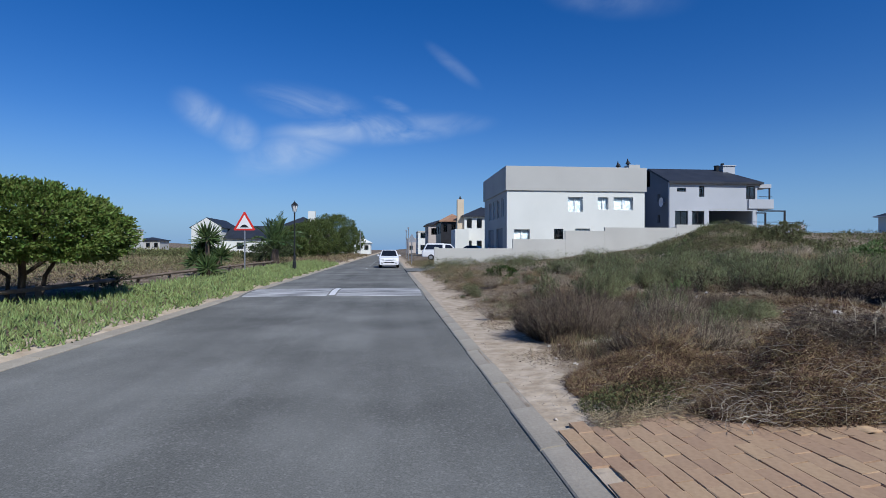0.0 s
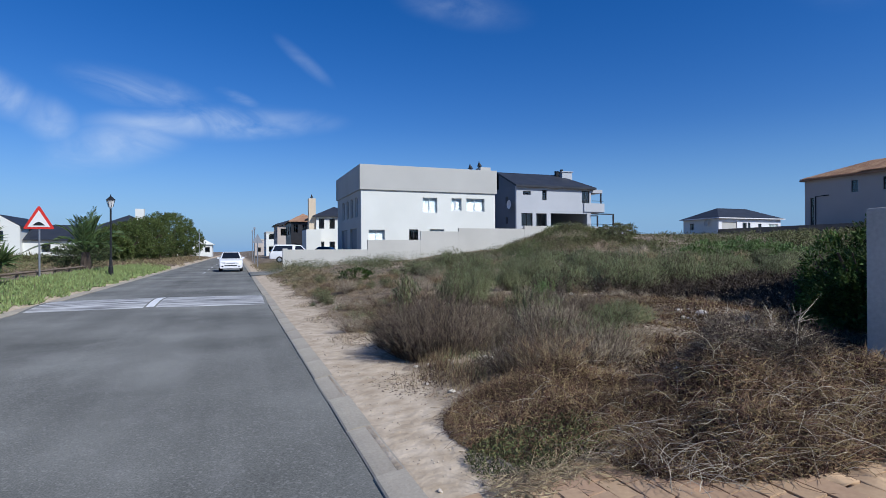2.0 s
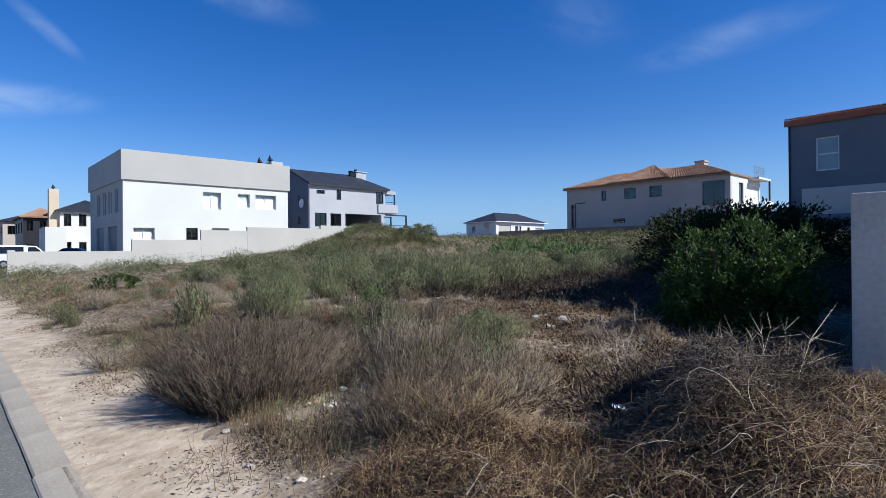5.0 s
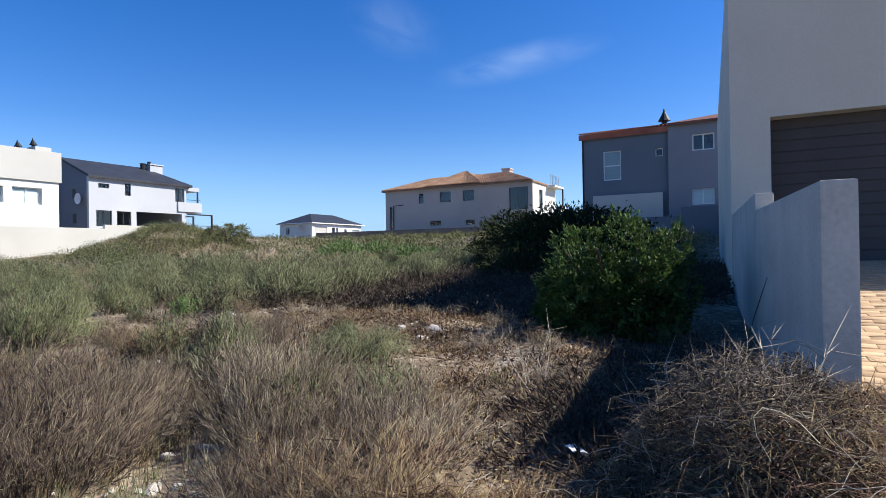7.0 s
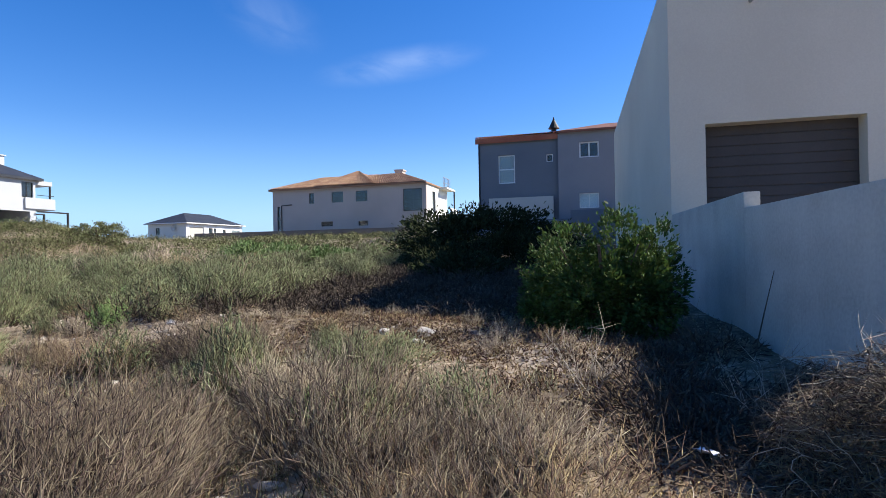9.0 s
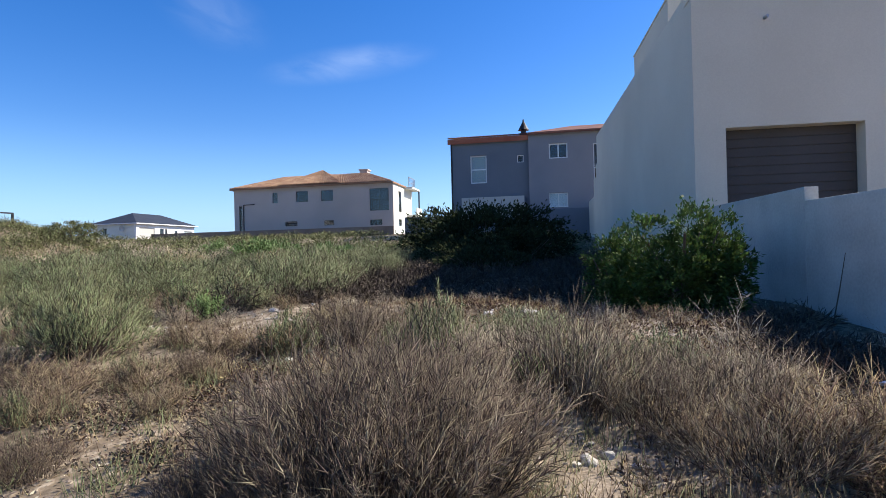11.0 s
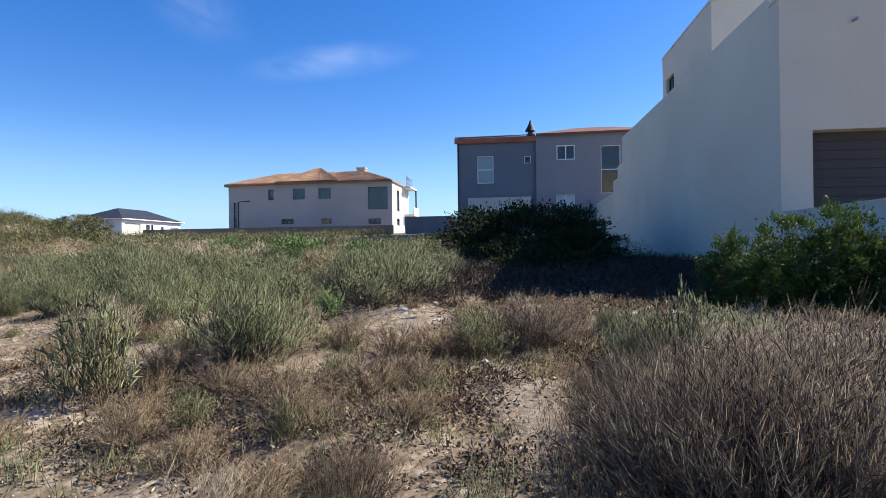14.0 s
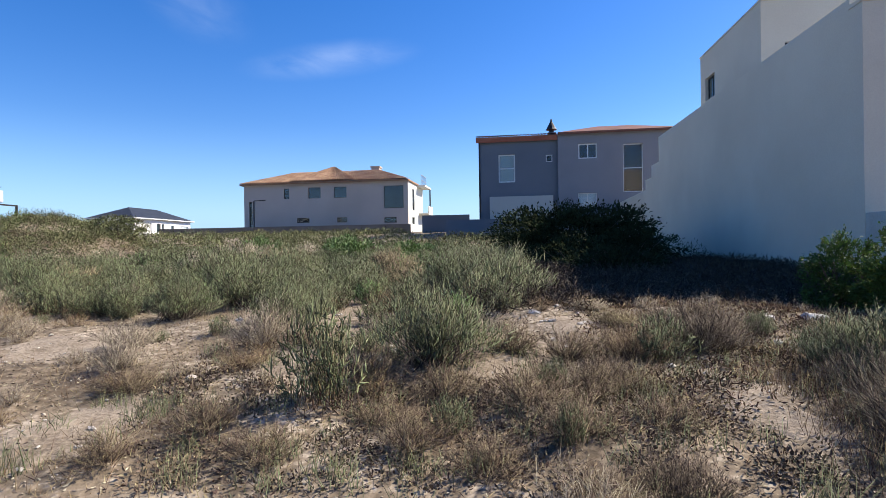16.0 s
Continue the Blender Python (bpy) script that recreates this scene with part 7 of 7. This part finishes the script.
# row of clipped evergreen trees down the road
for k, (tx, ty, r, h) in enumerate(((-10.9, 61, 2.1, 3.0), (-10.9, 69, 2.7, 4.2), (-10.3, 78, 3.0, 5.4), (-9.6, 88, 3.2, 6.7), (-8.9, 98, 3.3, 7.4), (-8.9, 122, 3.4, 6.4))):
    t = thing("evergreen_tree", "dense dark evergreen tree reaching low to the ground", "tree", "trees down the road")
    rs = np.random.RandomState(110 + k)
    v, tt = leafy_crown(rs, 26000, r, r * 1.45, h * 0.48, 800, 0.15, -0.92, 0.45, 0.034)
    part("crown", mesh_from("crown", v + np.array([0, 0, h * 0.5]), tt), P_EVERGREEN, t)
    b = bmesh.new()
    for m in range(4):
        a = m * 1.6
        tube(b, [(math.cos(a) * 0.2, math.sin(a) * 0.2, -0.2), (math.cos(a) * 0.5, math.sin(a) * 0.5, h * 0.3), (math.cos(a) * r * 0.6, math.sin(a) * r * 0.6, h * 0.62)], [0.14, 0.11, 0.04], 7)
    part("trunk", b, M_BARK, t)
    t.matrix_basis = pose(tx, ty, float(ground_z(tx, ty)))
for k, (tx, ty, r, h) in enumerate(((-9.6, 43, 1.5, 1.5), (-9.9, 49, 1.7, 1.8))):
    b = leafy_bush("field_bush", 130 + k, r, r, h, 2600, 0.16, P_DARKGREEN, "rounded green bush behind the pole fence", clumps=100)
    b.matrix_basis = pose(tx, ty, float(ground_z(tx, ty)))

# ---- street furniture ----
lamp = thing("street_lamp", "black iron street lamp with a lantern head", "street lamp")
part("post", tube(bmesh.new(), [(0, 0, -0.2), (0, 0, 0.02), (0, 0, 0.5), (0, 0, 0.55), (0, 0, 0.9), (0, 0, 0.95), (0, 0, 3.55), (0, 0, 3.6)], [0.13, 0.13, 0.11, 0.08, 0.075, 0.055, 0.045, 0.06], 12), M_IRON, lamp)
hd = part("lantern", tube(bmesh.new(), [(0, 0, 3.62), (0, 0, 3.68), (0, 0, 4.02), (0, 0, 4.04)], [0.06, 0.1, 0.19, 0.2], 6), M_LAMP, lamp, "frosted lantern glass")
part("cap", tube(bmesh.new(), [(0, 0, 4.042), (0, 0, 4.07), (0, 0, 4.2), (0, 0, 4.26), (0, 0, 4.34)], [0.25, 0.24, 0.1, 0.03, 0.02], 6), M_IRON, hd)
for k in range(6):
    a = k * math.tau / 6
    part("bar", tube(bmesh.new(), [(math.cos(a) * 0.105, math.sin(a) * 0.105, 3.66), (math.cos(a) * 0.2, math.sin(a) * 0.2, 4.05)], 0.012, 5), M_IRON, hd)
lamp.matrix_basis = pose(-6.0, 35.9, float(ground_z(-6, 35.9)))

sign = thing("warning_sign", "red-bordered triangular speed hump warning sign on a steel pole", "road sign")
part("pole", tube(bmesh.new(), [(0, 0, -0.3), (0, 0, 2.62)], 0.032, 10), M_STEEL, sign)


def plate(pts, y0, y1):
    b = bmesh.new()
    lo, hi = [b.verts.new((x, y0, z)) for x, z in pts], [b.verts.new((x, y1, z)) for x, z in pts]
    n = len(pts)
    b.faces.new(lo)
    b.faces.new(hi[::-1])
    for k in range(n):
        b.faces.new((lo[k], hi[k], hi[(k + 1) % n], lo[(k + 1) % n]))
    bmesh.ops.recalc_face_normals(b, faces=b.faces)
    return b


pl = part("plate", plate([(-0.46, 0), (-0.48, 0.04), (-0.03, 0.83), (0.03, 0.83), (0.48, 0.04), (0.46, 0)], -0.05, -0.035), M_RED, sign, "red triangular plate")
part("panel", plate([(-0.36, 0.075), (0, 0.69), (0.36, 0.075)], -0.055, -0.051), M_SIGNWHITE, pl, "white inner panel")
part("symbol", plate([(-0.19, 0.13)] + [(-0.17 + 0.34 * k / 8, 0.16 + 0.1 * math.sin(math.pi * k / 8)) for k in range(9)] + [(0.19, 0.13)], -0.06, -0.0555), M_IRON, pl, "black hump symbol")
pl.matrix_basis = pose(0, 0, 1.9)
sign.matrix_basis = pose(-7.4, 29.6, float(ground_z(-7.4, 29.6)) - 0.05, 0, 0, -4) @ Matrix.Diagonal((1.13, 1.13, 1.13, 1))

for px, py, h in ((1.95, 52, 2.9), (2.4, 75, 4.2), (2.6, 92, 4.5), (-5.9, 110, 4.5)):
    p = thing("road_pole", "grey back of a triangular sign on a steel pole" if h < 3 else "slim grey pole beside the road", "pole", "poles beside the road")
    part("shaft", tube(bmesh.new(), [(0, 0, -0.2), (0, 0, h)], 0.05, 8), M_STEEL, p)
    part("top_plate", plate([(-0.45, h - 0.75), (0, h + 0.03), (0.45, h - 0.75)], -0.07, -0.055) if h < 3 else boxes((-0.12, 0.12, -0.12, 0.12, h, h + 0.25)), M_STEEL, p)
    p.matrix_basis = pose(px, py, float(ground_z(px, py)))


# ---- stones and litter ----
def stone(seed, s, flat=0.6):
    """A broken angular rock."""
    rs2 = random.Random(seed)
    b = bmesh.new()
    bmesh.ops.create_icosphere(b, subdivisions=2, radius=1)
    cuts = [(Vector((rs2.uniform(-1, 1), rs2.uniform(-1, 1), rs2.uniform(-0.4, 1))).normalized(), rs2.uniform(0.45, 0.75)) for _ in range(7)]
    for v in b.verts:
        for nrm, far in cuts:
            over = v.co.dot(nrm) - far
            if over > 0:
                v.co -= nrm * over
        k = 1 + 0.12 * noise.noise(v.co * 2.3 + Vector((seed, 0, 0)))
        v.co = Vector((v.co.x * k * s * 1.15, v.co.y * k * s * 0.85, v.co.z * k * s * flat))
    return b


rock_rnd = random.Random(9)
for k, (sx, sy, s) in enumerate(((6.87, 8.9, 0.15), (6.75, 12.2, 0.075), (7.3, 11.9, 0.055), (4.1, 15.2, 0.06), (2.2, 7.5, 0.045), (2.1, 8.0, 0.04), (6.9, 9.4, 0.09), (8.0, 10.1, 0.1), (7.9, 16.1, 0.07), (2.0, 6.9, 0.04), (5.0, 13.6, 0.06), (3.0, 16.0, 0.05))):
    for q in range(4 if s > 0.05 else 2):
        r = s * (1 if q == 0 else rock_rnd.uniform(0.25, 0.55))
        ox, oy = (sx, sy) if q == 0 else (sx + rock_rnd.uniform(-0.35, 0.35), sy + rock_rnd.uniform(-0.3, 0.3))
        o = part("limestone_rock", stone(10 * k + q, r), M_STONE)
        tagged(o, "pale broken limestone rock lying on the sand", "rock", "rocks on the plot")
        o.matrix_basis = pose(ox, oy, float(ground_z(ox, oy)) + r * 0.12, rock_rnd.uniform(-12, 12), rock_rnd.uniform(-12, 12), rock_rnd.uniform(0, 360))
bit_kinds = [mesh_of("limestone_bit", stone(300 + k, 1.0, 0.5)) for k in range(5)]
for me in bit_kinds:
    me.materials.append(M_STONE)
bits = 0
while bits < 130:
    px, py, rx, ry = rock_rnd.choice(PATCHES)
    ox, oy, r = px + rock_rnd.uniform(-1, 1) * rx, py + rock_rnd.uniform(-1, 1) * ry, 0.012 + 0.05 * rock_rnd.random() ** 3
    if float(bare(ox, oy)) < 0.05:
        continue
    bits += 1
    o = tagged(new("limestone_bit", rock_rnd.choice(bit_kinds)), "small pale broken limestone bit on bare sand", "rock", "rocks on the plot")
    o.matrix_basis = pose(ox, oy, float(ground_z(ox, oy)) + 0.012 + r * 0.15, rock_rnd.uniform(-14, 14), rock_rnd.uniform(-14, 14), rock_rnd.uniform(0, 360)) @ Matrix.Diagonal((r, r, r, 1))
rs = np.random.RandomState(31)
n = 5000
x, y = 1.35 + 7 * rs.uniform(0, 1, n) ** 1.3, rs.uniform(5.5, 24, n)
oct_v = np.array([(1, 0, 0), (0, 1, 0), (-1, 0, 0), (0, -1, 0), (0, 0, 0.7), (0, 0, -0.7)], float)
oct_t = np.array([(0, 1, 4), (1, 2, 4), (2, 3, 4), (3, 0, 4), (1, 0, 5), (2, 1, 5), (3, 2, 5), (0, 3, 5)])
sz = rs.uniform(0.003, 0.011, n) * (1 + (rs.uniform(0, 1, n) > 0.95))
v = oct_v[None] * sz[:, None, None] * rs.uniform(0.7, 1.3, (n, 6, 1)) + np.stack([x, y, ground_z(x, y) + sz * 0.3], 1)[:, None]
t = (oct_t[None] + (np.arange(n) * 6)[:, None, None]).reshape(-1, 3)
stuff("pebbles", v.reshape(-1, 3), t, M_PEBBLE, "pale pebbles scattered over the sand", "pebbles")
b = bmesh.new()
bmesh.ops.create_grid(b, x_segments=6, y_segments=5, size=0.5)
for v in b.verts:
    v.co = Vector((v.co.x * 0.15, v.co.y * 0.1, 0.03 + 0.05 * noise.noise(v.co * 6)))
bmesh.ops.solidify(b, geom=b.faces[:], thickness=0.002)
lit = part("plastic_litter", b, M_PAPER)
tagged(lit, "crumpled white plastic litter on the ground", "litter")
lit.matrix_basis = pose(4.1, 6.5, float(ground_z(4.1, 6.5)) + 0.05, 15, 10, 30)

part_stick = part("dry_stick", tube(bmesh.new(), [(0, 0, 0), (0.05, -0.1, 0.4), (0.17, -0.22, 0.78)], [0.008, 0.006, 0.003], 5), M_BARK)
tagged(part_stick, "thin dark stick leaning against the boundary wall", "stick")
part_stick.matrix_basis = pose(6.55, 5.7, float(ground_z(6.55, 5.7)) - 0.02)
